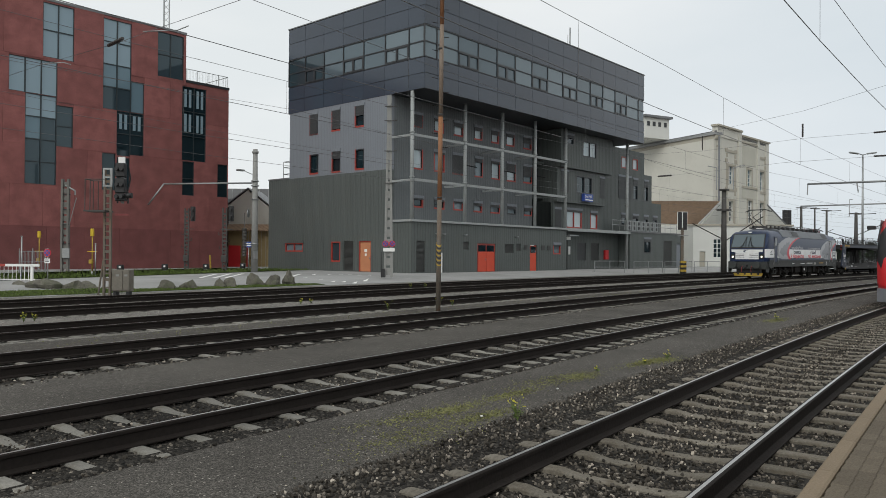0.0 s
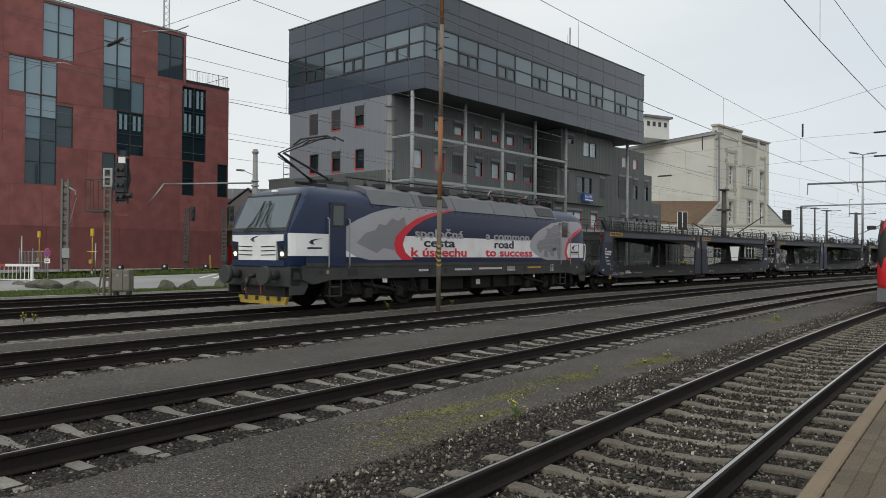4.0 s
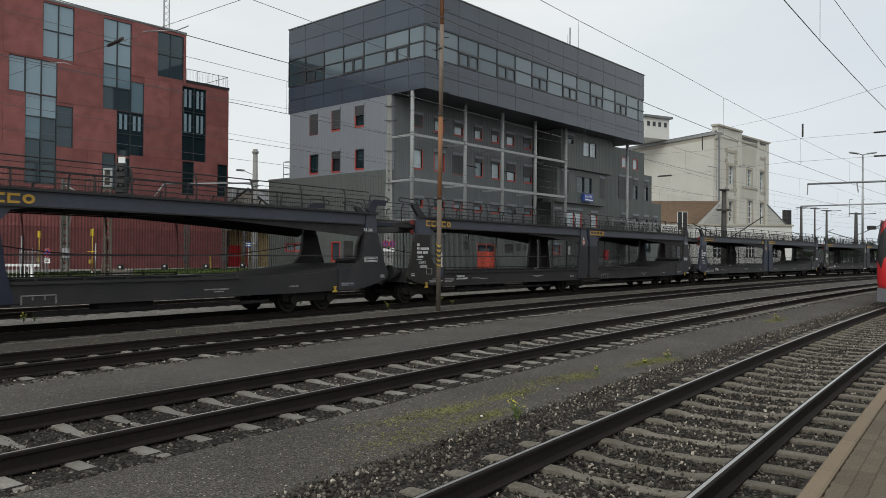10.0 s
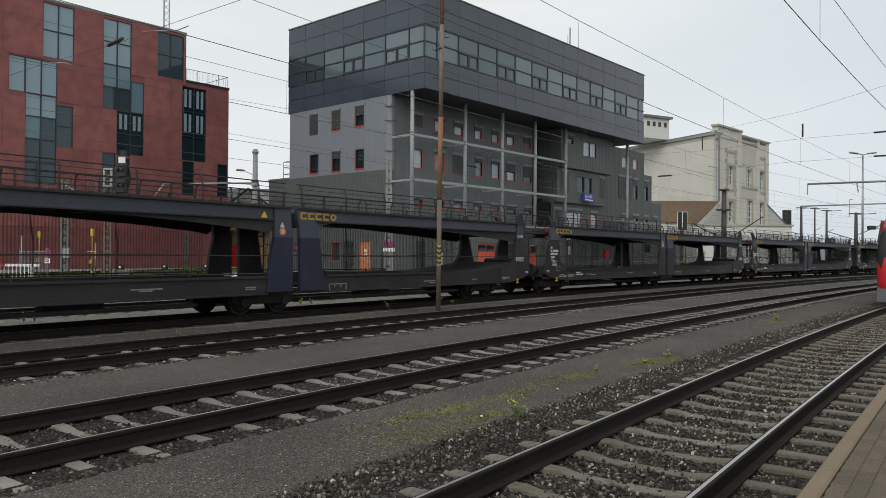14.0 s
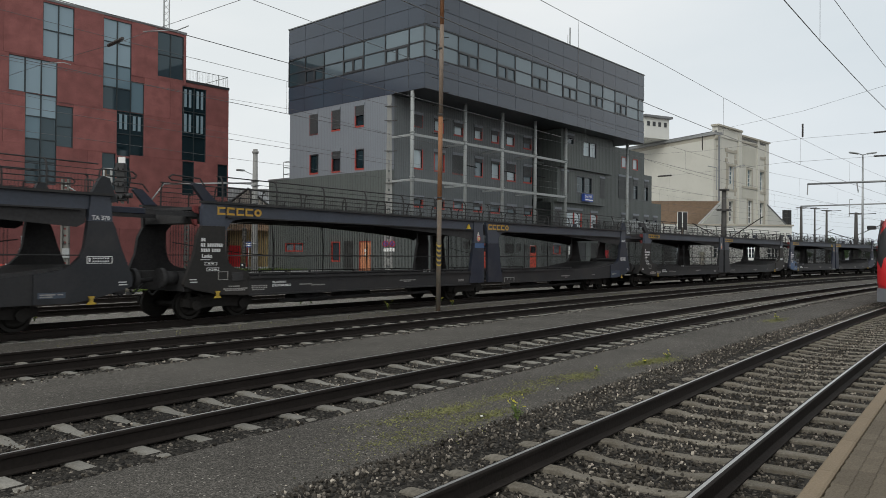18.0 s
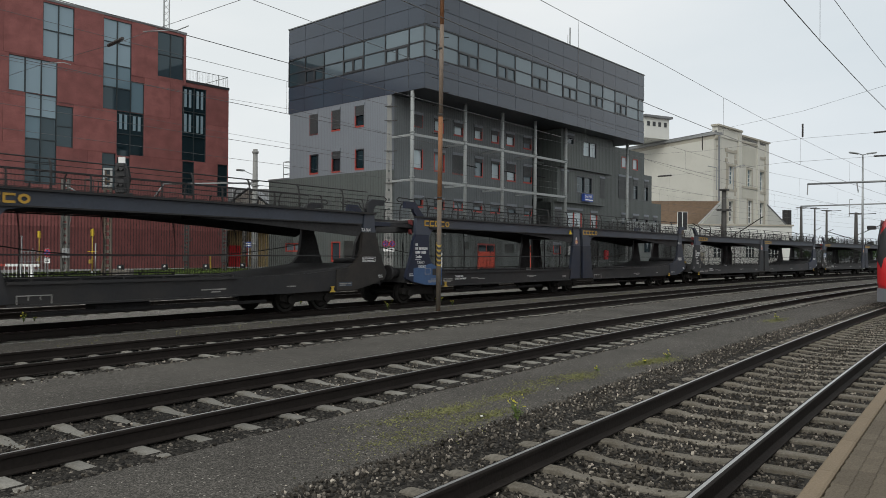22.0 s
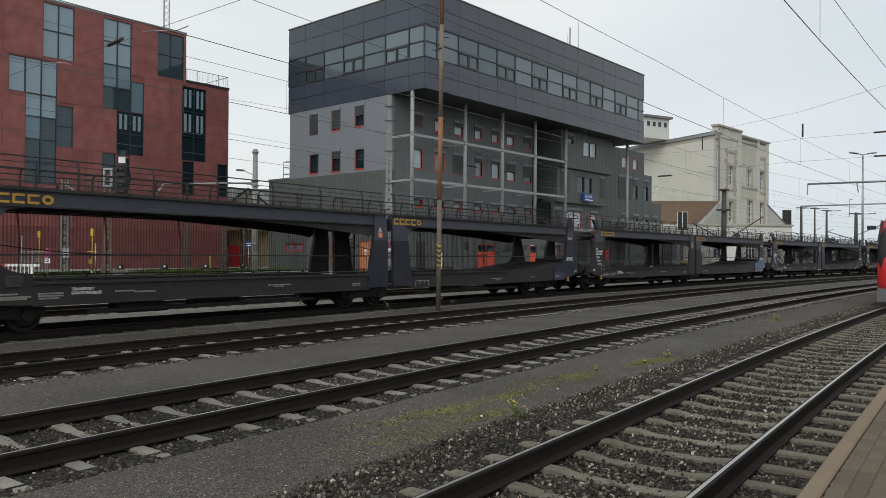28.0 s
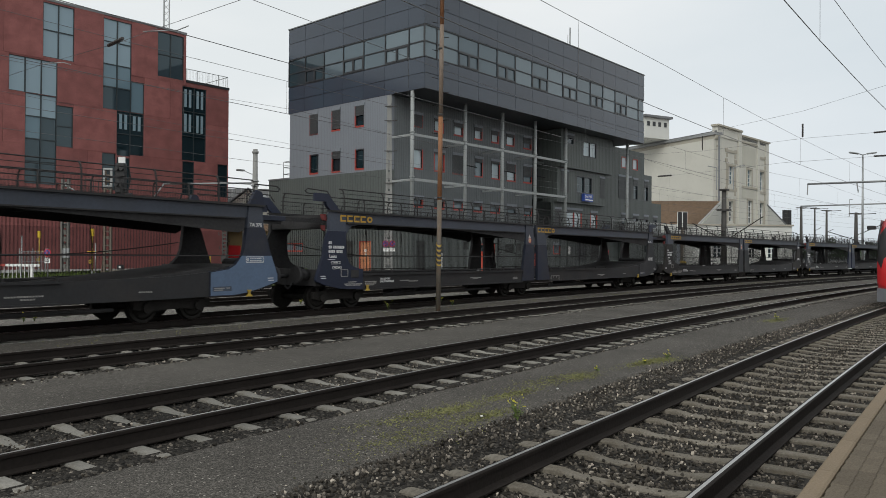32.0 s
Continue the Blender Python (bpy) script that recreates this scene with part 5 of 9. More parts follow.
def make_wagon(shorter=False, before=0.0, behind=0.0):
    """Two close-coupled units; lengths count from the start of the company mark. before, behind: metres by which the leading and the trailing unit are longer."""
    w = thing("car_transport_wagon", Matrix(), "dark steel double-deck car transport wagon running empty", "railway wagon", "wagons of the freight train")

    def G(x):
        return x + WX + before * min(1.0, max(0.0, (x - 3.0) / 7.0)) + behind * min(1.0, max(0.0, (x - 14.0) / 6.0))
    L = lambda pts: [(G(x), z) for x, z in pts]
    wheels = []
    for side in (-1, 1):
        ya, yb = (-1.42, -1.30) if side < 0 else (1.30, 1.42)
        yo = ya if side < 0 else yb
        # far-side plates, caps and beams: the inner black stands in for their shade
        paint = M["wagon_blue"] if side < 0 else M["wagon_in"]
        cap = M["wagon_beam"] if side < 0 else M["wagon_in"]
        # lower side members with their lip
        part("side_sill", extr_y(B(), L([(0.7, 0.57), (0.7, 1.06), (10.95, 1.04), (10.88, 0.62), (9.3, 0.57)]), ya + 0.03, yb - 0.03), M["wagon"], w)
        part("side_sill", extr_y(B(), L([(13.0, 0.62), (12.96, 1.04), (18.8, 1.04), (21.2, 1.10), (22.4, 1.2), (22.4, 0.58), (20.5, 0.56), (14.4, 0.57)]), ya + 0.03, yb - 0.03), M["wagon"], w)
        for a, c in ((0.98, 10.9), (13.0, 18.7)):
            bm = slab(B(), G(a), yo - 0.03, 1.0, G(c), yo + 0.03, 1.065)
            slab(bm, G(a), yo - 0.02 if side < 0 else yo - 0.03, 0.555, G(c), yo + 0.03 if side < 0 else yo + 0.02, 0.6)
            part("sill_flange", bm, M["wagon"], w)
        # end plates and joint plates
        part("front_end_plate", extr_y(B(), L([(-0.93, 0.91), (-0.79, 1.27), (-0.64, 1.64), (-0.57, 2.07), (-0.43, 2.34), (0.24, 2.34), (0.25, 1.8), (0.29, 1.58), (0.37, 1.41), (0.5, 1.31), (0.68, 1.25), (0.98, 1.2), (0.98, 0.58), (0.08, 0.62), (-0.6, 0.75), (-0.91, 0.86)]), ya, yb), paint, w, "dark painted end plate" if side < 0 else "")
        part("joint_plate", extr_y(B(), L([(10.85, 0.62), (10.94, 1.04), (11.07, 1.8), (11.16, 2.11), (11.80, 2.11), (11.80, 0.62)]), ya, yb), paint, w)
        part("joint_plate", extr_y(B(), L([(12.09, 0.62), (12.06, 2.11), (12.77, 2.11), (12.81, 1.98), (12.9, 1.33), (13.07, 0.62)]), ya, yb), paint, w)
        part("rear_end_plate", extr_y(B(), L([(22.3, 0.58), (22.3, 1.2), (22.85, 1.27), (23.08, 1.38), (23.27, 1.57), (23.35, 1.76), (23.43, 2.34), (23.99, 2.34), (24.06, 2.18), (24.19, 1.77), (24.39, 1.29), (24.47, 1.08), (24.47, 0.9), (23.96, 0.75), (23.5, 0.64), (23.07, 0.58)]), ya, yb), paint, w)
        for pts in ([(-0.43, 2.343), (-0.44, 2.62), (-0.40, 2.90), (0.2, 2.90), (0.24, 2.343)], [(11.16, 2.113), (11.12, 2.90), (11.69, 2.90), (11.74, 2.43), (11.80, 2.113)], [(12.06, 2.113), (12.02, 2.44), (11.90, 2.90), (12.69, 2.90), (12.71, 2.44), (12.77, 2.113)], [(23.43, 2.343), (23.48, 2.90), (23.92, 2.90), (23.98, 2.343)]):
            part("plate_cap", extr_y(B(), L(pts), ya, yb), cap, w)
        # goosenecks that guide the bridge plates
        part("front_bracket", extr_y(B(), L([(-0.40, 2.95), (-0.54, 3.08), (-0.58, 3.19), (-0.98, 3.19), (-0.98, 3.42), (-0.5, 3.42), (-0.32, 3.24), (0.0, 2.95)] if shorter else [(-0.40, 2.95), (-0.50, 3.08), (-0.72, 3.32), (-0.70, 3.37), (-0.46, 3.36), (-0.02, 2.95)]), ya, yb), M["wagon_blue"], w)
        part("rear_bracket", extr_y(B(), L([(23.6, 2.95), (23.56, 3.06), (23.68, 3.3), (23.82, 3.38), (24.38, 3.38), (24.39, 3.22), (24.0, 3.19), (23.9, 3.08), (23.9, 2.95)] if shorter else [(23.5, 2.95), (23.68, 3.28), (23.74, 3.34), (23.9, 3.3), (24.1, 2.78), (23.93, 2.76), (23.84, 2.95)]), ya, yb), M["wagon_blue"], w)
        # upper deck edge beams, their ledges, and the haunches under them
        for a, c in ((-0.42, 11.72), (11.95, 23.94)):
            part("deck_beam", extr_y(B(), L([(a, 2.91), (c, 2.91), (c, 2.6), (a, 2.6)]), ya + 0.04, yb - 0.04), M["wagon_beam"] if side < 0 else M["wagon_in"], w)
            bm = slab(B(), G(a) - 0.03, yo - 0.06 if side < 0 else yo - 0.1, 2.9, G(c) + 0.03, yo + 0.1 if side < 0 else yo + 0.06, 2.955)
            part("deck_edge", bm, M["wagon"], w)
            bm = slab(B(), G(a + 0.7), yo - 0.035, 2.565, G(c - 0.65), yo + 0.035, 2.597)
            part("beam_flange", bm, M["wagon_in"], w)
        part("haunch", extr_y(B(), L([(5.0, 2.6), (11.14, 2.6), (11.1, 2.3), (10.95, 2.2), (10.6, 2.27), (8.6, 2.42)]), ya + 0.07, yb - 0.07), M["wagon_in"], w)
        part("haunch", extr_y(B(), L([(16.5, 2.6), (23.4, 2.6), (23.38, 2.3), (23.2, 2.2), (22.6, 2.24), (20.2, 2.4)]), ya + 0.07, yb - 0.07), M["wagon_in"], w)
        # knee gussets by the front and joint plates
        for pts in ([(0.24, 2.6), (1.1, 2.6), (0.5, 2.5), (0.25, 2.2)], [(12.7, 2.6), (13.6, 2.6), (13.0, 2.5), (12.74, 2.2)]):
            part("knee_gusset", extr_y(B(), L(pts), ya + 0.05, yb - 0.05), cap, w)
        # railing of the upper deck
        lean = 0.12 if side < 0 else -0.12
        tall = low = None
        for a in (0.15, 12.1):
            for i in range(14):
                x = a + i * 0.87
                if x > a + 11.4:
                    continue
                m_ = Matrix.Translation((G(x), yo, 2.95))
                if i % 2 == 0:
                    if tall is None:
                        tall = part("railing_post", rail_post(0.66, lean), M["wagon_in"], w)
                        tall.matrix_local = m_
                    else:
                        again("railing_post", tall, w, m_)
                elif low is None:
                    low = part("railing_post", rail_post(0.4, lean * 0.7), M["wagon_in"], w)
                    low.matrix_local = m_
                else:
                    again("railing_post", low, w, m_)
        for a, c in ((0.05, 11.6), (12.0, 23.7)):
            for z, dy, rr in ((3.08, 0.0, 0.008), (3.21, 0.01, 0.008), (3.34, 0.03, 0.013), (3.47, 0.07, 0.008), (3.6, 0.12, 0.016)):
                bm = rod(B(), (G(a), yo + (dy if side < 0 else -dy), z), (G(c), yo + (dy if side < 0 else -dy), z), rr, 5)
                part("railing_bar", bm, M["wagon_in"], w)
        # bent hand bars at the deck ends
        yi = yo - side * 0.1
        part("end_hand_bar", pipe(B(), [(G(-0.28), yi, 3.3), (G(-0.45), yi, 3.5), (G(-1.2), yi, 3.53), (G(-1.3), yi, 3.46), (G(-1.22), yi, 3.4), (G(-0.6), yi, 3.38)], 0.018, 6), M["wagon_in"], w)
        part("end_hand_bar", pipe(B(), [(G(23.7), yi, 3.3), (G(23.75), yi, 3.5), (G(24.5), yi, 3.5), (G(24.6), yi, 3.43), (G(24.55), yi, 3.36), (G(23.9), yi, 3.36)], 0.018, 6), M["wagon_in"], w)
        # hand ropes of the lower deck
        for a, c in ((0.3, 10.95), (12.9, 23.3)):
            bm = rod(B(), (G(a), ya + 0.06, 1.6), (G(c), ya + 0.06, 1.6), 0.013, 5)
            part("hand_rope", bm, M["wagon_in"], w)
        # low guide rail on the deck's edge with its lugs
        for a, c in ((1.0, 10.9), (13.1, 18.6)):
            bm = rod(B(), (G(a), yo - side * 0.12, 1.12), (G(c), yo - side * 0.12, 1.12), 0.018, 5)
            x = a + 0.4
            while x < c:
                slab(bm, G(x), yo - side * 0.12 - 0.02, 1.04, G(x) + 0.05, yo - side * 0.12 + 0.02, 1.13)
                x += 1.02
            part("guide_rail", bm, M["wagon_in"], w)
    # thin uprights and slack ropes on the far side
    for a, n in ((1.8, 4), (14.4, 4)):
        for i in range(n):
            part("upright_tube", pipe(B(), [(G(a + i * 2.1), 1.2, 1.05), (G(a + i * 2.1) + 0.02, 1.2, 1.9), (G(a + i * 2.1) - 0.06, 1.2, 2.6)], 0.016, 5), M["wagon_in"], w)
    for a, c in ((0.4, 5.2), (13.0, 17.0), (23.2, 18.4)):
        part("slack_rope", pipe(B(), [(G(a + (c - a) * k / 6), 1.22, 1.95 - 0.38 * k / 6 - 0.1 * math.sin(math.pi * k / 6)) for k in range(7)], 0.014, 5), M["wagon_in"], w)
    # decks
    part("lower_deck", slab(B(), G(0.3), -1.3, 0.66, G(11.0), 1.3, 0.74), M["wagon_in"], w)
    part("lower_deck", extr_y(B(), L([(12.9, 0.66), (16.4, 0.66), (20.2, 0.98), (23.2, 1.28), (24.3, 1.28), (24.3, 1.36), (23.2, 1.36), (20.2, 1.06), (16.4, 0.74), (12.9, 0.74)]), -1.3, 1.3), M["wagon_in"], w)
    part("lower_deck", slab(B(), G(-0.75), -1.3, 1.0, G(0.9), 1.3, 1.08), M["wagon_in"], w)
    for a, c in ((-0.42, 11.72), (11.95, 23.94)):
        part("upper_deck", slab(B(), G(a), -1.3, 2.74, G(c), 1.3, 2.82), M["wagon_in"], w)
        for i in range(6):
            x = a + 1.0 + i * (c - a - 2.0) / 5
            part("cross_beam", slab(B(), G(x) - 0.06, -1.3, 2.6, G(x) + 0.06, 1.3, 2.74), M["wagon_in"], w)
    # end portals
    for a, c in ((-0.38, 0.16), (11.15, 11.68), (12.0, 12.6), (23.45, 23.9)):
        part("portal_beam", slab(B(), G(a), -1.3, 2.42, G(c), 1.3, 2.72), M["wagon_in"], w)
    # bridge plates between the decks of neighbouring wagons
    for y in (-1.26, 0.5):
        part("bridge_box", soften(slab(B(), G(23.96), y - 0.03, 2.56, G(24.86), y + 0.76, 2.70), 0.012), M["wagon_blue"], w, "dark blue hinge box")
        bm = slab(B(), G(24.87), y, 2.63, G(26.3), y + 0.72, 2.66)
        slab(bm, G(24.87), y, 2.56, G(26.3), y + 0.02, 2.629)
        bp_ = part("bridge_plate", bm, M["wagon"], w, "toothed steel bridge plate")
        bm = B()
        for i in range(16):
            slab(bm, G(24.9) + i * 0.088, y - 0.004, 2.662, G(24.9) + i * 0.088 + 0.045, y + 0.724, 2.69)
        tagged(part("tread_teeth", bm, M["wagon"], bp_), kind="stuff")
    for x, y0, y1, z, h in ((-0.58, -1.3, -1.16, 2.66, 0.17), (-0.6, -1.28, -1.18, 2.36, 0.14)):
        part("tail_lamp_bracket", extr_y(B(), [(G(x), z + h), (G(x) + 0.11, z + h), (G(x) + 0.13, z - 0.03), (G(x) + 0.05, z)], y0, y1), M["red_dull"], w, "faded red tail lamp bracket")
    for e, s, n in ((-0.82, -1, 0.34), (24.4, 1, 0.34)):
        ex = G(e)
        part("headstock", slab(B(), min(ex, ex - s * 0.25), -1.25, 0.72, max(ex, ex - s * 0.25), 1.25, 1.2), M["wagon_in"], w)
        for y in (-0.87, 0.87):
            bm = rod(B(), (ex, y, 1.05), (ex + s * n, y, 1.05), 0.17, 14)
            rod(bm, (ex + s * n, y, 1.05), (ex + s * (n + 0.12), y, 1.05), 0.25, 16)
            part("buffer", bm, M["wagon_in"], w)
        part("coupling", rod(B(), (ex, 0, 1.0), (ex + s * (n + 0.15), 0, 0.95), 0.06, 8), M["wagon_in"], w)
        for y in (-0.45, 0.45):
            part("brake_hose", pipe(B(), [(ex, y, 0.95), (ex + s * 0.22, y, 0.75), (ex + s * 0.36, y, 0.62), (ex + s * 0.45, y, 0.72)], 0.025, 6), M["wagon_in"], w)
    # big round spring pot beyond the rear end, over the buffers
    part("air_tank", rod(B(), (G(24.48), -0.75, 1.36), (G(24.48), 0.75, 1.36), 0.17, 14), M["wagon_in"], w)
    # ladder up to the deck before the joint, on the far side
    ld = part("ladder", rod(B(), (G(12.35), 1.1, 0.9), (G(12.35), 1.1, 2.7), 0.024, 6), M["wagon"], w)
    part("stile", rod(B(), (G(12.82), 1.1, 0.9), (G(12.82), 1.1, 2.7), 0.024, 6), M["wagon"], ld)
    for i in range(6):
        part("rung", rod(B(), (G(12.35), 1.1, 0.98 + i * 0.3), (G(12.82), 1.1, 0.98 + i * 0.3), 0.016, 6), M["wagon"], ld)
    part("step_label", slab(B(), G(11.46), 1.27, 0.98, G(11.84), 1.298, 1.06), M["mark_white"], w, "white step marking")
    # upright wires: the lower deck's far side and the lower half of the upper railing
    vs, fs = [], []
    runs = [(a, c, 1.33, 1.06, 2.6, 0.009, 0.085) for a, c in ((0.4, 10.9), (13.0, 23.2))]
    runs += [(a, c, y, 2.95, 3.34, 0.004, 0.075) for a, c in ((0.15, 11.5), (12.1, 23.6)) for y in (-1.40, 1.38)]
    for a, c, y, z0, z1, d, gap in runs:
        for i in range(int((c - a) / gap)):
            x, b0 = G(a + i * gap), len(vs)
            vs += [(x - d, y, z0), (x + d, y, z0), (x, y + 2 * d, z0), (x - d, y, z1), (x + d, y, z1), (x, y + 2 * d, z1)]
            fs += [(b0, b0 + 1, b0 + 4, b0 + 3), (b0 + 1, b0 + 2, b0 + 5, b0 + 4), (b0 + 2, b0, b0 + 3, b0 + 5)]
    tagged(part("wire_mesh", (vs, fs), M["wagon_in"], w), "dark upright wire mesh", kind="stuff")
    # underframe gear
    for q in ((3.2, -0.7, 0.25, 4.5, -0.2, 0.48), (5.8, 0.1, 0.28, 7.2, 0.6, 0.48), (15.2, -0.8, 0.28, 16.6, -0.3, 0.5)):
        part("brake_cylinder", soften(slab(B(), G(q[0]), q[1], q[2], G(q[3]), q[4], q[5]), 0.03), M["wagon_in"], w)
    for a, c in ((2.3, 9.0), (13.6, 20.0)):
        part("brake_rod", rod(B(), (G(a), -1.0, 0.36), (G(c), -1.0, 0.36), 0.05, 6), M["wagon_in"], w)
    # company marks
    y = -1.426
    logo(w, G(0.0), y, 2.63)
    logo(w, G(12.06), y, 2.63)
    # lettering on the front end plate
    mk = B()
    for z, runs in ((1.95, ((0.0, 0.14),)), (1.82, ((0.0, 0.13), (0.18, 0.62))), (1.69, ((0.0, 0.26), (0.31, 0.55)))):
        for a, c in runs:
            x = a
            while x < c - 0.03:
                slab(mk, G(-0.46) + x, y, z, G(-0.46) + min(x + 0.048, c), y + 0.006, z + 0.085)
                x += 0.066
    for q in ((-0.48, 1.49, -0.2, 1.505), (-0.36, 1.36, 0.0, 1.372), (-0.36, 1.43, 0.0, 1.442), (-0.3, 1.29, 0.06, 1.302), (-0.3, 1.215, 0.06, 1.227), (-0.3, 1.227, -0.288, 1.29), (0.048, 1.227, 0.06, 1.29), (-0.14, 1.227, -0.13, 1.29), (-0.36, 1.372, -0.348, 1.43), (-0.012, 1.372, 0.0, 1.43), (-0.26, 1.385, -0.2, 1.42), (-0.16, 1.385, -0.1, 1.42), (-0.24, 1.245, -0.18, 1.275), (-0.09, 1.245, 0.0, 1.275)):
        slab(mk, G(q[0]), y, q[1], G(q[2]), y + 0.006, q[3])
    for x, z in ((-0.78, 1.0), (-0.76, 0.94), (24.12, 0.99), (24.14, 0.93)):
        slab(mk, G(x), y, z, G(x) + 0.2, y + 0.006, z + 0.022)
    tagged(part("white_marking", mk, M["mark_white"], w), "white lettering bars on the end plates", kind="stuff")
    text("lettering", "Laeks", 0.13, M["mark_white"], w, Matrix.LocRotScale((G(-0.44), -1.422, 1.55), EUX, None), "", 1.0, 0.003)
    # small lettering along the side members
    mk = B()
    for z, a, c in ((0.80, 0.36, 0.7), (0.74, 0.2, 0.92), (0.70, 0.24, 0.85), (0.79, 1.1, 1.62), (0.74, 1.1, 1.6), (0.69, 1.12, 1.5), (0.79, 2.75, 3.2), (0.76, 3.2, 3.7), (0.80, 7.0, 7.8), (0.76, 7.2, 7.5), (0.75, 10.2, 10.5), (0.70, 10.2, 10.5), (0.74, 17.6, 18.3), (0.68, 17.9, 18.15), (0.74, 20.4, 20.7)):
        x = a
        while x < c:
            slab(mk, G(x), -1.394 if a > 0.9 else -1.426, z, G(x) + 0.042, -1.389 if a > 0.9 else -1.42, z + 0.034)
            x += 0.058
    tagged(part("small_marking", mk, M["mark_dull"], w), "", kind="stuff")
    text("lettering", "TRANSPORT\nD'AUTOMOBILES", 0.085, M["mark_white"], w, Matrix.LocRotScale((G(1.78), -1.393, 0.77), EUX, None), "", 1.0, 0.002)
    text("lettering", "TA 364" if shorter else "TA 370", 0.135, M["mark_white"], w, Matrix.LocRotScale((G(23.5) if not shorter else G(23.34), -1.424, 2.37), EUX, None), "", 1.0, 0.002)
    rp = part("repair_panel", holed(B(), "y", -1.427, 0.006, G(23.4), 1.42, G(23.98), 1.58, [(G(23.4) + 0.015, 1.435, G(23.98) - 0.015, 1.565)]), M["mark_white"], w, "white outlined panel")
    for z, n in ((1.515, 7), (1.45, 7)):
        for i in range(n):
            part("lettering_bar", slab(B(), G(23.53) + i * 0.055, -1.427, z, G(23.53) + i * 0.055 + 0.035, -1.421, z + 0.035), M["mark_white"], rp)
    part("lettering_bar", slab(B(), G(23.44), -1.427, 1.455, G(23.48), -1.421, 1.545), M["mark_white"], rp)
    # pale label low on the rear plate
    lp = part("rear_label", slab(B(), G(22.38), -1.4245, 0.70, G(22.95), -1.419, 0.82), M["patch_label"], w, "grey-blue label with white writing bars")
    for z, a, c in ((0.765, 0.04, 0.36), (0.765, 0.4, 0.52), (0.72, 0.04, 0.3)):
        part("writing_bar", slab(B(), G(22.38) + a, -1.4275, z, G(22.38) + c, -1.424, z + 0.026), M["mark_dull"], lp)
    # document holder on the side member
    dh = part("document_frame", slab(B(), G(13.2), -1.41, 0.765, G(13.9), -1.38, 0.785), M["mark_dull"], w)
    for q in ((13.2, 0.6, 13.215, 0.76), (13.885, 0.6, 13.9, 0.76), (13.42, 0.68, 13.435, 0.76), (13.66, 0.68, 13.675, 0.76)):
        part("frame_bar", slab(B(), G(q[0]), -1.405, q[1], G(q[2]), -1.385, q[3]), M["mark_dull"], dh)
    # white framed square and a dark box beside it on the front plate
    sq = part("framed_square", slab(B(), G(0.04), -1.43, 1.185, G(0.33), -1.42, 1.2), M["mark_dull"], w)
    for q in ((0.04, 0.985, 0.055, 1.185), (0.315, 0.985, 0.33, 1.185), (0.055, 0.985, 0.315, 1.0)):
        part("frame_bar", slab(B(), G(q[0]), -1.43, q[1], G(q[2]), -1.42, q[3]), M["mark_dull"], sq)
    part("valve_box", soften(slab(B(), G(0.45), -1.45, 0.95, G(0.78), -1.41, 1.18), 0.012), M["wagon_in"], w, "black valve box")
    # slots punched along the side member
    for k in range(18):
        x = 1.9 + k * 0.5
        part("slot", slab(B(), G(x), -1.393, 0.885, G(x) + 0.3, -1.388, 0.905), M["wagon_in"], w)
    for hx in ((1.17 if shorter else 0.02), (22.12 if shorter else 23.5)):
        bm = extr_y(B(), [(G(hx) + a * 0.8, 0.6 + (c - 0.6) * 0.8) for a, c in ((-0.13, 0.52), (0.13, 0.52), (0.1, 0.57), (0.05, 0.59), (0.04, 0.65), (0.09, 0.74), (-0.09, 0.74), (-0.04, 0.65), (-0.05, 0.59), (-0.1, 0.57))], -1.45, -1.42)
        part("tie_down_hook", bm, M["yellow_worn"], w, "yellow tie-down hook")
    lb = part("round_label", rod(B(), (G(11.42), -1.432, 2.27), (G(11.42), -1.421, 2.27), 0.105, 18), M["mark_pale"], w, "pale round label with a red ring")
    bm = B()
    for i in range(18):
        a, c = 2 * math.pi * i / 18, 2 * math.pi * (i + 1) / 18
        q = [(G(11.42) + r * math.cos(f), 2.27 + r * math.sin(f)) for f, r in ((a, 0.1), (c, 0.1), (c, 0.07), (a, 0.07))]
        bm.faces.new([bm.verts.new((px, -1.4345, pz)) for px, pz in q])
    bmesh.ops.remove_doubles(bm, verts=bm.verts[:], dist=0.001)
    part("red_ring", bm, M["red"], lb)
    part("symbol", slab(B(), G(11.38), -1.437, 2.23, G(11.46), -1.432, 2.31), M["yellow"], lb)
    part("warning_triangle", extr_y(B(), [(G(11.32), 2.38), (G(11.48), 2.38), (G(11.4), 2.52)], -1.43, -1.421), M["mark_pale"], w)
    for x in (0.33, 11.1, 21.52):
        bogie(w, G(x), 1.4, WR)
    for x in AX:
        wheels.append(wheelset(w, G(x), WR))
    for o in w.children_recursive:
        follow_curve(o)
    return w, wheels


def follow_curve(o):
    """The two units stand at a slight angle to one another, as the curve of the track asks."""
    if o.location.x != 0.0:
        o.location.y -= 0.0117 * abs(o.location.x)
    else:
        for v in o.data.vertices:
            v.co.y -= 0.0117 * abs(v.co.x)


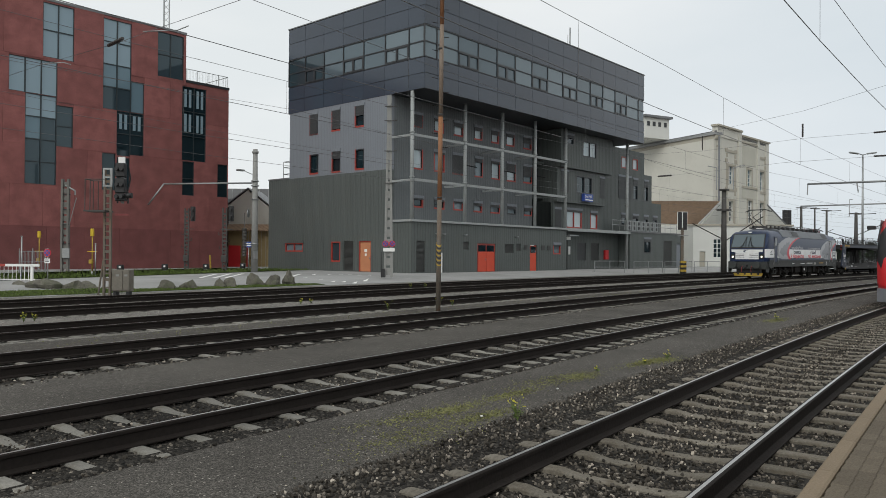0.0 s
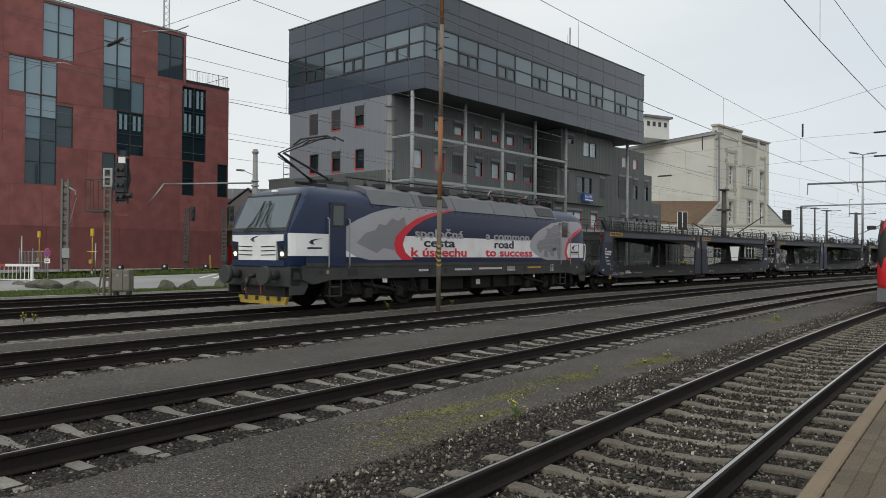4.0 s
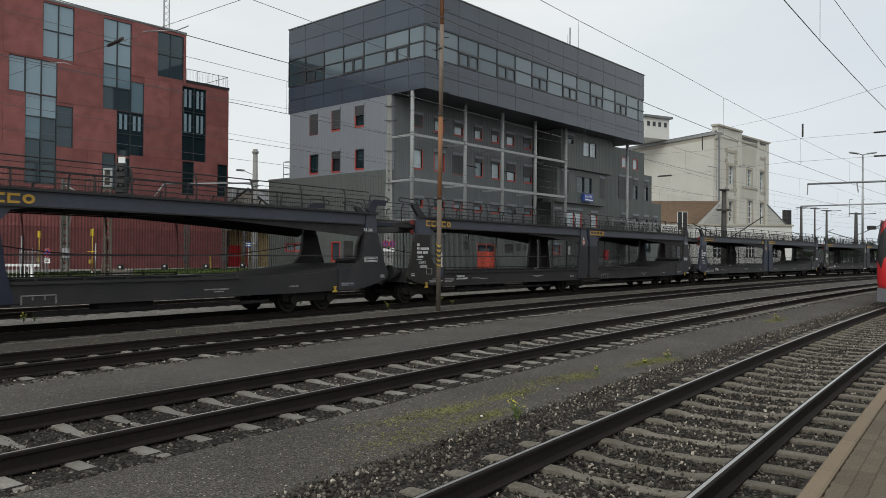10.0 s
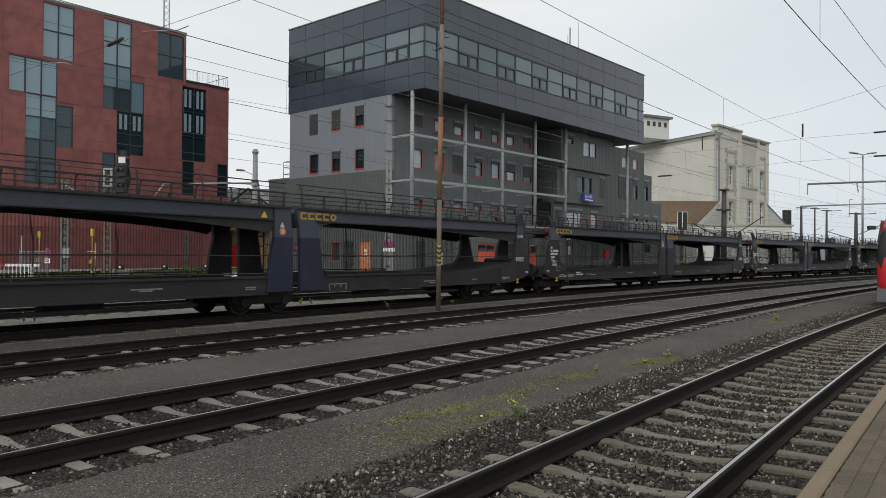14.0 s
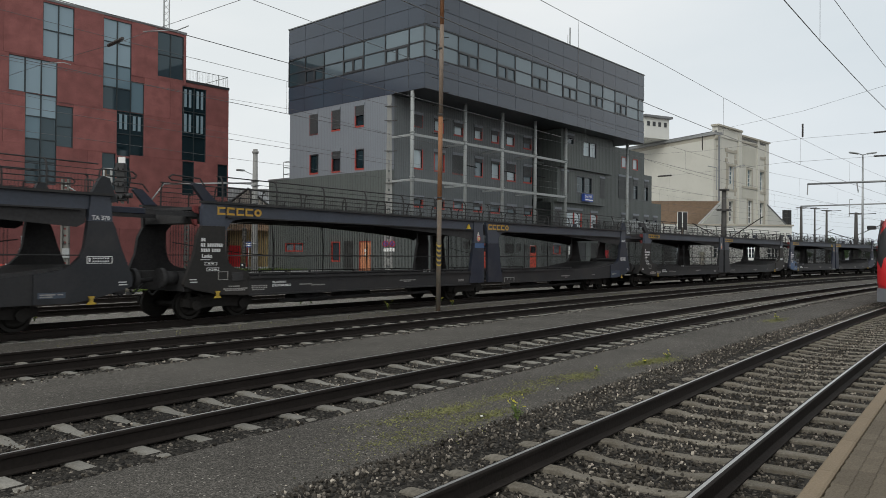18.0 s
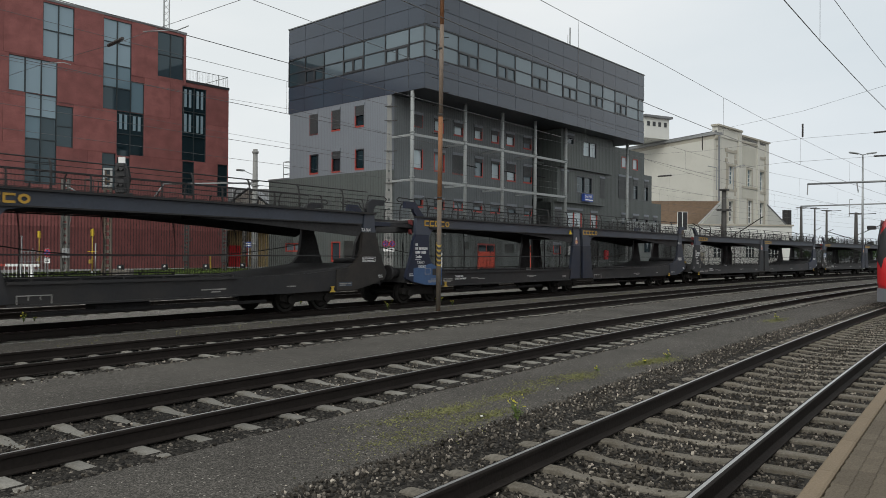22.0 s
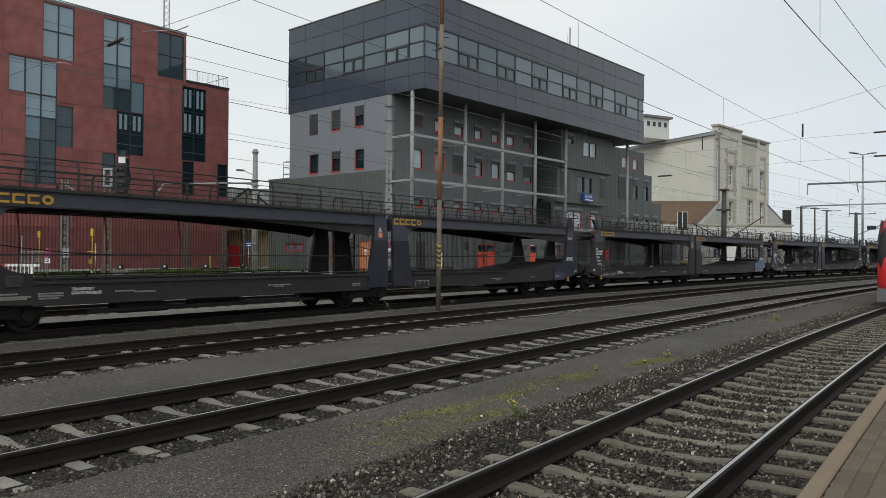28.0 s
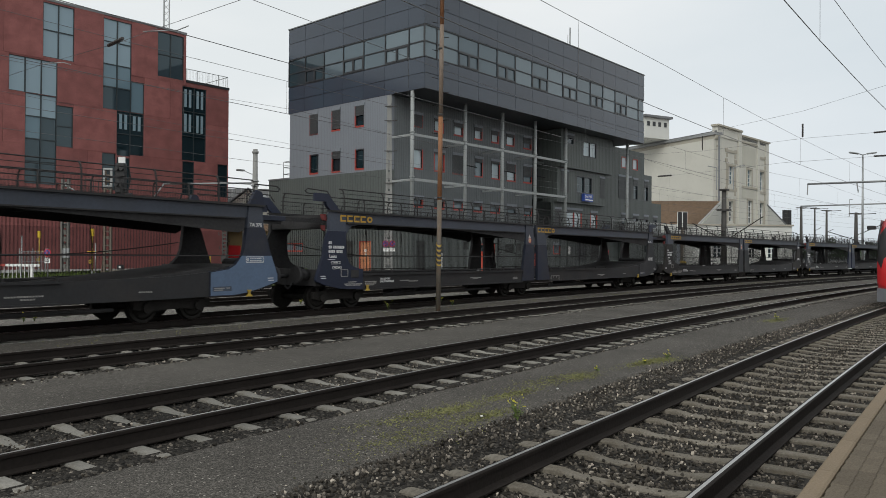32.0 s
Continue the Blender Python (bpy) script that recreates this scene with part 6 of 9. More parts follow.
def logo(w, x, y, z):
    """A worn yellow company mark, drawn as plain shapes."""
    h = 0.2
    for i in range(5):
        a, d = x + i * 0.285, 0.235
        if i < 4:
            t = 0.05
            pts = [(a, z), (a + d, z), (a + d, z + t), (a + t, z + t), (a + t, z + h - t), (a + d, z + h - t), (a + d, z + h), (a, z + h)]
            part("mark_shape", extr_y(B(), pts, y, y + 0.007), M["mark_yellow"], w, "worn yellow company mark" if i == 0 else "")
        else:
            bm = B()
            cx, cz = a + d / 2, z + h / 2
            ro = [bm.verts.new((cx + 0.12 * math.cos(math.pi * q / 8), y, cz + h / 2 * math.sin(math.pi * q / 8))) for q in range(16)]
            ri = [bm.verts.new((cx + 0.06 * math.cos(math.pi * q / 8), y, cz + h / 4.4 * math.sin(math.pi * q / 8))) for q in range(16)]
            for q in range(16):
                bm.faces.new((ro[q], ro[(q + 1) % 16], ri[(q + 1) % 16], ri[q]))
            part("mark_shape", bm, M["mark_yellow"], w)


# where each wagon's company mark stands on the line half way through, and which wagons are of the short build
MARKS = (-98.65, -71.9, -46.28, -19.68, 6.95, 33.92, 60.9, 86.52, 112.25, 139.25, 166.2, 193.28, 218.9, 245.7, 272.6)
SHORT, MEDIUM = (1, 6, 7, 11), (2, 3)
builds = [make_wagon(False, 0.08, 0.17), make_wagon(True, -0.62, -0.19), make_wagon()]
build_of = [1 if k in SHORT else 2 if k in MEDIUM else 0 for k in range(len(MARKS))]
wagons = []
for k, b in enumerate(build_of):
    wagons.append(builds[b][0] if b not in build_of[:k] else copy_thing(builds[b][0], Matrix()))
# fresh or faded paint tells the wagons apart: front plate, joint plates, rear plate, guides
PAINT = (("navy", "blue", "blue", "slate"), ("slate", "navy", "slate", "blue"), ("soot", "slate", "slate", "slate"), ("navy", "navy", "slate", "slate"), ("soot", "slate", "slate", "slate"), ("soot", "blue", "blue", "blue"), ("soot", "slate", "soot", "slate"), ("navy", "blue", "blue", "navy"), ("slate", "slate", "navy", "blue"), ("soot", "blue", "blue", "blue"), ("slate", "slate", "blue", "navy"), ("navy", "blue", "slate", "navy"), ("soot", "slate", "soot", "slate"), ("slate", "navy", "slate", "slate"), ("soot", "slate", "slate", "slate"))
WORDS = {"navy": "navy blue", "slate": "slate grey", "blue": "dark blue", "soot": "sooty brown-black"}
for wg, paints in zip(wagons, PAINT):
    for o in wg.children:
        kind = o.name.split(".")[0]
        if o.data.materials[0] != M["wagon_blue"] or kind not in ("front_end_plate", "joint_plate", "rear_end_plate", "front_bracket", "rear_bracket"):
            continue
        hue = paints[("front_end_plate", "joint_plate", "rear_end_plate").index(kind)] if "plate" in kind else paints[3]
        o.data = o.data.copy()
        o.data.materials[0] = M["wagon_" + hue]
        o["label"] = WORDS[hue] + " painted " + ("plate" if "plate" in kind else "guide bracket")
# later paint over parts of single wagons
REAR = [(22.32, 0.6), (22.32, 1.18), (22.85, 1.25), (23.07, 1.36), (23.27, 1.6), (24.25, 1.6), (24.38, 1.29), (24.46, 1.08), (24.46, 0.9), (23.96, 0.76), (23.5, 0.65), (23.07, 0.6)]
FRONT = [(-0.55, 0.75), (-0.55, 1.19), (0.42, 1.36), (0.6, 1.27), (0.96, 1.19), (0.96, 0.6), (0.08, 0.635)]
JOINT = [(11.18, 1.93), (11.2, 2.1), (11.78, 2.1), (11.78, 1.93)]
NUMBER = [(-0.54, 1.64), (-0.48, 2.02), (0.22, 2.02), (0.23, 1.64)]
LOWREAR = [(22.34, 0.6), (22.34, 0.93), (23.3, 0.93), (23.3, 0.63)]
for k, pts, mat, label in ((7, FRONT, "patch_blue", "fresh blue paint patch"), (10, REAR, "patch_grey", "pale grey-blue paint patch"), (9, LOWREAR, "patch_navy", "dull blue paint patch"), (5, LOWREAR, "patch_navy", "dull blue paint patch"), (13, REAR, "patch_grey", "pale grey-blue paint patch"), (1, JOINT, "patch_blue", "blue paint patch"), (5, JOINT, "patch_blue", "blue paint patch"), (9, NUMBER, "patch_blue", "blue paint patch"), (2, [(0.5, 0.9), (0.5, 1.15), (0.96, 1.15), (0.96, 0.9)], "patch_navy", "dull blue paint patch")):
    sh_ = (0.25, -0.81, 0.0)[build_of[k]] if pts in (REAR, LOWREAR) else (0.08, -0.62, 0.0)[build_of[k]] if pts is JOINT else 0.0
    follow_curve(part("paint_patch", extr_y(B(), [(a + WX + sh_, c) for a, c in pts], -1.4235, -1.4185), M[mat], wagons[k], label))
for k in (0, 3, 5, 7):
    x = (10.68 if k == 3 else 10.78) + WX - (0.62 if k in SHORT else 0.0)
    follow_curve(part("warning_triangle", extr_y(B(), [(x, 2.62), (x + 0.2, 2.62), (x + 0.1, 2.79)], -1.43, -1.38), M["yellow"], wagons[k], "yellow warning triangle"))
# ---- electric locomotive ----
loco = thing("electric_locomotive", Matrix(), "blue, white and grey electric locomotive with a red arc, headlamps lit", "locomotive")
# top line of the shell towards an end: distance from the middle, height, half width
END = [(0.0, 3.72, 1.5), (3.0, 3.72, 1.5), (5.6, 3.72, 1.5), (6.6, 3.73, 1.5), (7.2, 3.73, 1.495), (7.7, 3.68, 1.49), (8.05, 3.58, 1.485), (8.28, 3.46, 1.475), (8.45, 3.3, 1.46), (8.58, 3.06, 1.44), (8.75, 2.72, 1.40), (8.88, 2.42, 1.33), (8.96, 2.24, 1.24), (8.97, 2.05, 1.18)]
NS = 0.25  # the leading end is that much shorter
ST = [(-x + (NS if x > 7.0 else 0.0), z, w_) for x, z, w_ in END[:0:-1]] + END
RING = [(-0.985, 1.30), (-1.0, 1.36), (-1.0, 2.3), (-1.0, 3.0), (-0.985, 3.18), (-0.93, 3.38), (-0.82, 3.55), (-0.62, 3.66), (-0.3, 3.715), (0.0, 3.73)]
RING = RING + [(-a, b) for a, b in RING[-2::-1]]
bm = B()
rows = []
for x, zt, hw in ST:
    rows.append([bm.verts.new((x - (0.16 * max(0, (abs(x) - 8.5) / 0.5) * (1 if x > 0 else -1)) * (1 if b < 1.4 else 0), a * hw, min(b, zt - 0.03 * a * a))) for a, b in RING])
for r, s in zip(rows, rows[1:]):
    for i in range(len(RING) - 1):
        fc = bm.faces.new((r[i], s[i], s[i + 1], r[i + 1]))
        fc.smooth = True
    bm.faces.new((r[0], r[-1], s[-1], s[0]))
bm.faces.new(rows[0])
bm.faces.new(rows[-1][::-1])
bmesh.ops.recalc_face_normals(bm, faces=bm.faces[:])
body = part("body", bm, M["loco_blue"], loco, "dark blue body shell")
mod = body.modifiers.new("edges", "BEVEL")
mod.width, mod.segments, mod.limit_method, mod.angle_limit = 0.05, 2, "ANGLE", radians(35)


def side_plate(name, pts, mat, lift=0.006, label="", parent=None):
    return part(name, extr_y(B(), pts, -1.5 - lift, -1.5 + 0.01), M[mat], parent or loco, label)


def nose_plate(name, pts, mat, lift=0.006, label="", parent=None):
    """A painted field on the side that follows the shell where it narrows towards the ends."""
    def wid(x):
        x = abs(x - NS) if x < -7.0 + NS else abs(x)
        for (a, _, p), (b, _, q) in zip(END, END[1:]):
            if a <= x <= b and b > a:
                return p + (q - p) * (x - a) / (b - a)
        return END[-1][2]
    xs = sorted({p[0] for p in pts} | {x for x, _, _ in ST})
    lo, hi = min(p[0] for p in pts), max(p[0] for p in pts)
    xs = [x for x in xs if lo <= x <= hi]

    def cut(x):
        zs = []
        for (a, za), (b, zb) in zip(pts, pts[1:] + pts[:1]):
            if a != b and min(a, b) - 1e-9 <= x <= max(a, b) + 1e-9:
                zs.append(za + (zb - za) * (x - a) / (b - a))
            elif a == b and abs(a - x) < 1e-9:
                zs += [za, zb]
        return min(zs), max(zs)
    m = B()
    cols = []
    for x in xs:
        z0, z1 = cut(x)
        y = -wid(x) - lift
        cols.append([m.verts.new(q) for q in ((x, y, z0), (x, y, z1), (x, y + 0.012, z1), (x, y + 0.012, z0))])
    for a, b in zip(cols, cols[1:]):
        for i in range(4):
            m.faces.new((a[i], b[i], b[(i + 1) % 4], a[(i + 1) % 4]))
    m.faces.new(cols[0])
    m.faces.new(cols[-1][::-1])
    bmesh.ops.recalc_face_normals(m, faces=m.faces[:])
    return part(name, m, M[mat], parent or loco, label)


# livery on the side, each field 2 mm over the last
side_plate("white_band", [(-7.2, 1.57), (7.0, 1.57), (7.0, 2.27), (-7.2, 2.27)], "loco_white", 0.004, "white band")
side_plate("grey_field", [(-7.0, 2.2), (-6.7, 2.45), (-6.2, 2.7), (-5.5, 2.95), (-4.8, 3.12), (-4.2, 3.2), (-1.6, 3.215), (-2.6, 3.0), (-3.6, 2.65), (-4.1, 2.35), (-4.2, 2.0), (-4.1, 1.72), (-3.9, 1.48), (-5.6, 1.48), (-6.2, 1.58), (-6.7, 1.8)], "loco_grey", 0.006, "light grey map field")
side_plate("map_shape", [(-6.2, 2.0), (-5.8, 2.32), (-5.35, 2.42), (-5.2, 2.62), (-4.9, 2.58), (-4.6, 2.82), (-4.3, 2.75), (-4.0, 2.9), (-3.9, 2.62), (-4.2, 2.4), (-4.25, 2.0), (-4.5, 1.8), (-5.0, 1.86), (-5.3, 1.7), (-5.6, 1.8)], "loco_grey2", 0.009)
side_plate("red_arc", [(-1.31, 3.225), (-1.68, 3.225), (-2.6, 3.08), (-3.4, 2.85), (-4.0, 2.55), (-4.4, 2.25), (-4.49, 1.97), (-4.4, 1.72), (-4.1, 1.48), (-3.5, 1.48), (-3.92, 1.72), (-4.06, 1.97), (-3.95, 2.25), (-3.57, 2.55), (-2.97, 2.83), (-2.2, 3.06)], "loco_red", 0.010, "red arc")
nose_plate("grey_field", [(3.87, 2.05), (3.9, 2.18), (3.98, 2.3), (4.25, 2.51), (4.66, 2.72), (5.64, 3.04), (6.3, 3.12), (7.2, 3.18), (8.0, 3.2), (8.3, 3.12), (8.5, 2.98), (8.5, 1.46), (5.3, 1.46), (4.75, 1.56), (4.35, 1.7), (4.05, 1.84), (3.92, 1.94)], "loco_grey", 0.006, "light grey map field")
# map of countries, parted by pale borders
mrng = random.Random(17)
MAP_TOP = [(4.4, 2.1), (4.75, 2.5), (5.1, 2.72), (5.6, 2.9), (6.45, 3.02)]
MAP_LOW = [(4.4, 2.0), (4.7, 1.7), (5.2, 1.62), (5.7, 1.54), (6.45, 1.5)]
edge = lambda row, x: next(p + (q - p) * (x - a) / (b - a) for (a, p), (b, q) in zip(row, row[1:]) if a <= x <= b)
knots = {}
for i in range(8):
    for j in range(6):
        x = 4.42 + 2.02 * i / 7
        lo_, hi_ = edge(MAP_LOW, x), edge(MAP_TOP, x)
        knots[i, j] = Vector((x + (mrng.uniform(-0.1, 0.1) if 0 < i < 7 else 0.0), 0, lo_ + (hi_ - lo_) * j / 5 + (mrng.uniform(-0.07, 0.07) if i else 0.0)))
for i in range(7):
    for j in range(5):
        ring = [knots[i, j], (knots[i, j] + knots[i + 1, j]) / 2 + Vector((0, 0, 0.04 * math.sin(i * 5 + j * 3))), knots[i + 1, j], knots[i + 1, j + 1], (knots[i, j + 1] + knots[i + 1, j + 1]) / 2 + Vector((0, 0, 0.04 * math.sin(i * 5 + (j + 1) * 3))), knots[i, j + 1]]
        mid = sum(ring, Vector()) / 6
        if (i, j) in ((0, 4), (1, 0), (2, 4), (3, 0), (1, 4), (5, 0)):
            continue
        side_plate("country_shape", [((mid + (p - mid) * 0.94).x, (mid + (p - mid) * 0.94).z) for p in ring], "loco_grey2", 0.009)
side_plate("home_country_shape", [(5.72, 1.88), (5.76, 1.95), (5.86, 1.98), (5.95, 1.97), (6.06, 2.01), (6.05, 1.93), (5.96, 1.9), (5.84, 1.86)], "loco_ink", 0.012, "small dark blue country shape")
nose_plate("red_arc", [(8.52, 2.965), (8.05, 2.83), (7.62, 2.67), (7.36, 2.5), (7.11, 2.33), (6.95, 2.16), (6.86, 1.98), (6.83, 1.76), (6.88, 1.62), (7.0, 1.5), (7.27, 1.41), (7.42, 1.41), (7.62, 2.3), (8.05, 2.6), (8.5, 2.85)], "loco_red", 0.018, "red arc")
nose_plate("blue_cab_field", [(7.2, 2.22), (7.27, 2.28), (7.5, 2.43), (7.75, 2.55), (8.1, 2.71), (8.54, 2.87), (8.72, 2.7), (8.86, 2.4), (8.93, 2.22)], "loco_blue", 0.024)
wp = nose_plate("white_plate", [(7.0, 1.86), (7.01, 1.75), (7.08, 1.62), (7.14, 1.56), (8.86, 1.56), (8.94, 1.9), (8.95, 2.215), (7.19, 2.215), (7.06, 2.05)], "loco_white", 0.024, "white panel with the owner's mark")
nose_plate("blue_cab_skirt", [(7.15, 1.555), (7.34, 1.42), (8.8, 1.42), (8.86, 1.555)], "loco_blue", 0.024)


def swoosh(parent, x, z, k, y, axis="x"):
    pts = [(0.0, 0.02), (0.12, 0.1), (0.34, 0.155), (0.72, 0.19), (0.42, 0.125), (0.26, 0.07), (0.22, 0.0), (0.32, -0.09), (0.12, -0.05)]
    if axis == "x":
        part("owner_mark", extr_y(B(), [(x + a * k, z + b * k) for a, b in pts], y - 0.004, y), M["loco_blue"], parent)
    else:
        part("owner_mark", extr_x(B(), [(x - a * k, z + b * k) for a, b in pts], y - 0.004, y), M["loco_blue"], parent)


swoosh(wp, 7.42, 1.98, 0.85, -1.522)
for z, h in ((1.855, 0.012), (1.77, 0.06), (1.715, 0.018)):
    n = 1 if h != 0.06 else 9
    for q in range(n):
        part("owner_bar", slab(B(), 7.38 + q * 0.076, -1.527, z, (8.06 if n == 1 else 7.435 + q * 0.076), -1.518, z + h), M["frame_dark"], wp)
for z0, z1 in ((1.57, 2.2),):
    part("panel_seam", slab(B(), 8.1, -1.522, z0, 8.115, -1.485, z1), M["frame_dark"], wp)
side_plate("blue_sill_band", [(-8.2, 1.405), (8.3, 1.405), (8.3, 1.565), (-8.2, 1.565)], "loco_blue", 0.003)
side_plate("grey_sill_band", [(-8.2, 1.29), (8.3, 1.29), (8.3, 1.4), (-8.2, 1.4)], "loco_frame", 0.004)
# front cab side: white below, blue above
wp2 = nose_plate("white_plate", [(-8.68, 2.24), (-8.67, 1.6), (-6.75, 1.6), (-6.95, 1.95), (-7.0, 2.24)], "loco_white", 0.012, "white panel with the owner's mark")
swoosh(wp2, -8.1, 1.98, 0.7, -1.5)
part("owner_bar", slab(B(), -8.15, -1.5, 1.8, -7.5, -1.495, 1.85), M["frame_dark"], wp2)
for x, c, z0, zw in ((-7.28, -6.66, 1.3, 2.5), (6.49, 7.13, 1.5, 2.5)):
    dr = side_plate("cab_door", [(x, z0), (c, z0), (c, 3.17), (x, 3.17)], "loco_grey" if x > 0 else "loco_blue", 0.012, "cab door")
    for q in ((x - 0.015, z0, x, 3.18), (c, z0, c + 0.015, 3.18), (x, 3.17, c, 3.185)):
        part("door_seal", slab(B(), q[0], -1.514, q[1], q[2], -1.495, q[3]), M["frame_dark"], dr)
    part("window_surround", soften(slab(B(), x + 0.07, -1.522, zw - 0.04, c - 0.07, -1.51, 3.12), 0.02), M["black"], dr)
    part("door_window", soften(slab(B(), x + 0.1, -1.528, zw, c - 0.1, -1.515, 3.08), 0.02), M["glass_door"], dr)
    for xx in (x - 0.1, c + 0.12):
        part("hand_rail", pipe(B(), [(xx, -1.5, 2.72), (xx, -1.57, 2.68), (xx, -1.57, 1.3), (xx, -1.5, 1.25)], 0.02, 6), M["galv"], loco)
for s in (-1, 1):
    part("mirror_camera", soften(slab(B(), 6.28, -1.58, 3.0, 6.42, -1.49, 3.1), 0.02), M["galv"], loco)
part("end_hand_rail", pipe(B(), [(8.9, -1.36, 2.2), (8.94, -1.42, 2.15), (8.9, -1.44, 1.75), (8.82, -1.46, 1.5), (8.74, -1.46, 1.44)], 0.02, 6), M["white_paint"], loco)
# slogans
EU = Euler((radians(90), 0, 0))
for words, x, x1, z, mat in (("spoločná", -3.47, -0.74, 2.24, "loco_grey"), ("cesta", -3.0, -1.23, 1.93, "loco_ink"), ("k úspechu", -3.67, -0.53, 1.6, "loco_red"), ("a common", 0.68, 3.81, 2.24, "loco_grey"), ("road", 1.24, 2.63, 1.93, "loco_ink"), ("to success", 0.68, 4.07, 1.61, "loco_red")):
    ob = text("slogan", words, 0.44, M[mat], loco, Matrix(), "", 1.0, 0.01)
    wide = max(v.co.x for v in ob.data.vertices)
    ob.matrix_local = Matrix.LocRotScale((x, -1.512, z), EU, Vector(((x1 - x) / wide, 0.95, 1)))
# both ends: white nose panel with black stripes, windscreen, lamps
for e in (-1, 1):
    before = set(loco.children_recursive)
    wall = lambda pts, a, c: extr_x(B(), pts, min(e * a, e * c), max(e * a, e * c))
    fr = part("front_panel", wall([(-0.86, 1.47), (0.86, 1.47), (0.86, 2.0), (1.16, 2.02), (1.16, 2.2), (-1.16, 2.2), (-1.16, 2.02), (-0.86, 2.0)], 8.9, 9.0), M["loco_white"], loco, "white front panel with black stripes")
    for s in (-1, 1):
        for z in (1.62, 1.74, 1.86):
            part("black_stripe", extr_x(B(), [(s * 0.2, z - 0.02), (s * 0.84, z + 0.0), (s * 0.84, z + 0.025), (s * 0.2, z + 0.008)], min(e * 8.99, e * 9.012), max(e * 8.99, e * 9.012)), M["black"], fr)
    if e < 0:
        swoosh(fr, 0.3, 2.05, 0.7, -9.0, "y")
    part("blue_apron", wall([(-1.2, 1.3), (1.2, 1.3), (1.2, 1.46), (-1.2, 1.46)], 8.85, 8.985), M["loco_blue"], loco)
    for nm, y0, y1, z0, z1, off, mt in (("windscreen_frame", 1.26, 1.2, 2.3, 3.4, 0.012, "black"), ("windscreen", 1.18, 1.12, 2.4, 3.34, 0.026, "glass_screen")):
        xa = lambda z: 8.97 - (z - 2.24) * 0.50
        m = B()
        v = [m.verts.new(q) for q in ((e * (xa(z0) + off), -y0, z0), (e * (xa(z0) + off), y0, z0), (e * (xa(z1) + off + 0.03), y1, z1), (e * (xa(z1) + off + 0.03), -y1, z1))]
        m.faces.new(v)
        bmesh.ops.recalc_face_normals(m, faces=m.faces[:])
        g_ = bmesh.ops.extrude_face_region(m, geom=m.faces[:])
        bmesh.ops.translate(m, verts=[q for q in g_["geom"] if isinstance(q, bmesh.types.BMVert)], vec=(-e * 0.06, 0, -0.02))
        bmesh.ops.recalc_face_normals(m, faces=m.faces[:])
        part(nm, m, M[mt], loco, "sky-reflecting windscreen" if nm == "windscreen" else "")
    for s in (-1, 1):
        for dz in (0.0, 0.07):
            part("wiper", pipe(B(), [(e * 9.02, s * (0.62 - dz), 2.26), (e * 8.92, s * (0.35 - dz), 2.55), (e * 8.62, s * (0.08 + dz), 3.2)], 0.014, 5), M["black"], loco)
        part("wiper_blade", pipe(B(), [(e * 8.98, s * 0.1, 2.42), (e * 8.62, s * 0.16, 3.14)], 0.02, 5), M["black"], loco)
        hl = part("headlamp_housing", soften(slab(B(), min(e * 8.7, e * 8.95), s * 1.07 - 0.17, 1.5, max(e * 8.7, e * 8.95), s * 1.07 + 0.17, 1.98), 0.03), M["black"], loco)
        part("headlamp", rod(B(), (e * 8.95, s * 1.07, 1.65), (e * 8.965, s * 1.07, 1.65), 0.065, 14), M["lamp_on"] if e < 0 else M["glass_dark"], hl, "lit headlamp" if e < 0 else "")
        part("marker_lamp", rod(B(), (e * 8.95, s * 1.07, 1.84), (e * 8.965, s * 1.07, 1.84), 0.07, 14), M["glass_dark"], hl)
        q = e * 8.9
        n = 0.46 if e < 0 else 0.95
        part("buffer", rod(rod(B(), (q, s * 0.87, 1.05), (q + e * n, s * 0.87, 1.05), 0.13, 12), (q + e * n, s * 0.87, 1.05), (q + e * (n + 0.13), s * 0.87, 1.05), 0.26, 16), M["loco_frame"], loco)
    part("roof_lamp", soften(slab(B(), min(e * 8.3, e * 8.42), -0.1, 3.46, max(e * 8.3, e * 8.42), 0.1, 3.54), 0.02), M["loco_white"], loco)
    hs_ = part("headstock", soften(slab(B(), min(e * 8.55, e * 8.95), -1.42, 0.72, max(e * 8.55, e * 8.95), 1.42, 1.3), 0.03), M["loco_frame"], loco)
    for s in (-1, 1):
        part("step_plate", extr_y(B(), [(e * 8.3, 1.3), (e * 8.95, 1.3), (e * 8.95, 0.5), (e * 8.45, 0.5), (e * 8.3, 0.72)], s * 1.40 - 0.02, s * 1.40 + 0.02), M["loco_frame"], loco)
        part("step_hole", slab(B(), min(e * 8.5, e * 8.85), s * 1.41 - 0.025, 0.92, max(e * 8.5, e * 8.85), s * 1.41 + 0.025, 1.12), M["black"], loco)
    pl = part("plough", wall([(-1.1, 0.42), (1.1, 0.42), (1.0, 0.2), (-1.0, 0.2)], 8.7, 8.8), M["yellow_worn"] if e < 0 else M["loco_frame"], loco, "worn yellow rail guard" if e < 0 else "")
    for y_ in (-0.75, -0.25, 0.25, 0.75):
        part("guard_notch", slab(B(), min(e * 8.79, e * 8.81), y_ - 0.09, 0.3, max(e * 8.79, e * 8.81), y_ + 0.05, 0.425), M["black"], pl)
    part("guard_bracket", slab(B(), min(e * 8.45, e * 8.7), -0.9, 0.35, max(e * 8.45, e * 8.7), 0.9, 0.75), M["black"], loco)
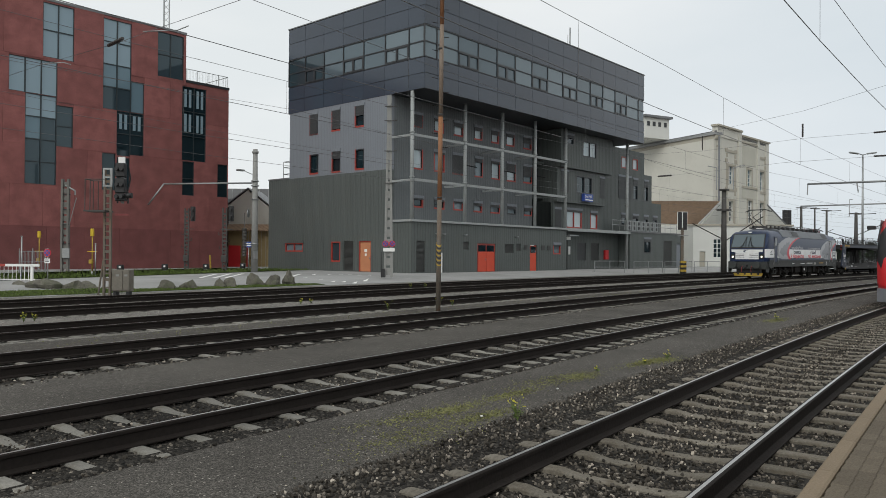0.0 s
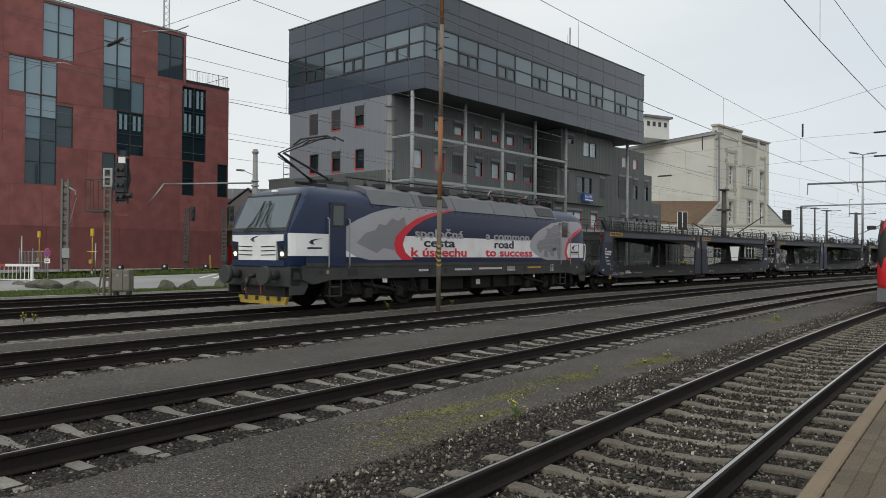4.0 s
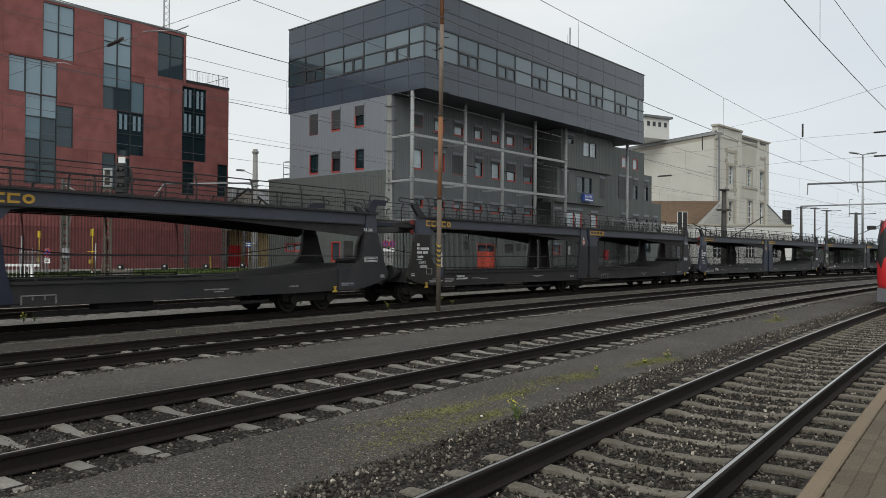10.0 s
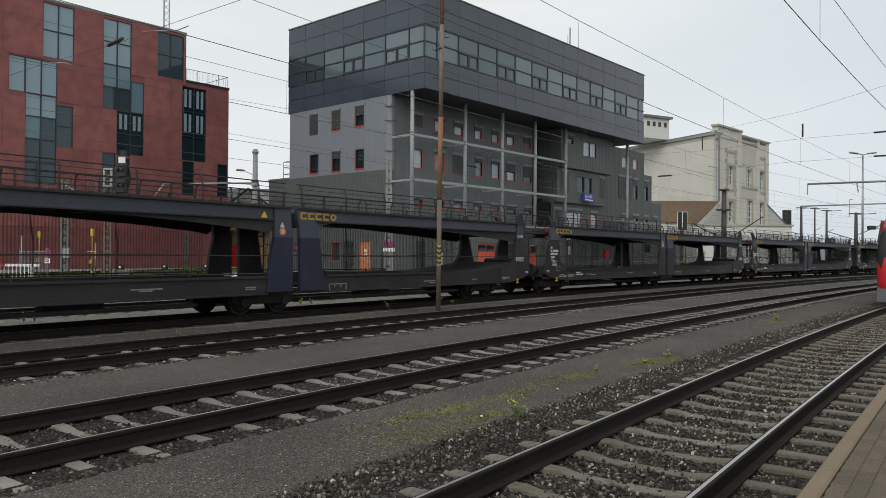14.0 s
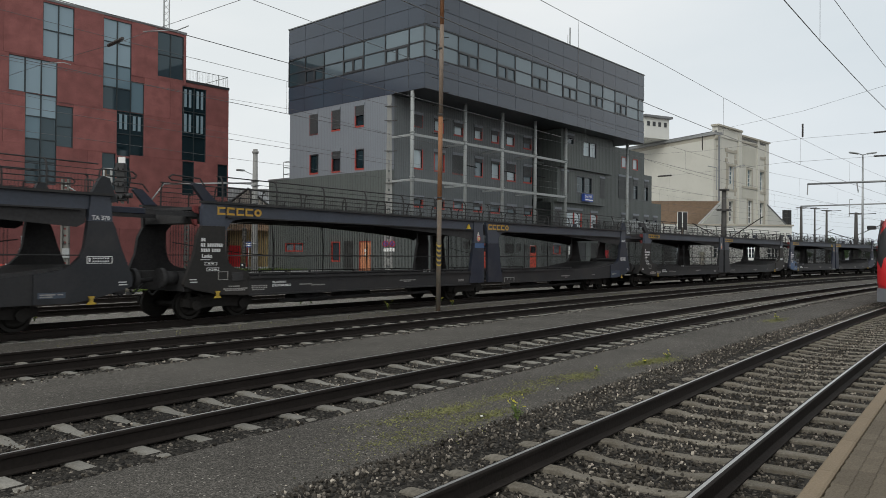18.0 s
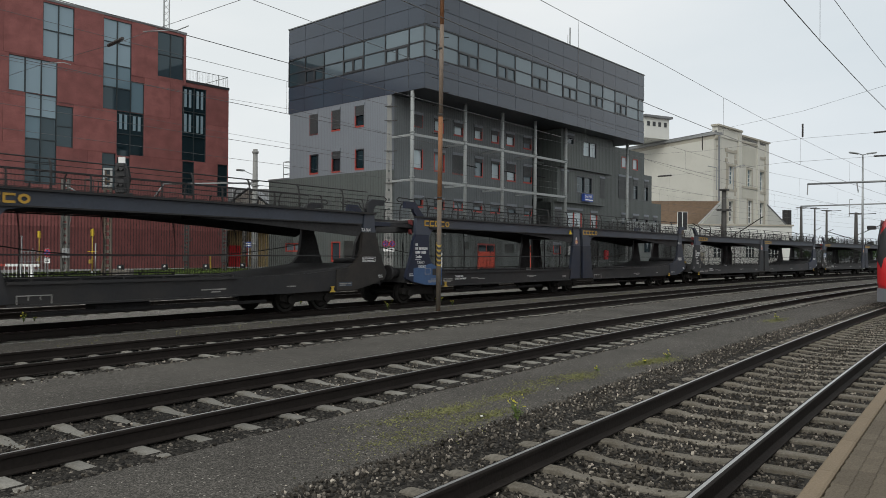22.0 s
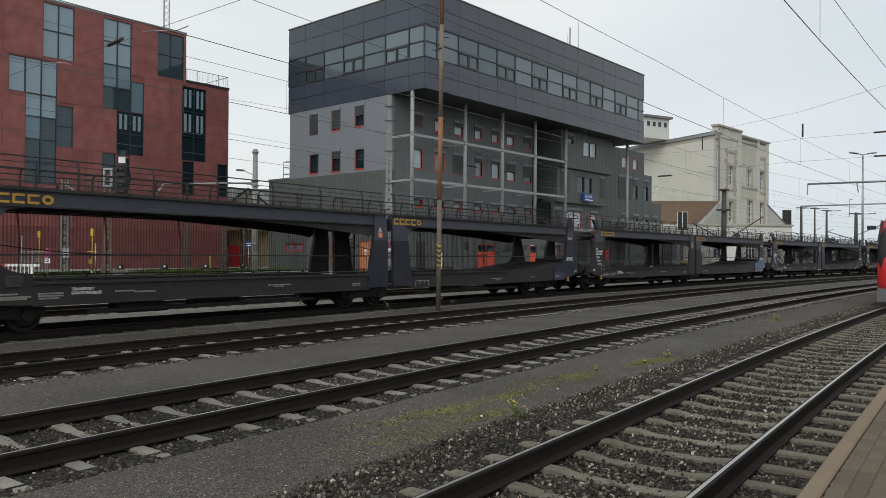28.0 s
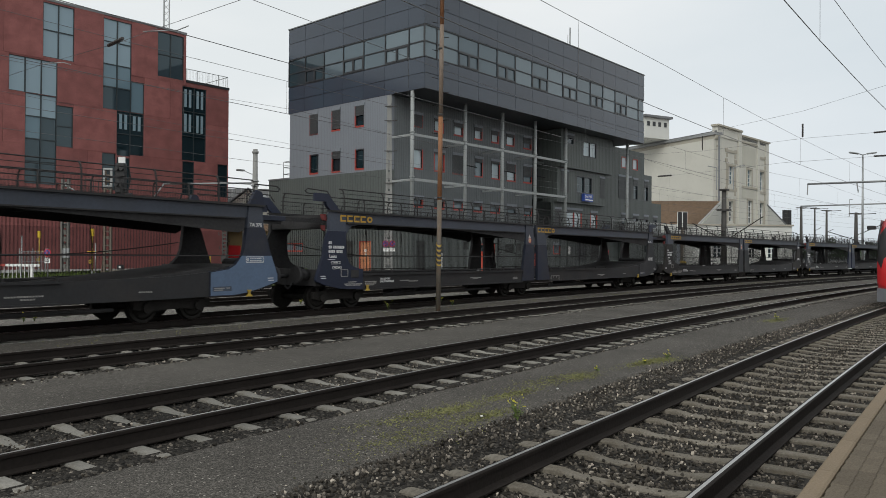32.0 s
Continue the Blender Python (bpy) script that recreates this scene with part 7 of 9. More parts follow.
    part("coupling", pipe(B(), [(e * 8.95, 0, 1.03), (e * 9.3, 0, 1.0), (e * 9.37, 0, 0.7)], 0.06, 8), M["black"], loco)
    for y_ in (-0.35, -0.5, 0.35, 0.5):
        part("brake_hose", pipe(B(), [(e * 8.95, y_, 0.95), (e * 9.12, y_, 0.8), (e * 9.1, y_, 0.5)], 0.03, 6), M["red_dull"] if y_ in (-0.35, 0.35) else M["black"], loco)
    if e < 0:
        for o in set(loco.children_recursive) - before:
            for v in o.data.vertices:
                v.co.x += NS
# underframe
part("underframe", extr_y(B(), [(-8.3, 0.92), (-8.3, 1.327), (8.55, 1.327), (8.55, 0.92), (7.9, 0.78), (7.2, 0.9), (-7.2, 0.9), (-7.9, 0.78)], -1.485, 1.485), M["loco_frame"], loco, "dark grey underframe")
for x in (6.75, -6.55):
    part("step_hole", slab(B(), x, -1.49, 1.02, x + 0.45, -1.44, 1.22), M["black"], loco)
for x in (7.75, -7.6):
    part("builder_plate", rod(B(), (x, -1.493, 1.13), (x, -1.46, 1.13), 0.09, 16), M["black"], loco)
    part("builder_plate", slab(B(), x + 0.2, -1.493, 1.08, x + 0.3, -1.465, 1.18), M["mark_dull"], loco)
mk = B()
for x0, n, z in ((-1.2, 8, 1.1), (0.3, 12, 1.12), (2.3, 4, 1.05), (-3.2, 5, 1.1)):
    for j in range(n):
        slab(mk, x0 + j * 0.13, -1.493, z, x0 + j * 0.13 + 0.09, -1.484, z + 0.07)
# labels on the sill
for j in range(6):
    part("sill_label", slab(B(), 3.74 + j * 0.18, -1.493, 1.13, 3.88 + j * 0.18, -1.482, 1.2), M["mark_yellow"], loco, "ochre label")
part("data_plate", slab(B(), 2.2, -1.493, 1.03, 2.76, -1.482, 1.22), M["mark_dull"], loco, "grey data plate")
for j in range(7):
    part("weight_line", slab(B(), 5.6, -1.493, 1.29 - j * 0.048, 5.68, -1.482, 1.315 - j * 0.048), M["mark_white"], loco)
    part("weight_line", slab(B(), 5.72, -1.493, 1.29 - j * 0.048, 5.86, -1.482, 1.315 - j * 0.048), M["mark_white"], loco)
tagged(part("small_markings", mk, M["mark_white"], loco), "", kind="stuff")
for x in (-2.6, -1.7, 3.5):
    part("filler_cap", rod(B(), (x, -1.5, 1.12), (x, -1.46, 1.12), 0.1, 12), M["black"], loco)
for x in (-1.6, 0.2, 1.7):
    part("equipment_box", soften(slab(B(), x, -1.2, 0.4, x + 1.3, 1.2, 0.92), 0.03), M["wheel"], loco)
part("yellow_label", slab(B(), 0.5, -1.21, 0.55, 0.75, -1.2, 0.75), M["mark_white"], loco)
for x in (-7.2, 6.6):
    for xx in (x - 0.02, x + 0.44):
        part("step_stile", slab(B(), xx, -1.44, 0.38, xx + 0.03, -1.38, 0.95), M["loco_frame"], loco)
    for i in range(3):
        part("step", slab(B(), x, -1.45, 0.4 + i * 0.27, x + 0.42, -1.2, 0.43 + i * 0.27), M["loco_frame"], loco)
loco_wheels = []
for bx0 in (-4.75, 4.75):
    bm = B()
    for y0, y1 in ((-1.15, -1.0), (1.0, 1.15)):
        extr_y(bm, [(bx0 - 2.1, 0.45), (bx0 - 2.1, 0.75), (bx0 - 0.8, 0.8), (bx0 - 0.5, 0.62), (bx0 + 0.5, 0.62), (bx0 + 0.8, 0.8), (bx0 + 2.1, 0.75), (bx0 + 2.1, 0.45), (bx0 + 0.6, 0.4), (bx0 - 0.6, 0.4)], y0, y1)
        for dx in (-1.5, 1.5):
            rod(bm, (bx0 + dx, y0 - 0.05, 0.62), (bx0 + dx, y1 + 0.05, 0.62), 0.2, 12)
        for dx in (-2.3, -0.55, 0.55, 2.3):
            rod(bm, (bx0 + dx, (y0 + y1) / 2, 0.35), (bx0 + dx, (y0 + y1) / 2, 0.95), 0.09, 8)
        rod(bm, (bx0 - 0.9, y0 - 0.1, 0.75), (bx0 + 0.9, y0 - 0.1, 0.45), 0.07, 8)
    part("bogie", bm, M["wheel"], loco)
    for dx in (-1.5, 1.5):
        loco_wheels.append(wheelset(loco, bx0 + dx, 0.6))
for x, w_, z0, z1 in ((2.6, 0.42, 0.42, 0.86), (3.9, 0.3, 0.3, 0.62), (5.35, 0.34, 0.28, 0.6), (6.05, 0.26, 0.4, 0.82), (-2.9, 0.42, 0.42, 0.86), (-4.1, 0.3, 0.3, 0.62), (-5.6, 0.34, 0.28, 0.6)):
    part("sand_box", soften(slab(B(), x, -1.33, z0, x + w_, -1.12, z1), 0.03), M["wheel"], loco)
for x in (3.2, 4.2, 5.3, 6.3, -3.3, -4.3, -5.3, -6.3):
    part("coil_spring", rod(rod(rod(B(), (x, -1.2, 0.55), (x, -1.2, 0.88), 0.07, 8), (x, -1.2, 0.6), (x, -1.2, 0.65), 0.1, 10), (x, -1.2, 0.75), (x, -1.2, 0.8), 0.1, 10), M["wheel"], loco)
    part("air_hose", pipe(B(), [(x, -1.3, 0.9), (x + 0.12, -1.34, 0.6), (x + 0.3, -1.3, 0.5)], 0.02, 5), M["black"], loco)
# roof
for a, c in ((-5.55, -3.4), (-3.37, -1.2), (-1.17, 1.3), (1.33, 3.6), (3.63, 6.1)):
    part("roof_hood", extr_x(B(), [(-1.505, 3.22), (-1.22, 3.70), (-0.7, 3.86), (0.7, 3.86), (1.22, 3.70), (1.505, 3.22)], a, c), M["loco_roof"], loco, "grey roof hood")
for x in (-2.3, 5.27):
    part("roof_grille", extr_x(B(), [(-1.47, 3.32), (-1.27, 3.66), (-1.25, 3.68), (-1.46, 3.30)], x - 0.7, x + 0.7), M["black"], loco)
for i in range(26):
    part("rivet_cover", slab(B(), -5.5 + i * 0.43, -1.512, 3.13, -5.45 + i * 0.43, -1.49, 3.16), M["black"], loco)
for x in [-5.5 + i * 0.9 for i in range(13)]:
    part("roof_insulator", rod(B(), (x, -0.3, 3.86), (x, -0.3, 4.12), 0.07, 8), M["insul"], loco)
part("roof_busbar", pipe(B(), [(-5.5, -0.3, 4.14), (-2.5, -0.3, 4.14), (-2.3, -0.3, 4.2), (4.8, -0.3, 4.2), (5.5, -0.3, 4.1)], 0.03, 6), M["black"], loco)
part("roof_box", soften(slab(B(), -2.2, -0.7, 3.86, -0.6, 0.7, 4.08), 0.03), M["black"], loco)
part("roof_box", soften(slab(B(), 1.0, -0.6, 3.86, 3.0, 0.7, 4.05), 0.03), M["black"], loco)
for x0 in (2.2, 5.0):
    part("roof_cable", pipe(B(), [(x0 + 0.1 * i, -0.5 + 0.03 * i, 3.95 + 0.3 * math.sin(i / 10 * math.pi)) for i in range(11)], 0.025, 5), M["galv"], loco)
# raised front pantograph, folded rear one
pg = part("pantograph", rod(B(), (-6.3, -0.5, 3.98), (-6.3, 0.5, 3.98), 0.06, 8), M["black"], loco, "raised pantograph")
for s in (-1, 1):
    part("base_rail", slab(B(), -6.9, s * 0.5 - 0.03, 3.84, -5.6, s * 0.5 + 0.03, 3.93), M["black"], pg)
    part("lower_arm", pipe(B(), [(-6.3, s * 0.4, 3.98), (-7.9, s * 0.12, 4.66)], 0.035, 6), M["black"], pg)
    part("upper_arm", pipe(B(), [(-7.9, s * 0.12, 4.66), (-6.45, s * 0.42, 5.3)], 0.022, 6), M["black"], pg)
part("control_rod", pipe(B(), [(-6.6, 0.0, 3.95), (-8.0, 0.0, 4.55)], 0.018, 5), M["black"], pg)
for x in (-6.6, -6.25):
    part("contact_strip", pipe(B(), [(x, -0.95, 5.15), (x, -0.6, 5.3), (x, 0.6, 5.3), (x, 0.95, 5.15)], 0.03, 6), M["black"], pg)
pg2 = part("pantograph", pipe(B(), [(5.9, -0.5, 3.9), (5.9, 0.5, 3.9)], 0.05), M["black"], loco, "folded pantograph")
part("lower_arm", pipe(B(), [(4.6, -0.4, 4.05), (6.8, -0.3, 4.1), (6.8, 0.3, 4.1), (4.6, 0.4, 4.05)], 0.035), M["black"], pg2)
part("contact_strip", pipe(B(), [(6.5, -0.95, 4.0), (6.5, -0.6, 4.16), (6.5, 0.6, 4.16), (6.5, 0.95, 4.0)], 0.03), M["black"], pg2)
for i in range(9):
    x = -4.6 + i * 1.15
    part("roof_fitting", soften(slab(B(), x, -0.95, 3.82, x + 0.3 + 0.1 * (i % 3), -0.6, 3.98 + 0.03 * (i % 4)), 0.02), M["black"], loco)
# insulators, switches and hoses round the folded pantograph
for i in range(16):
    x = 2.2 + i * 0.27
    h = 0.16 + 0.1 * ((i * 7) % 4) / 3
    bm = rod(B(), (x, -0.75 + 0.12 * (i % 3), 3.8), (x, -0.75 + 0.12 * (i % 3), 3.86 + h), 0.035, 8)
    for k in range(3):
        rod(bm, (x, -0.75 + 0.12 * (i % 3), 3.88 + k * h / 3), (x, -0.75 + 0.12 * (i % 3), 3.9 + k * h / 3), 0.08, 8, 0.05)
    part("roof_insulator", bm, M["red_dull" if i % 4 == 1 else "insul" if i % 2 else "mark_dull"], loco)
for i in range(7):
    x = 2.3 + i * 0.55
    part("roof_hose", pipe(B(), [(x, -0.85, 3.84), (x + 0.15, -0.85, 4.0), (x + 0.4, -0.8, 4.02 + 0.05 * (i % 3)), (x + 0.6, -0.8, 3.88)], 0.028, 5), M["black" if i % 3 else "red_dull"], loco)
part("roof_rail", pipe(B(), [(1.8, -1.0, 3.98), (4.2, -1.0, 4.02), (6.6, -0.95, 3.98)], 0.03, 6), M["black"], loco)
# ---- masts, signals and wires ----
# twin-flange concrete mast at the building's corner
cm = thing("concrete_mast", Matrix.LocRotScale((35.66, 29.61, 0.2), Euler((0, 0, radians(-52))), None), "pale slotted concrete catenary mast with no-stopping signs", "mast")
for s in (-1, 1):
    bm = B()
    for z0, z1, w0, w1 in ((0.0, 11.4, 0.29, 0.11),):
        v0 = [(s * w0, -0.16), (s * (w0 - 0.15), -0.16), (s * (w0 - 0.15), 0.16), (s * w0, 0.16)]
        v1 = [(s * w1, -0.13), (s * (w1 - 0.13), -0.13), (s * (w1 - 0.13), 0.13), (s * w1, 0.13)]
        a = [bm.verts.new((*p, z0)) for p in v0]
        b = [bm.verts.new((*p, z1)) for p in v1]
        for i in range(4):
            bm.faces.new((a[i], a[(i + 1) % 4], b[(i + 1) % 4], b[i]))
        bm.faces.new(b)
        bmesh.ops.recalc_face_normals(bm, faces=bm.faces[:])
    part("flange", bm, M["mast_conc"], cm)
for i in range(19):
    part("web_bar", slab(B(), -0.14, -0.1, 0.15 + i * 0.6, 0.14, 0.1, 0.6 + i * 0.6), M["mast_conc"], cm)
for x in (-0.17, 0.24):
    sg = part("no_stopping_sign", rod(B(), (x, -0.26, 2.1), (x, -0.23, 2.1), 0.2, 20), M["red"], cm, "round blue sign with a red rim and cross")
    part("sign_face", rod(B(), (x, -0.268, 2.1), (x, -0.262, 2.1), 0.16, 20), M["sign_blue"], sg)
    bm = B()
    for q in (-1, 1):
        p = Vector((math.cos(radians(45 * q)), 0, math.sin(radians(45 * q)))) * 0.16
        rod(bm, Vector((x, -0.27, 2.1)) - p, Vector((x, -0.27, 2.1)) + p, 0.018, 4)
    part("sign_cross", bm, M["red"], sg)
part("sign_plate", slab(B(), -0.32, -0.25, 1.62, 0.4, -0.23, 1.84), M["white_paint"], cm)
part("switch_box", slab(B(), -0.45, -0.3, 0.0, -0.2, -0.1, 0.55), M["black"], cm)
part("switch_rod", rod(B(), (-0.4, -0.2, 0.5), (-0.4, -0.2, 1.6), 0.03, 6), M["black"], cm)
for z in (5.9, 7.9, 10.7, 9.8):
    part("bracket", pipe(B(), [(-0.3, -0.2, z), (0.25, -0.2, z), (0.5, -0.2, z + 0.03)], 0.03, 6), M["mast_dark"], cm)

# rusty pole standing between the tracks
rp = thing("rusty_pole", pose(19.4, 14.0, -0.06), "tall thin steel pole with flaking grey paint and rust", "pole")
part("shaft", rod(B(), (0, 0, -0.12), (0.015, -0.015, 3.5), 0.078, 12, 0.075), M["rustpole"], rp)
part("middle_shaft", rod(B(), (0.015, -0.015, 3.5), (0.025, -0.03, 6.2), 0.075, 12, 0.072), M["rust"], rp, "orange-brown rusted middle shaft")
part("upper_shaft", rod(B(), (0.025, -0.03, 6.2), (0.035, -0.045, 9.2), 0.072, 12, 0.069), M["polepale"], rp, "pale flaking paint over rust")
part("top_shaft", rod(B(), (0.035, -0.045, 9.2), (0.05, -0.06, 14.0), 0.069, 12, 0.065), M["rust"], rp, "orange-brown rusted top shaft")
for z in (3.55, 6.25, 8.4):
    part("shaft_collar", rod(B(), (0.02, -0.02, z), (0.02, -0.02, z + 0.05), 0.086, 12), M["mast_dark"], rp)
for i in range(12):
    s = 1 if i % 2 else -1
    z = 5.2 + i * 0.45
    part("climbing_peg", rod(B(), (-0.06 * s + 0.03, 0.05 * s, z), (-0.22 * s + 0.03, 0.17 * s, z + 0.02), 0.012, 5), M["rail"], rp)
# slanting black and yellow bands
for i in range(9):
    a = 1.42 + i * 0.078
    bm = B()
    lo = [bm.verts.new((0.01 + 0.086 * math.cos(math.pi * q / 6), 0.086 * math.sin(math.pi * q / 6), a + 0.07 * math.cos(math.pi * q / 6 - 0.9))) for q in range(12)]
    hi = [bm.verts.new((v.co.x, v.co.y, v.co.z + 0.045)) for v in lo]
    for q in range(12):
        bm.faces.new((lo[q], lo[(q + 1) % 12], hi[(q + 1) % 12], hi[q]))
    part("slanting_band", bm, M["yellow_worn"] if i % 2 == 0 else M["black"], rp, "yellow warning band" if i % 2 == 0 else "black warning band")


def round_mast(x, y, z0, top, r, r2, label, mat="mast_conc"):
    m = thing("catenary_mast", pose(x, y, z0), label, "mast", "catenary masts")
    part("shaft", rod(B(), (0, 0, 0), (0, 0, top - z0), r, 12, r2), M[mat], m)
    return m


m1 = round_mast(36.36, 43.05, 0.2, 9.35, 0.26, 0.17, "grey round concrete mast with a long bracket and weights")
part("cap_ring", rod(B(), (0, 0, 8.85), (0, 0, 9.0), 0.24, 12), M["mast_conc"], m1)
part("cantilever", pipe(B(), [(0, 0, 6.65), (-3.94, 5.48, 6.53), (-4.6, 6.43, 4.97)], 0.06, 8), M["galv"], m1)
part("street_light", soften(slab(B(), -1.1, 0.5, 7.5, -0.5, 0.85, 7.62), 0.03), M["galv"], m1)
part("light_arm", rod(B(), (0, 0, 7.2), (-0.6, 0.6, 7.55), 0.03, 6), M["galv"], m1)
bm = rod(B(), (-0.3, 0.4, 4.4), (-0.27, 0.36, 4.4), 0.32, 16)
part("tension_wheel", bm, M["galv"], m1)
bm = B()
for i in range(20):
    rod(bm, (-0.45, 0.6, 1.2 + i * 0.105), (-0.45, 0.6, 1.29 + i * 0.105), 0.17, 10)
part("tension_weight", bm, M["mast_dark"], m1)
part("weight_cable", rod(B(), (-0.45, 0.6, 3.3), (-0.45, 0.6, 4.4), 0.02, 5), M["wire"], m1)
part("junction_box", slab(B(), -0.3, -0.35, 1.0, 0.0, -0.2, 1.6), M["galv"], m1)
for z in (2.1, 5.4, 6.4, 6.75):
    part("band", rod(B(), (0, 0, z), (0, 0, z + 0.07), 0.29, 12), M["galv"], m1)


def lattice_post(x, y, z0, top, w, label, mat="mast_conc", turn=-50.0, steps=0.5):
    m = thing("lattice_mast", Matrix.LocRotScale((x, y, z0), Euler((0, 0, radians(turn))), None), label, "mast", "lattice masts")
    h = top - z0
    for s in (-1, 1):
        part("leg", slab(B(), s * w - 0.07, -0.17, 0.0, s * w + 0.07, 0.12, h), M[mat], m)
    n = int(h / steps)
    for i in range(n):
        part("rung", slab(B(), -w + 0.07, -0.07, 0.2 + i * steps, w - 0.07, 0.07, 0.2 + i * steps + steps * 0.72), M[mat], m)
    return m


l1 = lattice_post(27.82, 53.69, 0.2, 6.95, 0.21, "grey slotted concrete post with brackets", "mast_old")
part("head_bracket", pipe(B(), [(0, -0.1, 6.3), (0.7, -0.1, 5.9), (0.7, -0.1, 5.6)], 0.06, 6), M["galv"], l1)
part("stay", rod(B(), (0.8, -0.1, 5.4), (0.2, -0.1, 3.0), 0.03, 6), M["galv"], l1)
part("junction_box", slab(B(), -0.1, -0.3, 1.0, 0.4, -0.12, 1.7), M["galv"], l1)
for z in (2.0, 3.4, 4.5, 5.6):
    part("band", slab(B(), -0.3, -0.15, z, 0.3, 0.15, z + 0.06), M["black"], l1)

# light signal on a ladder post, with cage and cabinet
sp = thing("signal_post", Matrix.LocRotScale((16.2, 28.0, -0.08), Euler((0, 0, radians(-54))), None), "steel ladder post with black railway signal heads and a cage", "railway signal")
for s in (-1, 1):
    part("post", slab(B(), s * 0.12 - 0.04, -0.05, 0.0, s * 0.12 + 0.04, 0.05, 5.05), M["rustpole"], sp)
for i in range(17):
    part("rung", slab(B(), -0.08, -0.03, 0.3 + i * 0.28, 0.08, 0.03, 0.36 + i * 0.28 + (0.06 if i % 2 else 0)), M["rustpole"], sp)
part("brace", rod(B(), (-0.35, 0.0, 0.0), (-0.16, 0.0, 1.4), 0.035, 6), M["rustpole"], sp)
cg = B()
for x in (-0.75, -0.55):
    for y in (-0.35, 0.35):
        rod(cg, (x, y, 3.4), (x, y, 4.62), 0.018, 6)
for z in (4.62,):
    pipe(cg, [(0.0, -0.35, z), (-0.75, -0.35, z), (-0.75, 0.35, z), (0.0, 0.35, z)], 0.02, 6)
part("cage", cg, M["mast_dark"], sp)
part("foot_plate", slab(B(), -0.78, -0.4, 3.34, 0.05, 0.4, 3.4), M["mast_dark"], sp)
for z, h in ((4.75, 0.55), (4.1, 0.6), (3.78, 0.3)):
    hd = part("signal_head", soften(slab(B(), 0.33, -0.16, z, 0.72, 0.1, z + h), 0.03), M["black"], sp, "black signal head")
    for dx in (0.43, 0.62):
        part("lamp_hood", rod(B(), (dx, -0.3, z + h * 0.55), (dx, -0.16, z + h * 0.55), 0.075, 12), M["black"], hd)
part("white_plate", slab(B(), 0.42, -0.05, 5.15, 0.68, 0.0, 5.55), M["white_paint"], sp)
for x in (0.32, 0.55, 0.74):
    part("cable_hose", pipe(B(), [(x, 0.15, 5.2), (x + 0.05, 0.25, 4.7), (x - 0.05, 0.22, 4.2), (x, 0.15, 3.7)], 0.03, 6), M["black"], sp)
part("head_pipe", rod(B(), (0.55, 0.05, 3.7), (0.55, 0.05, 5.4), 0.07, 8), M["galv"], sp)
part("side_lamp", rod(B(), (0.75, -0.1, 4.0), (1.0, -0.1, 4.0), 0.11, 10), M["black"], sp)
part("pointer_board", slab(B(), 0.3, -0.05, 3.2, 0.85, -0.03, 3.28), M["red_dull"], sp)
part("sign_frame", holed(B(), "y", -0.08, 0.04, -0.18, 4.35, 0.2, 5.1, [(-0.1, 4.42, 0.12, 4.7), (-0.1, 4.76, 0.12, 5.03)]), M["galv"], sp)
cb = thing("trackside_cabinet", Matrix.LocRotScale((16.6, 27.55, -0.02), Euler((0, 0, radians(-54))), None), "weathered brown-grey trackside cabinet on feet", "cabinet")
part("body", soften(slab(B(), -0.36, -0.2, 0.12, 0.36, 0.2, 0.98), 0.015), M["cabinet_paint"], cb)
part("door", soften(slab(B(), -0.34, -0.225, 0.16, 0.08, -0.2, 0.94), 0.01), M["cabinet_paint"], cb)
part("door", soften(slab(B(), 0.1, -0.225, 0.16, 0.34, -0.2, 0.94), 0.01), M["cabinet_paint"], cb)
for x in (-0.12, 0.22):
    part("label_plate", slab(B(), x - 0.06, -0.232, 0.72, x + 0.06, -0.225, 0.8), M["mast_conc"], cb)
for x in (-0.25, 0.25):
    part("foot", slab(B(), x - 0.06, -0.15, -0.06, x + 0.06, 0.15, 0.12), M["black"], cb)


# small signals by the red building
def small_signal(x, y, z0, top, label):
    m = thing("small_signal", Matrix.LocRotScale((x, y, z0), Euler((0, 0, radians(-54))), None), label, "railway signal", "yard signals")
    for s in (-1, 1):
        part("post", slab(B(), s * 0.14 - 0.05, -0.06, 0.0, s * 0.14 + 0.05, 0.06, top - 0.25), M["mast_dark"], m)
    for i in range(int((top - 0.5) / 0.3)):
        part("rung", slab(B(), -0.09, -0.04, 0.2 + i * 0.3, 0.09, 0.04, 0.36 + i * 0.3), M["mast_dark"], m)
    h = part("signal_head", soften(slab(B(), 0.32, -0.16, top - 1.3, 0.68, 0.08, top - 0.1), 0.04), M["black"], m)
    for z in (top - 0.4, top - 1.0):
        part("lamp_hood", rod(B(), (0.5, -0.4, z), (0.5, -0.2, z), 0.12, 10), M["black"], h)
    part("bracket", slab(B(), -0.4, -0.03, top - 1.95, 0.6, 0.03, top - 1.9), M["mast_dark"], m)
    for z, d in ((top - 2.4, -0.45), (top - 2.9, 0.42), (top - 3.5, -0.38)):
        part("side_bracket", pipe(B(), [(0, -0.06, z), (d, -0.06, z + 0.05), (d, -0.06, z + 0.25)], 0.025, 5), M["mast_dark"], m)
    part("relay_box", soften(slab(B(), -0.22, -0.22, 0.75, 0.22, -0.06, 1.25), 0.02), M["mast_dark"], m)
    return m


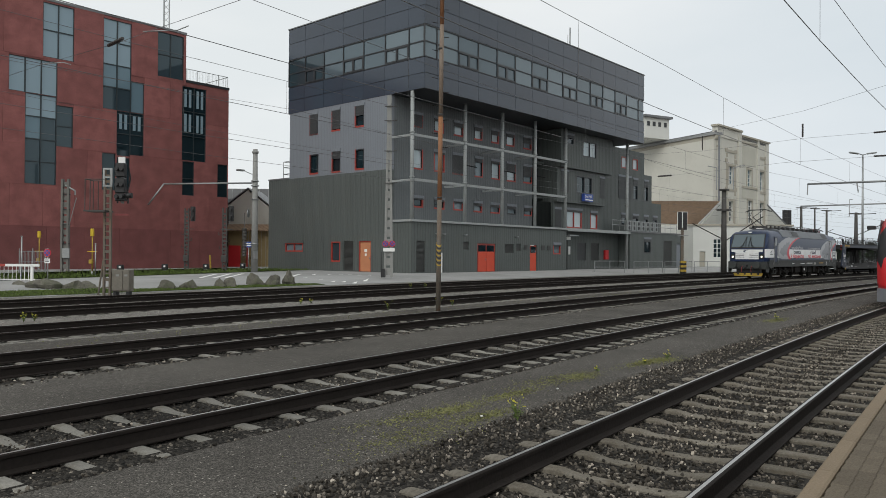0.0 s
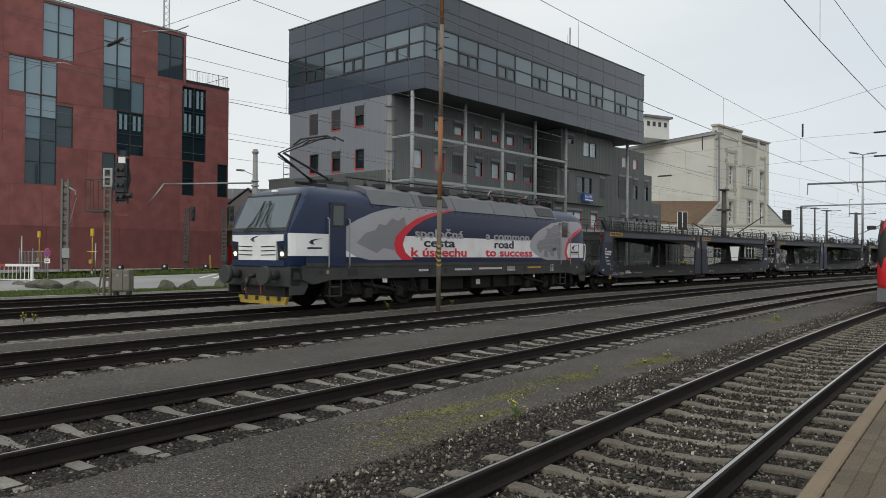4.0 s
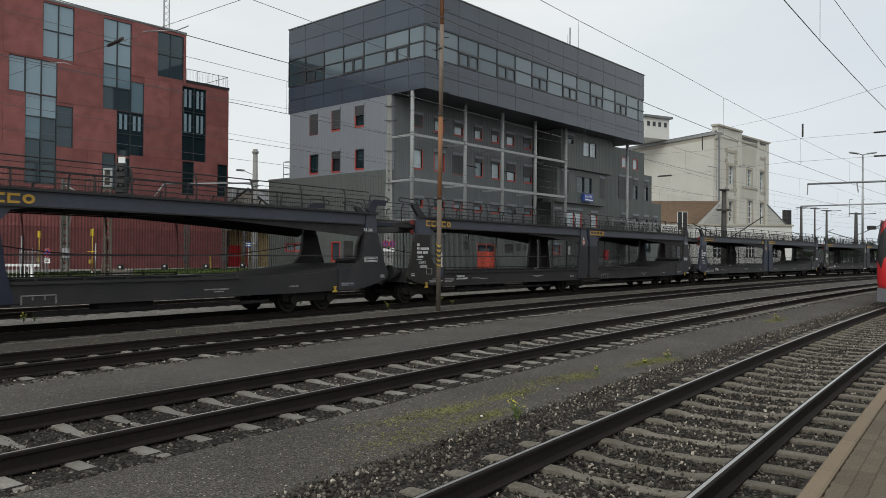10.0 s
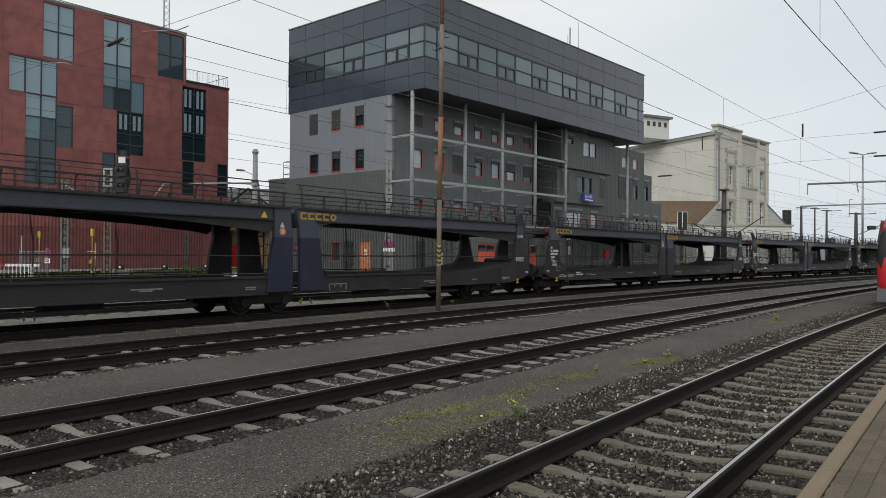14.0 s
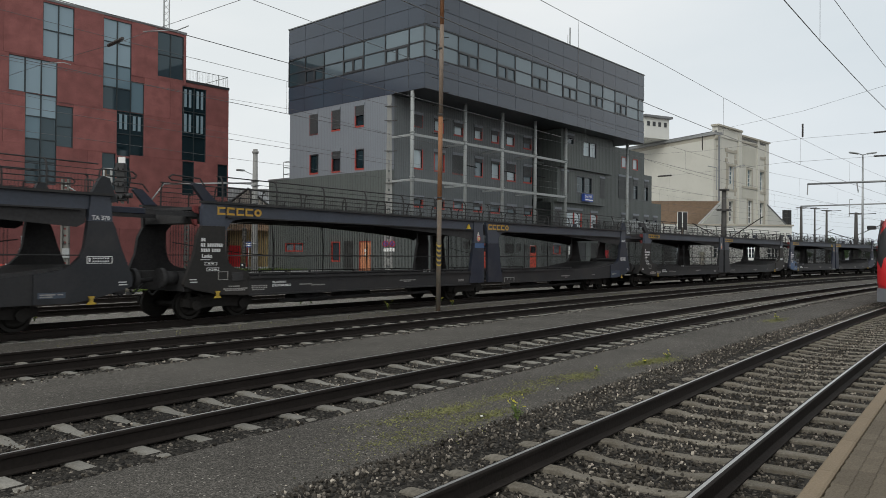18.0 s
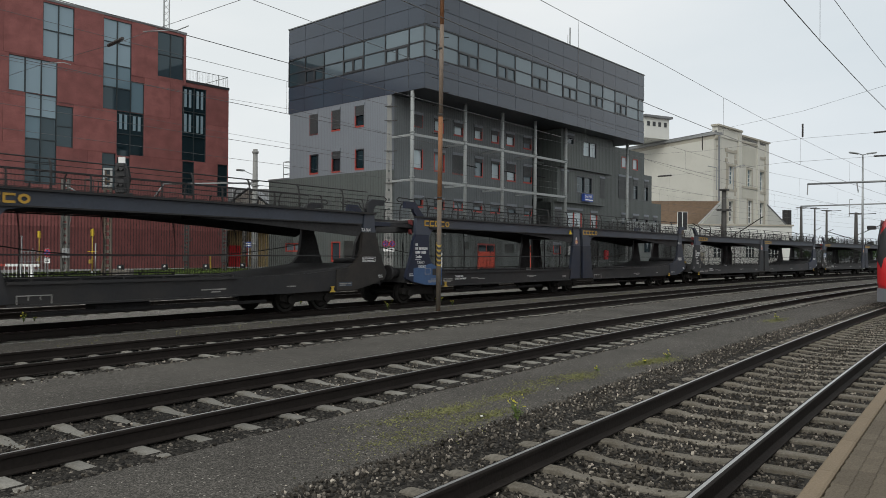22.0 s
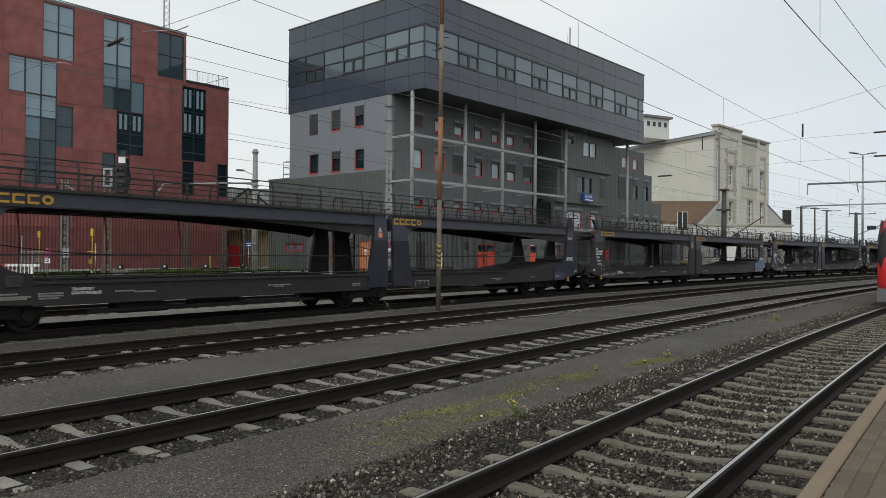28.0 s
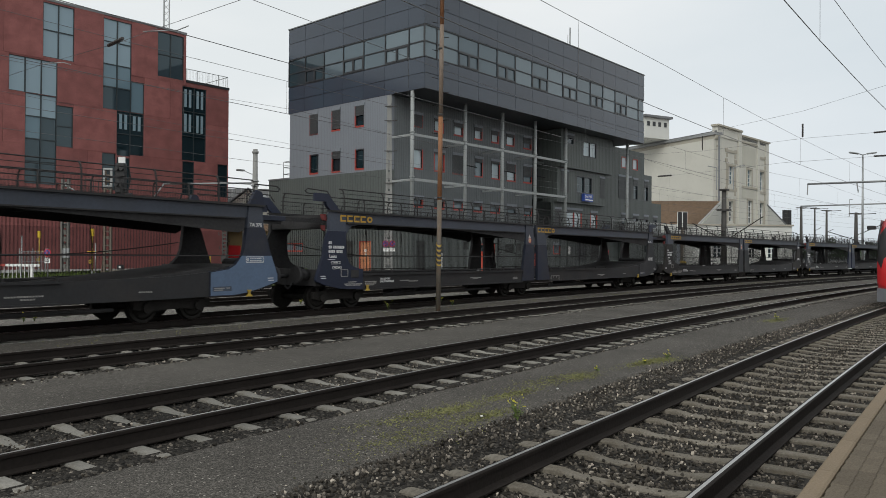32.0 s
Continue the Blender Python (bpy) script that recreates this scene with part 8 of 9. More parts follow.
small_signal(36.76, 51.82, 0.2, 5.3, "black signal head on a rusty lattice post")
small_signal(36.79, 47.05, 0.2, 5.2, "black signal head on a lattice post beside the mast")
for x, y, g_ in ((29.6, 49.5, 0.2), (34.2, 51.0, 0.2), (37.4, 50.2, 0.2), (43.0, 52.5, 0.2)):
    dw = thing("dwarf_signal", pose(x, y, g_, 0, 0, -54), "low black and white dwarf signal on the ground", "railway signal", "dwarf signals")
    part("body", soften(slab(B(), -0.2, -0.15, 0.1, 0.25, 0.15, 0.55), 0.05), M["black"], dw)
    part("white_disc", rod(B(), (0.05, -0.17, 0.38), (0.05, -0.15, 0.38), 0.08, 12), M["white_paint"], dw)
    part("foot", slab(B(), -0.12, -0.1, 0.0, 0.12, 0.1, 0.1), M["galv"], dw)
for x, y in ((25.04, 51.76), (23.77, 42.73)):
    yp = thing("yellow_post", pose(x, y, 0.2, 0, 0, -54), "yellow telephone post with boxes", "post", "yellow posts")
    part("post", rod(B(), (0, 0, 0.3), (0, 0, 2.7), 0.035, 8), M["yellow_worn"], yp)
    part("foot", rod(B(), (0, 0, 0.0), (0, 0, 0.3), 0.06, 8), M["galv"], yp)
    part("box", soften(slab(B(), -0.08, -0.12, 2.4, 0.08, 0.08, 2.85), 0.02), M["yellow"], yp)
    part("box", soften(slab(B(), -0.14, -0.17, 0.75, 0.04, 0.08, 1.0), 0.02), M["yellow_worn"], yp)
    part("bar", slab(B(), -0.28, -0.03, 1.45, 0.28, 0.03, 1.5), M["yellow"], yp)
ym = thing("yellow_marker", pose(40.95, 54.23, 0.2), "short yellow marker post", "post")
part("post", pipe(B(), [(0, 0, 0), (-0.05, 0.07, 1.25)], 0.07, 6), M["yellow_worn"], ym)
for x, y, h in ((18.0, 39.0, 2.2), (23.0, 41.0, 1.9), (16.5, 43.5, 1.6)):
    gp = thing("grey_post", pose(x, y, 0.2), "plain grey steel post in the yard", "post", "grey posts")
    part("post", rod(B(), (0, 0, 0), (0, 0, h), 0.038, 8), M["galv"], gp)
    part("cap", rod(B(), (0, 0, h), (0, 0, h + 0.05), 0.055, 8), M["galv"], gp)
ns = thing("no_parking_sign", pose(18.14, 36.64, 0.22, 0, 0, -62), "round no-stopping sign with a white plate on a post", "sign")
part("post", rod(B(), (0, 0, 0), (0, 0, 1.6), 0.03, 8), M["galv"], ns)
dsk = part("disc", rod(B(), (0, -0.05, 1.38), (0, -0.03, 1.38), 0.19, 20), M["red"], ns)
part("face", rod(B(), (0, -0.056, 1.38), (0, -0.051, 1.38), 0.15, 20), M["sign_blue"], dsk)
bm = B()
for q in (-1, 1):
    p = Vector((math.cos(radians(45 * q)), 0, math.sin(radians(45 * q)))) * 0.15
    rod(bm, Vector((0, -0.058, 1.38)) - p, Vector((0, -0.058, 1.38)) + p, 0.016, 4)
part("cross", bm, M["red"], dsk)
part("plate", slab(B(), -0.14, -0.05, 0.88, 0.14, -0.03, 1.1), M["white_paint"], ns)
part("writing_bar", slab(slab(B(), -0.1, -0.056, 0.94, 0.1, -0.051, 0.97), -0.1, -0.056, 1.01, 0.08, -0.051, 1.05), M["black"], ns)
# blue name sign near the mast
bs_ = thing("blue_sign", pose(38.6, 46.4, 0.2, 0, 0, -52), "blue sign with white writing on two posts", "sign")
part("panel", slab(B(), -0.35, -0.03, 1.9, 0.35, 0.0, 2.35), M["sign_blue"], bs_)
for z in (2.0, 2.15):
    part("writing_bar", slab(B(), -0.28, -0.036, z, 0.28, -0.031, z + 0.08), M["white_paint"], bs_)
part("post", rod(B(), (0, 0, 0), (0, 0, 1.95), 0.03, 8), M["galv"], bs_)

# barrier with a hanging fence at the far left
bar = thing("level_barrier", Matrix.LocRotScale((16.0, 38.3, 0.22), Euler((0, 0, radians(-54))), None), "white and red barrier beam with a hanging white grille", "barrier")
for i in range(6):
    part("beam_band", slab(B(), -2.2 + i * 0.8, -0.05, 0.72, -2.2 + i * 0.8 + 0.8, 0.05, 0.84), M["white_paint"] if i % 3 else M["frame_red"], bar)
for i in range(24):
    part("grille_bar", rod(B(), (-2.2 + i * 0.195, 0, 0.05), (-2.2 + i * 0.195, 0, 0.72), 0.012, 5), M["white_paint"], bar)
part("lower_rail", slab(B(), -2.2, -0.02, 0.08, 2.4, 0.02, 0.12), M["white_paint"], bar)
part("support", slab(B(), 2.2, -0.05, 0.0, 2.3, 0.05, 0.78), M["white_paint"], bar)
fn = thing("yard_fence", Matrix.LocRotScale((23.4, 49.8, 0.2), Euler((0, 0, radians(-30))), None), "short grey steel mesh fence panel behind the barrier", "fence")
for i in range(3):
    part("post", rod(B(), (-0.5 + i * 0.75, 0, 0), (-0.5 + i * 0.75, 0, 1.65), 0.035, 6), M["galv"], fn)
for i in range(2):
    bm = B()
    for j in range(9):
        rod(bm, (-0.46 + i * 0.75 + 0.08 * j, 0, 0.1), (-0.46 + i * 0.75 + 0.08 * j, 0, 1.5), 0.014, 4)
    for z in (0.15, 0.8, 1.45):
        rod(bm, (-0.5 + i * 0.75, 0, z), (0.25 + i * 0.75, 0, z), 0.015, 4)
    part("mesh_panel", bm, M["galv"], fn)

# masts by the far tracks on the way to the bend
m2 = round_mast(75.2, 19.6, 0.0, 8.3, 0.3, 0.22, "dark steel catenary mast with two braced brackets", "mast_dark")
part("cap", slab(B(), -0.4, -0.4, 8.15, 0.4, 0.4, 8.3), M["mast_dark"], m2)
part("head_box", slab(B(), -0.5, -0.6, 6.15, 0.4, 0.6, 6.32), M["mast_dark"], m2)
part("arm", pipe(B(), [(0, 0, 3.1), (2.0, -3.2, 5.6)], 0.05, 6), M["rail"], m2)
part("arm", pipe(B(), [(0, 0, 3.3), (-1.6, 2.6, 4.9)], 0.05, 6), M["rail"], m2)
for q in ((0.6, -1.3, 12.6), (-0.7, 1.0, 12.4)):
    part("strut", pipe(B(), [(q[0] * 0.6, q[1] * 0.6, 8.2), (q[0] * 0.6, q[1] * 0.6, 10.4), (q[0], q[1] * 1.4, 10.6)], 0.05, 6), M["galv"], m2)
for x, y, top, r in ((138.06, 23.23, 10.2, 0.3), (158.16, 24.22, 11.2, 0.22), (148.55, 20.81, 10.2, 0.26), (109.36, 11.89, 7.5, 0.3), (150.0, 4.5, 10.8, 0.27), (205.0, 12.0, 12.0, 0.27)):
    m3 = round_mast(x, y, 0.0, top, r, r * 0.6, "distant dark lattice catenary mast with brackets", "mast_dark")
    part("bracket", pipe(B(), [(0, 0, top - 0.25), (1.6, -2.1, top - 0.1)], 0.05, 6), M["rail"], m3)
    part("bracket", pipe(B(), [(0, 0, top * 0.52), (-2.2, 2.9, top * 0.66)] if r > 0.28 else [(0, 0, top * 0.6), (0.7, -1.0, top * 0.66)], 0.05, 6), M["rail"], m3)
    part("cap_beam", pipe(B(), [(-0.55, 0.75, top - 0.15), (0.55, -0.75, top - 0.15)], 0.09, 6), M["mast_dark"], m3)
    if top < 8:
        part("bracket", pipe(B(), [(0, 0, 4.5), (2.6, -3.6, 6.4)], 0.05, 6), M["rail"], m3)
        for q in (-0.85, 0.75):
            part("strut", pipe(B(), [(q * 0.58, -q * 0.81, 6.9), (q * 0.58, -q * 0.81, 9.2), (q * 0.58 + 0.25, -q * 0.81 - 0.35, 9.2)], 0.035, 5), M["galv"], m3)
lp = thing("lamp_mast", Matrix.LocRotScale((103.46, 10.54, 0.0), Euler((0, 0, radians(-54.5))), None), "tall slim yard lamp mast with two lamp heads", "street lamp")
part("shaft", rod(B(), (0, 0, 0), (0, 0, 14.3), 0.15, 10, 0.09), M["galv"], lp)
for s in (-1, 1):
    part("arm", pipe(B(), [(0, 0, 14.25), (s * 0.6, 0, 14.4)], 0.05, 6), M["galv"], lp)
    hd = part("lamp_head", soften(slab(B(), -0.58, -0.18, -0.09, 0.58, 0.18, 0.09), 0.05), M["galv"], lp)
    hd.matrix_local = pose(s * 1.08, 0, 14.46, 0, -s * 8, 0)
# signals seen from behind
for x, y, z0, sc in ((71.4, 22.5, 0.0, 1.0), (149.5, 27.6, 0.0, 1.75)):
    bk = thing("main_signal", Matrix.LocRotScale((x, y, z0), Euler((0, 0, radians(-56))), None), "black main signal screens on a post seen from behind", "railway signal", "main signals")
    part("post", slab(B(), -0.12 * sc, -0.1, 0, 0.12 * sc, 0.1, 4.4 * sc), M["rustpole"], bk)
    part("screen", slab(B(), -0.42 * sc, -0.1, 4.2 * sc, -0.06 * sc, -0.02, 5.9 * sc), M["black"], bk)
    part("screen", slab(B(), 0.06 * sc, -0.1, 4.2 * sc, 0.42 * sc, -0.02, 5.9 * sc), M["black"], bk)
    part("back_plate", slab(B(), -0.48 * sc, -0.01, 4.15 * sc, 0.48 * sc, 0.02, 5.95 * sc), M["white_paint" if sc < 1.5 else "mast_dark"], bk)
    part("foot_plate", slab(B(), -0.5 * sc, -0.3, 3.6 * sc, 0.5 * sc, 0.3, 3.66 * sc), M["galv"], bk)
hz = thing("hazard_post", pose(69.8, 21.9, 0.0, 0, 0, -56), "yellow and black striped buffer post", "post")
for i in range(6):
    part("stripe", slab(B(), -0.26, -0.2, i * 0.2, 0.26, 0.2, i * 0.2 + 0.2), M["yellow_worn"] if i % 2 else M["black"], hz)
# railings before the low annex
for j, (x, y) in enumerate(((64.3, 26.9), (68.0, 24.6), (71.9, 23.0), (76.0, 21.4))):
    rg = thing("tube_railing", Matrix.LocRotScale((x, y, 0.05), Euler((0, 0, radians(-30))), None), "galvanised tube railing at the yard's edge", "railing", "tube railings")
    for z in (0.55, 1.1):
        part("rail_bar", rod(B(), (-1.7, 0, z), (1.7, 0, z), 0.03, 6), M["galv"], rg)
    for xx in (-1.7, 0.0, 1.7):
        part("post", rod(B(), (xx, 0, 0), (xx, 0, 1.1), 0.03, 6), M["galv"], rg)

# overhead lines along each track
for k, (y, zc_, zm) in {1: (2.36, 5.55, 6.62), 2: (7.27, 5.6, 6.7), 3: (12.2, 5.75, 6.75), 4: (16.9, 5.8, 6.9), 5: (22.05, 5.75, 6.9), 6: (26.3, 5.75, 6.9)}.items():
    ol = thing("overhead_line", Matrix(), "contact wire hung from a carrying wire over the track", "overhead line", "overhead lines")
    a, prev = -20.0, None
    cw_, mw_ = [], []
    while a < 300:
        st = 0.25 * math.cos((a + 11 * k) * math.pi / 55)
        sag = 0.55 * (((a + 20 * k) % 60 - 30) / 30) ** 2
        p, _ = on_arc(y + st, a)
        cw_.append((p.x, p.y, zc_))
        mw_.append((p.x, p.y, zm + (sag - 0.15 if k > 2 else sag * 0.25)))
        a += 5.0
    part("contact_wire", pipe(B(), cw_, 0.008, 5), M["wire"], ol)
    part("carrying_wire", pipe(B(), mw_, 0.006, 5), M["wire"], ol)
    for i in range(1, len(cw_) - 1, 2):
        part("dropper", rod(B(), cw_[i], mw_[i], 0.004, 4), M["wire"], ol)


def span(name, pts, r, label):
    o = thing("span_wire", Matrix(), label, "wire", "span wires")
    part("wire", pipe(B(), pts, r, 5), M["wire"], o)
    return o


def insulator(o, p, d, n=6, r=0.09):
    bm = B()
    p, d = Vector(p), Vector(d)
    for i in range(n):
        rod(bm, p + d * (i / n), p + d * ((i + 0.55) / n), r, 10)
    rod(bm, p, p + d, r * 0.75, 8)
    part("insulator", bm, M["insul"], o)


# cross spans over the tracks
S1 = [Vector((93.09, 34.62, 15.50)), Vector((91.54, 26.45, 16.67)), Vector((85.46, 14.29, 17.09)), Vector((77.34, 5.00, 17.49))]
s1 = span("a", S1, 0.014, "cross-span carrying wire over the yard tracks")
S2 = [Vector((93.10, 34.62, 14.83)), Vector((91.56, 26.44, 14.51)), Vector((85.49, 14.28, 14.21)), Vector((77.39, 4.99, 13.07))]
s2_ = span("b", S2, 0.013, "cross-span wire over the yard tracks")
S3 = [Vector((94.24, 33.05, 11.96)), Vector((92.00, 25.85, 12.00)), Vector((86.41, 16.46, 11.87)), Vector((77.41, 4.98, 10.89))]
s3 = span("c", S3, 0.013, "lower cross-span wire over the yard tracks")
insulator(s1, Vector((91.54, 26.45, 16.31)), Vector((91.56, 26.44, 14.60)) - Vector((91.54, 26.45, 16.31)), 11, 0.085)
insulator(s1, Vector((85.48, 14.28, 15.75)), Vector((85.49, 14.28, 14.36)) - Vector((85.48, 14.28, 15.75)), 8, 0.1)
insulator(s3, Vector((78.37, 7.07, 11.02)), Vector((78.00, 5.88, 10.96)) - Vector((78.37, 7.07, 11.02)), 9, 0.09)
insulator(s2_, Vector((78.35, 7.08, 13.19)), Vector((77.98, 5.88, 13.17)) - Vector((78.35, 7.08, 13.19)), 9, 0.09)
insulator(s3, Vector((93.37, 32.55, 11.91)), Vector((92.38, 30.50, 11.84)) - Vector((93.37, 32.55, 11.91)), 9, 0.11)
S4 = [Vector((27.15, 65.14, 15.32)), Vector((25.78, 53.28, 14.83)), Vector((24.48, 41.32, 14.16)), Vector((23.18, 36.26, 13.64)), Vector((19.80, 23.78, 12.12))]
s4 = span("d", S4, 0.013, "cross-span wire before the red building")
insulator(s4, Vector((24.40, 42.30, 14.12)), Vector((24.35, 40.64, 14.28)) - Vector((24.40, 42.30, 14.12)), 9, 0.11)
arm = thing("steady_arm", Matrix(), "light steady arm of the overhead line", "arm", "steady arms")
part("tube", pipe(B(), [Vector((23.59, 37.40, 13.94)), Vector((24.71, 35.84, 14.03)), Vector((25.06, 35.33, 14.28))], 0.03, 6), M["galv"], arm)
arm = thing("steady_arm", Matrix(), "light steady arm of the overhead line", "arm", "steady arms")
part("tube", pipe(B(), [Vector((25.75, 53.32, 14.88)), Vector((26.68, 52.01, 15.00)), Vector((26.98, 51.59, 14.85))], 0.03, 6), M["galv"], arm)
# far cross beam with hangers, beyond the lamp mast
gb = thing("portal_beam", Matrix(), "steel cross beam carrying the overhead lines", "beam")
part("tube", pipe(B(), [Vector((77.01, 12.38, 8.59)), Vector((71.2, 4.85, 8.02))], 0.09, 8), M["galv"], gb)
part("hanger", pipe(B(), [Vector((77.0, 12.40, 8.6)), Vector((77.0, 12.43, 7.57))], 0.05, 6), M["galv"], gb)
part("hanger", pipe(B(), [Vector((73.57, 7.96, 8.29)), Vector((73.58, 7.83, 7.35))], 0.05, 6), M["galv"], gb)
gb2 = thing("portal_beam", Matrix(), "steel cross beam carrying the overhead lines", "beam")
part("tube", pipe(B(), [Vector((164.29, 27.80, 11.97)), Vector((165.92, 8.27, 12.14))], 0.14, 8), M["galv"], gb2)
# ---- tan house in the gap, far roofs, trees ----
th = thing("tan_house", Matrix.LocRotScale((49.6, 62.5, 0.2), Euler((0, 0, radians(-54))), None), "tan timber house with a cream gable and tiled lean-to", "house")
part("wall", slab(B(), -4.0, 0.0, 0.0, 6.0, 6.0, 4.1), M["timber"], th, "tan timber wall")
part("gable", extr_y(B(), [(-3.0, 4.3), (6.5, 4.3), (1.75, 8.0)], 0.1, 6.0), M["cream"], th)
for x0, z0, x1, z1 in ((-3.5, 4.1, 1.75, 8.15), (1.75, 8.15, 7.0, 4.1)):
    part("roof_slope", extr_y(B(), [(x0, z0), (x1, z1), (x1, z1 + 0.12), (x0, z0 + 0.12)], 0.0, 6.4), M["roof_grey"], th)
part("lean_to_roof", extr_x(B(), [(-1.0, 3.7), (0.3, 4.4), (0.3, 4.55), (-1.0, 3.85)], -4.0, 6.3), M["tile_roof"], th)
part("window", slab(B(), 2.2, -0.04, 1.6, 2.9, 0.0, 2.9), M["frame_dark"], th)
for i in range(9):
    part("board", slab(B(), 1.4 + i * 0.45, -0.03, 0.0, 1.44 + i * 0.45, 0.0, 3.7), M["cream_trim"], th)
rg_ = thing("red_gate", Matrix.LocRotScale((48.6, 60.8, 0.2), Euler((0, 0, radians(-54))), None), "red and pale metal gate panels", "gate")
part("panel", slab(B(), -0.45, -0.05, 0.0, 0.75, 0.05, 2.2), M["red"], rg_, "bright red panel")
part("panel", slab(B(), -1.2, -0.05, 0.4, -0.5, 0.05, 2.1), M["galv"], rg_)
part("post", slab(B(), 1.3, -0.05, 0.0, 1.5, 0.05, 2.2), M["frame_red"], rg_)
fr_ = thing("far_hall", Matrix.LocRotScale((72.6, 87.6, 0.2), Euler((0, 0, radians(-54))), None), "long pale grey hall roof behind the gap", "building")
part("wall", slab(B(), -9.0, 0.0, 0.0, 9.0, 10.0, 9.4), M["far"], fr_)
part("roof", slab(B(), -9.3, -0.3, 9.4, 9.3, 10.0, 11.0), M["roof_grey"], fr_)
for i in range(14):
    part("rib", slab(B(), -9.0 + i * 1.35, -0.36, 9.6, -8.9 + i * 1.35, -0.3, 10.9), M["galv"], fr_)
dk = thing("dark_shed", Matrix.LocRotScale((46.5, 62.0, 0.2), Euler((0, 0, radians(-54))), None), "dark stepped shed beside the red building", "shed")
part("body", slab(slab(B(), -0.8, 0, 0, 1.2, 4, 6.2), -0.8, 0, 6.2, 0.1, 4, 7.2), M["black"], dk)


def leaf_clumps(seed, count, place, size):
    r = np.random.RandomState(seed)
    vs, fs = [], []
    for _ in range(count):
        c = np.array(place(r))
        s = r.uniform(*size)
        u = r.normal(size=3)
        u /= np.linalg.norm(u)
        w_ = np.cross(u, r.normal(size=3))
        w_ /= np.linalg.norm(w_)
        o = len(vs)
        vs += [tuple(c - u * s), tuple(c + w_ * s * 0.5), tuple(c + u * s), tuple(c - w_ * s * 0.5)]
        fs.append((o, o + 1, o + 2, o + 3))
    return vs, fs


trng = random.Random(3)
for i in range(11):
    x, y = 236 + trng.uniform(-14, 30), 52 - i * 5.2 + trng.uniform(-2, 2)
    h = trng.uniform(5.5, 8.5)
    tr_ = thing("tree", pose(x, y, -0.3), "distant dark green leafy tree", "tree", "distant trees")
    part("trunk", rod(B(), (0, 0, 0), (0.1, 0.1, h * 0.6), 0.22, 7, 0.08), M["rail"], tr_)
    lobes = [(trng.uniform(-2.2, 2.2), trng.uniform(-2.2, 2.2), h * trng.uniform(0.35, 0.85), trng.uniform(1.0, 1.9)) for _ in range(7)]

    def crown(r, lobes=lobes):
        q = lobes[r.randint(len(lobes))]
        d = r.normal(size=3)
        d /= np.linalg.norm(d)
        return (q[0] + d[0] * q[3] * r.uniform(0.5, 1), q[1] + d[1] * q[3] * r.uniform(0.5, 1), q[2] + d[2] * q[3] * 0.8 * r.uniform(0.5, 1))

    part("crown", leaf_clumps(40 + i, 700, crown, (0.25, 0.5)), M["leaf"], tr_)
# low distant blocks close the horizon
for x, y, l, h, t in ((300, 60, 60, 6, -70), (330, 5, 70, 5, -75), (60, 150, 40, 7, -10), (20, 170, 50, 8, -10), (-60, 150, 60, 9, 20)):
    fb = thing("distant_building", pose(x, y, -0.3, 0, 0, t), "low pale distant building", "building", "distant buildings")
    part("wall", slab(B(), -l / 2, 0, 0, l / 2, 12, h), M["far"], fb)
    part("roof", slab(B(), -l / 2 - 0.4, -0.4, h, l / 2 + 0.4, 12.4, h + 0.5), M["roof_grey"], fb)

# ---- siding by the red building ----
sid = thing("yard_siding", Matrix(), "dull rails set in the yard by the red building", "railway track", "", "structure")
p0, p1 = Vector((4.0, 36.2, 0.26)), Vector((46.0, 47.6, 0.26))
dn = (p1 - p0).normalized()
nn = Vector((-dn.y, dn.x, 0))
for s in (-0.75, 0.75):
    part("rail", sheet((p0 + nn * (s - 0.04), p1 + nn * (s - 0.04), p1 + nn * (s + 0.04), p0 + nn * (s + 0.04)), 0.14), M["rail"], sid)
vb = [p0 - nn * 1.5, p1 - nn * 1.5, p1 + nn * 1.9, p0 + nn * 1.9]
part("ballast_bed", sheet([v - Vector((0, 0, 0.005)) for v in vb], -0.03), M["ballast"], sid)
# weedy strip between the siding and the red building
gs = [p0 + nn * 1.9, p1 + nn * 1.9, p1 + nn * 9.3, p0 + nn * 9.3]
part("weedy_strip", sheet([v - Vector((0, 0, 0.003)) for v in gs], -0.03), M["weedy"], sid)


def yard_z(x, y):
    r = math.hypot(x, y + RC) - RC
    return 0.006 + (0.235 * (r - 29.2) / 4.3 if r < 33.5 else 0.235 + 0.005 * min(1, (r - 33.5) / 3.5))


# painted bars on the yard
for ax, ay, bx_, by_ in ((31.24, 40.82, 26.07, 35.42), (32.65, 41.04, 26.37, 34.66), (33.26, 40.55, 27.11, 34.51), (35.53, 37.34, 31.53, 33.85), (36.33, 36.69, 30.98, 32.14), (36.33, 35.34, 31.12, 30.97), (36.57, 34.48, 30.55, 29.47), (37.03, 34.1, 31.01, 29.06), (36.78, 33.01, 30.94, 28.16), (37.29, 32.59, 32.78, 28.99)):
    pa, pb = Vector((ax, ay, yard_z(ax, ay))), Vector((bx_, by_, yard_z(bx_, by_)))
    sd_ = Vector((0.09, -0.07, 0))
    tagged(part("painted_bar", ([tuple(q + Vector((0, 0, d_))) for d_ in (0.0, -0.02) for q in (pa - sd_, pb - sd_, pb + sd_, pa + sd_)], [(0, 1, 2, 3), (7, 6, 5, 4), (0, 4, 5, 1), (1, 5, 6, 2), (2, 6, 7, 3), (3, 7, 4, 0)]), M["white_paint"]), "worn white painted bar on the yard", "marking", "hatching bars")

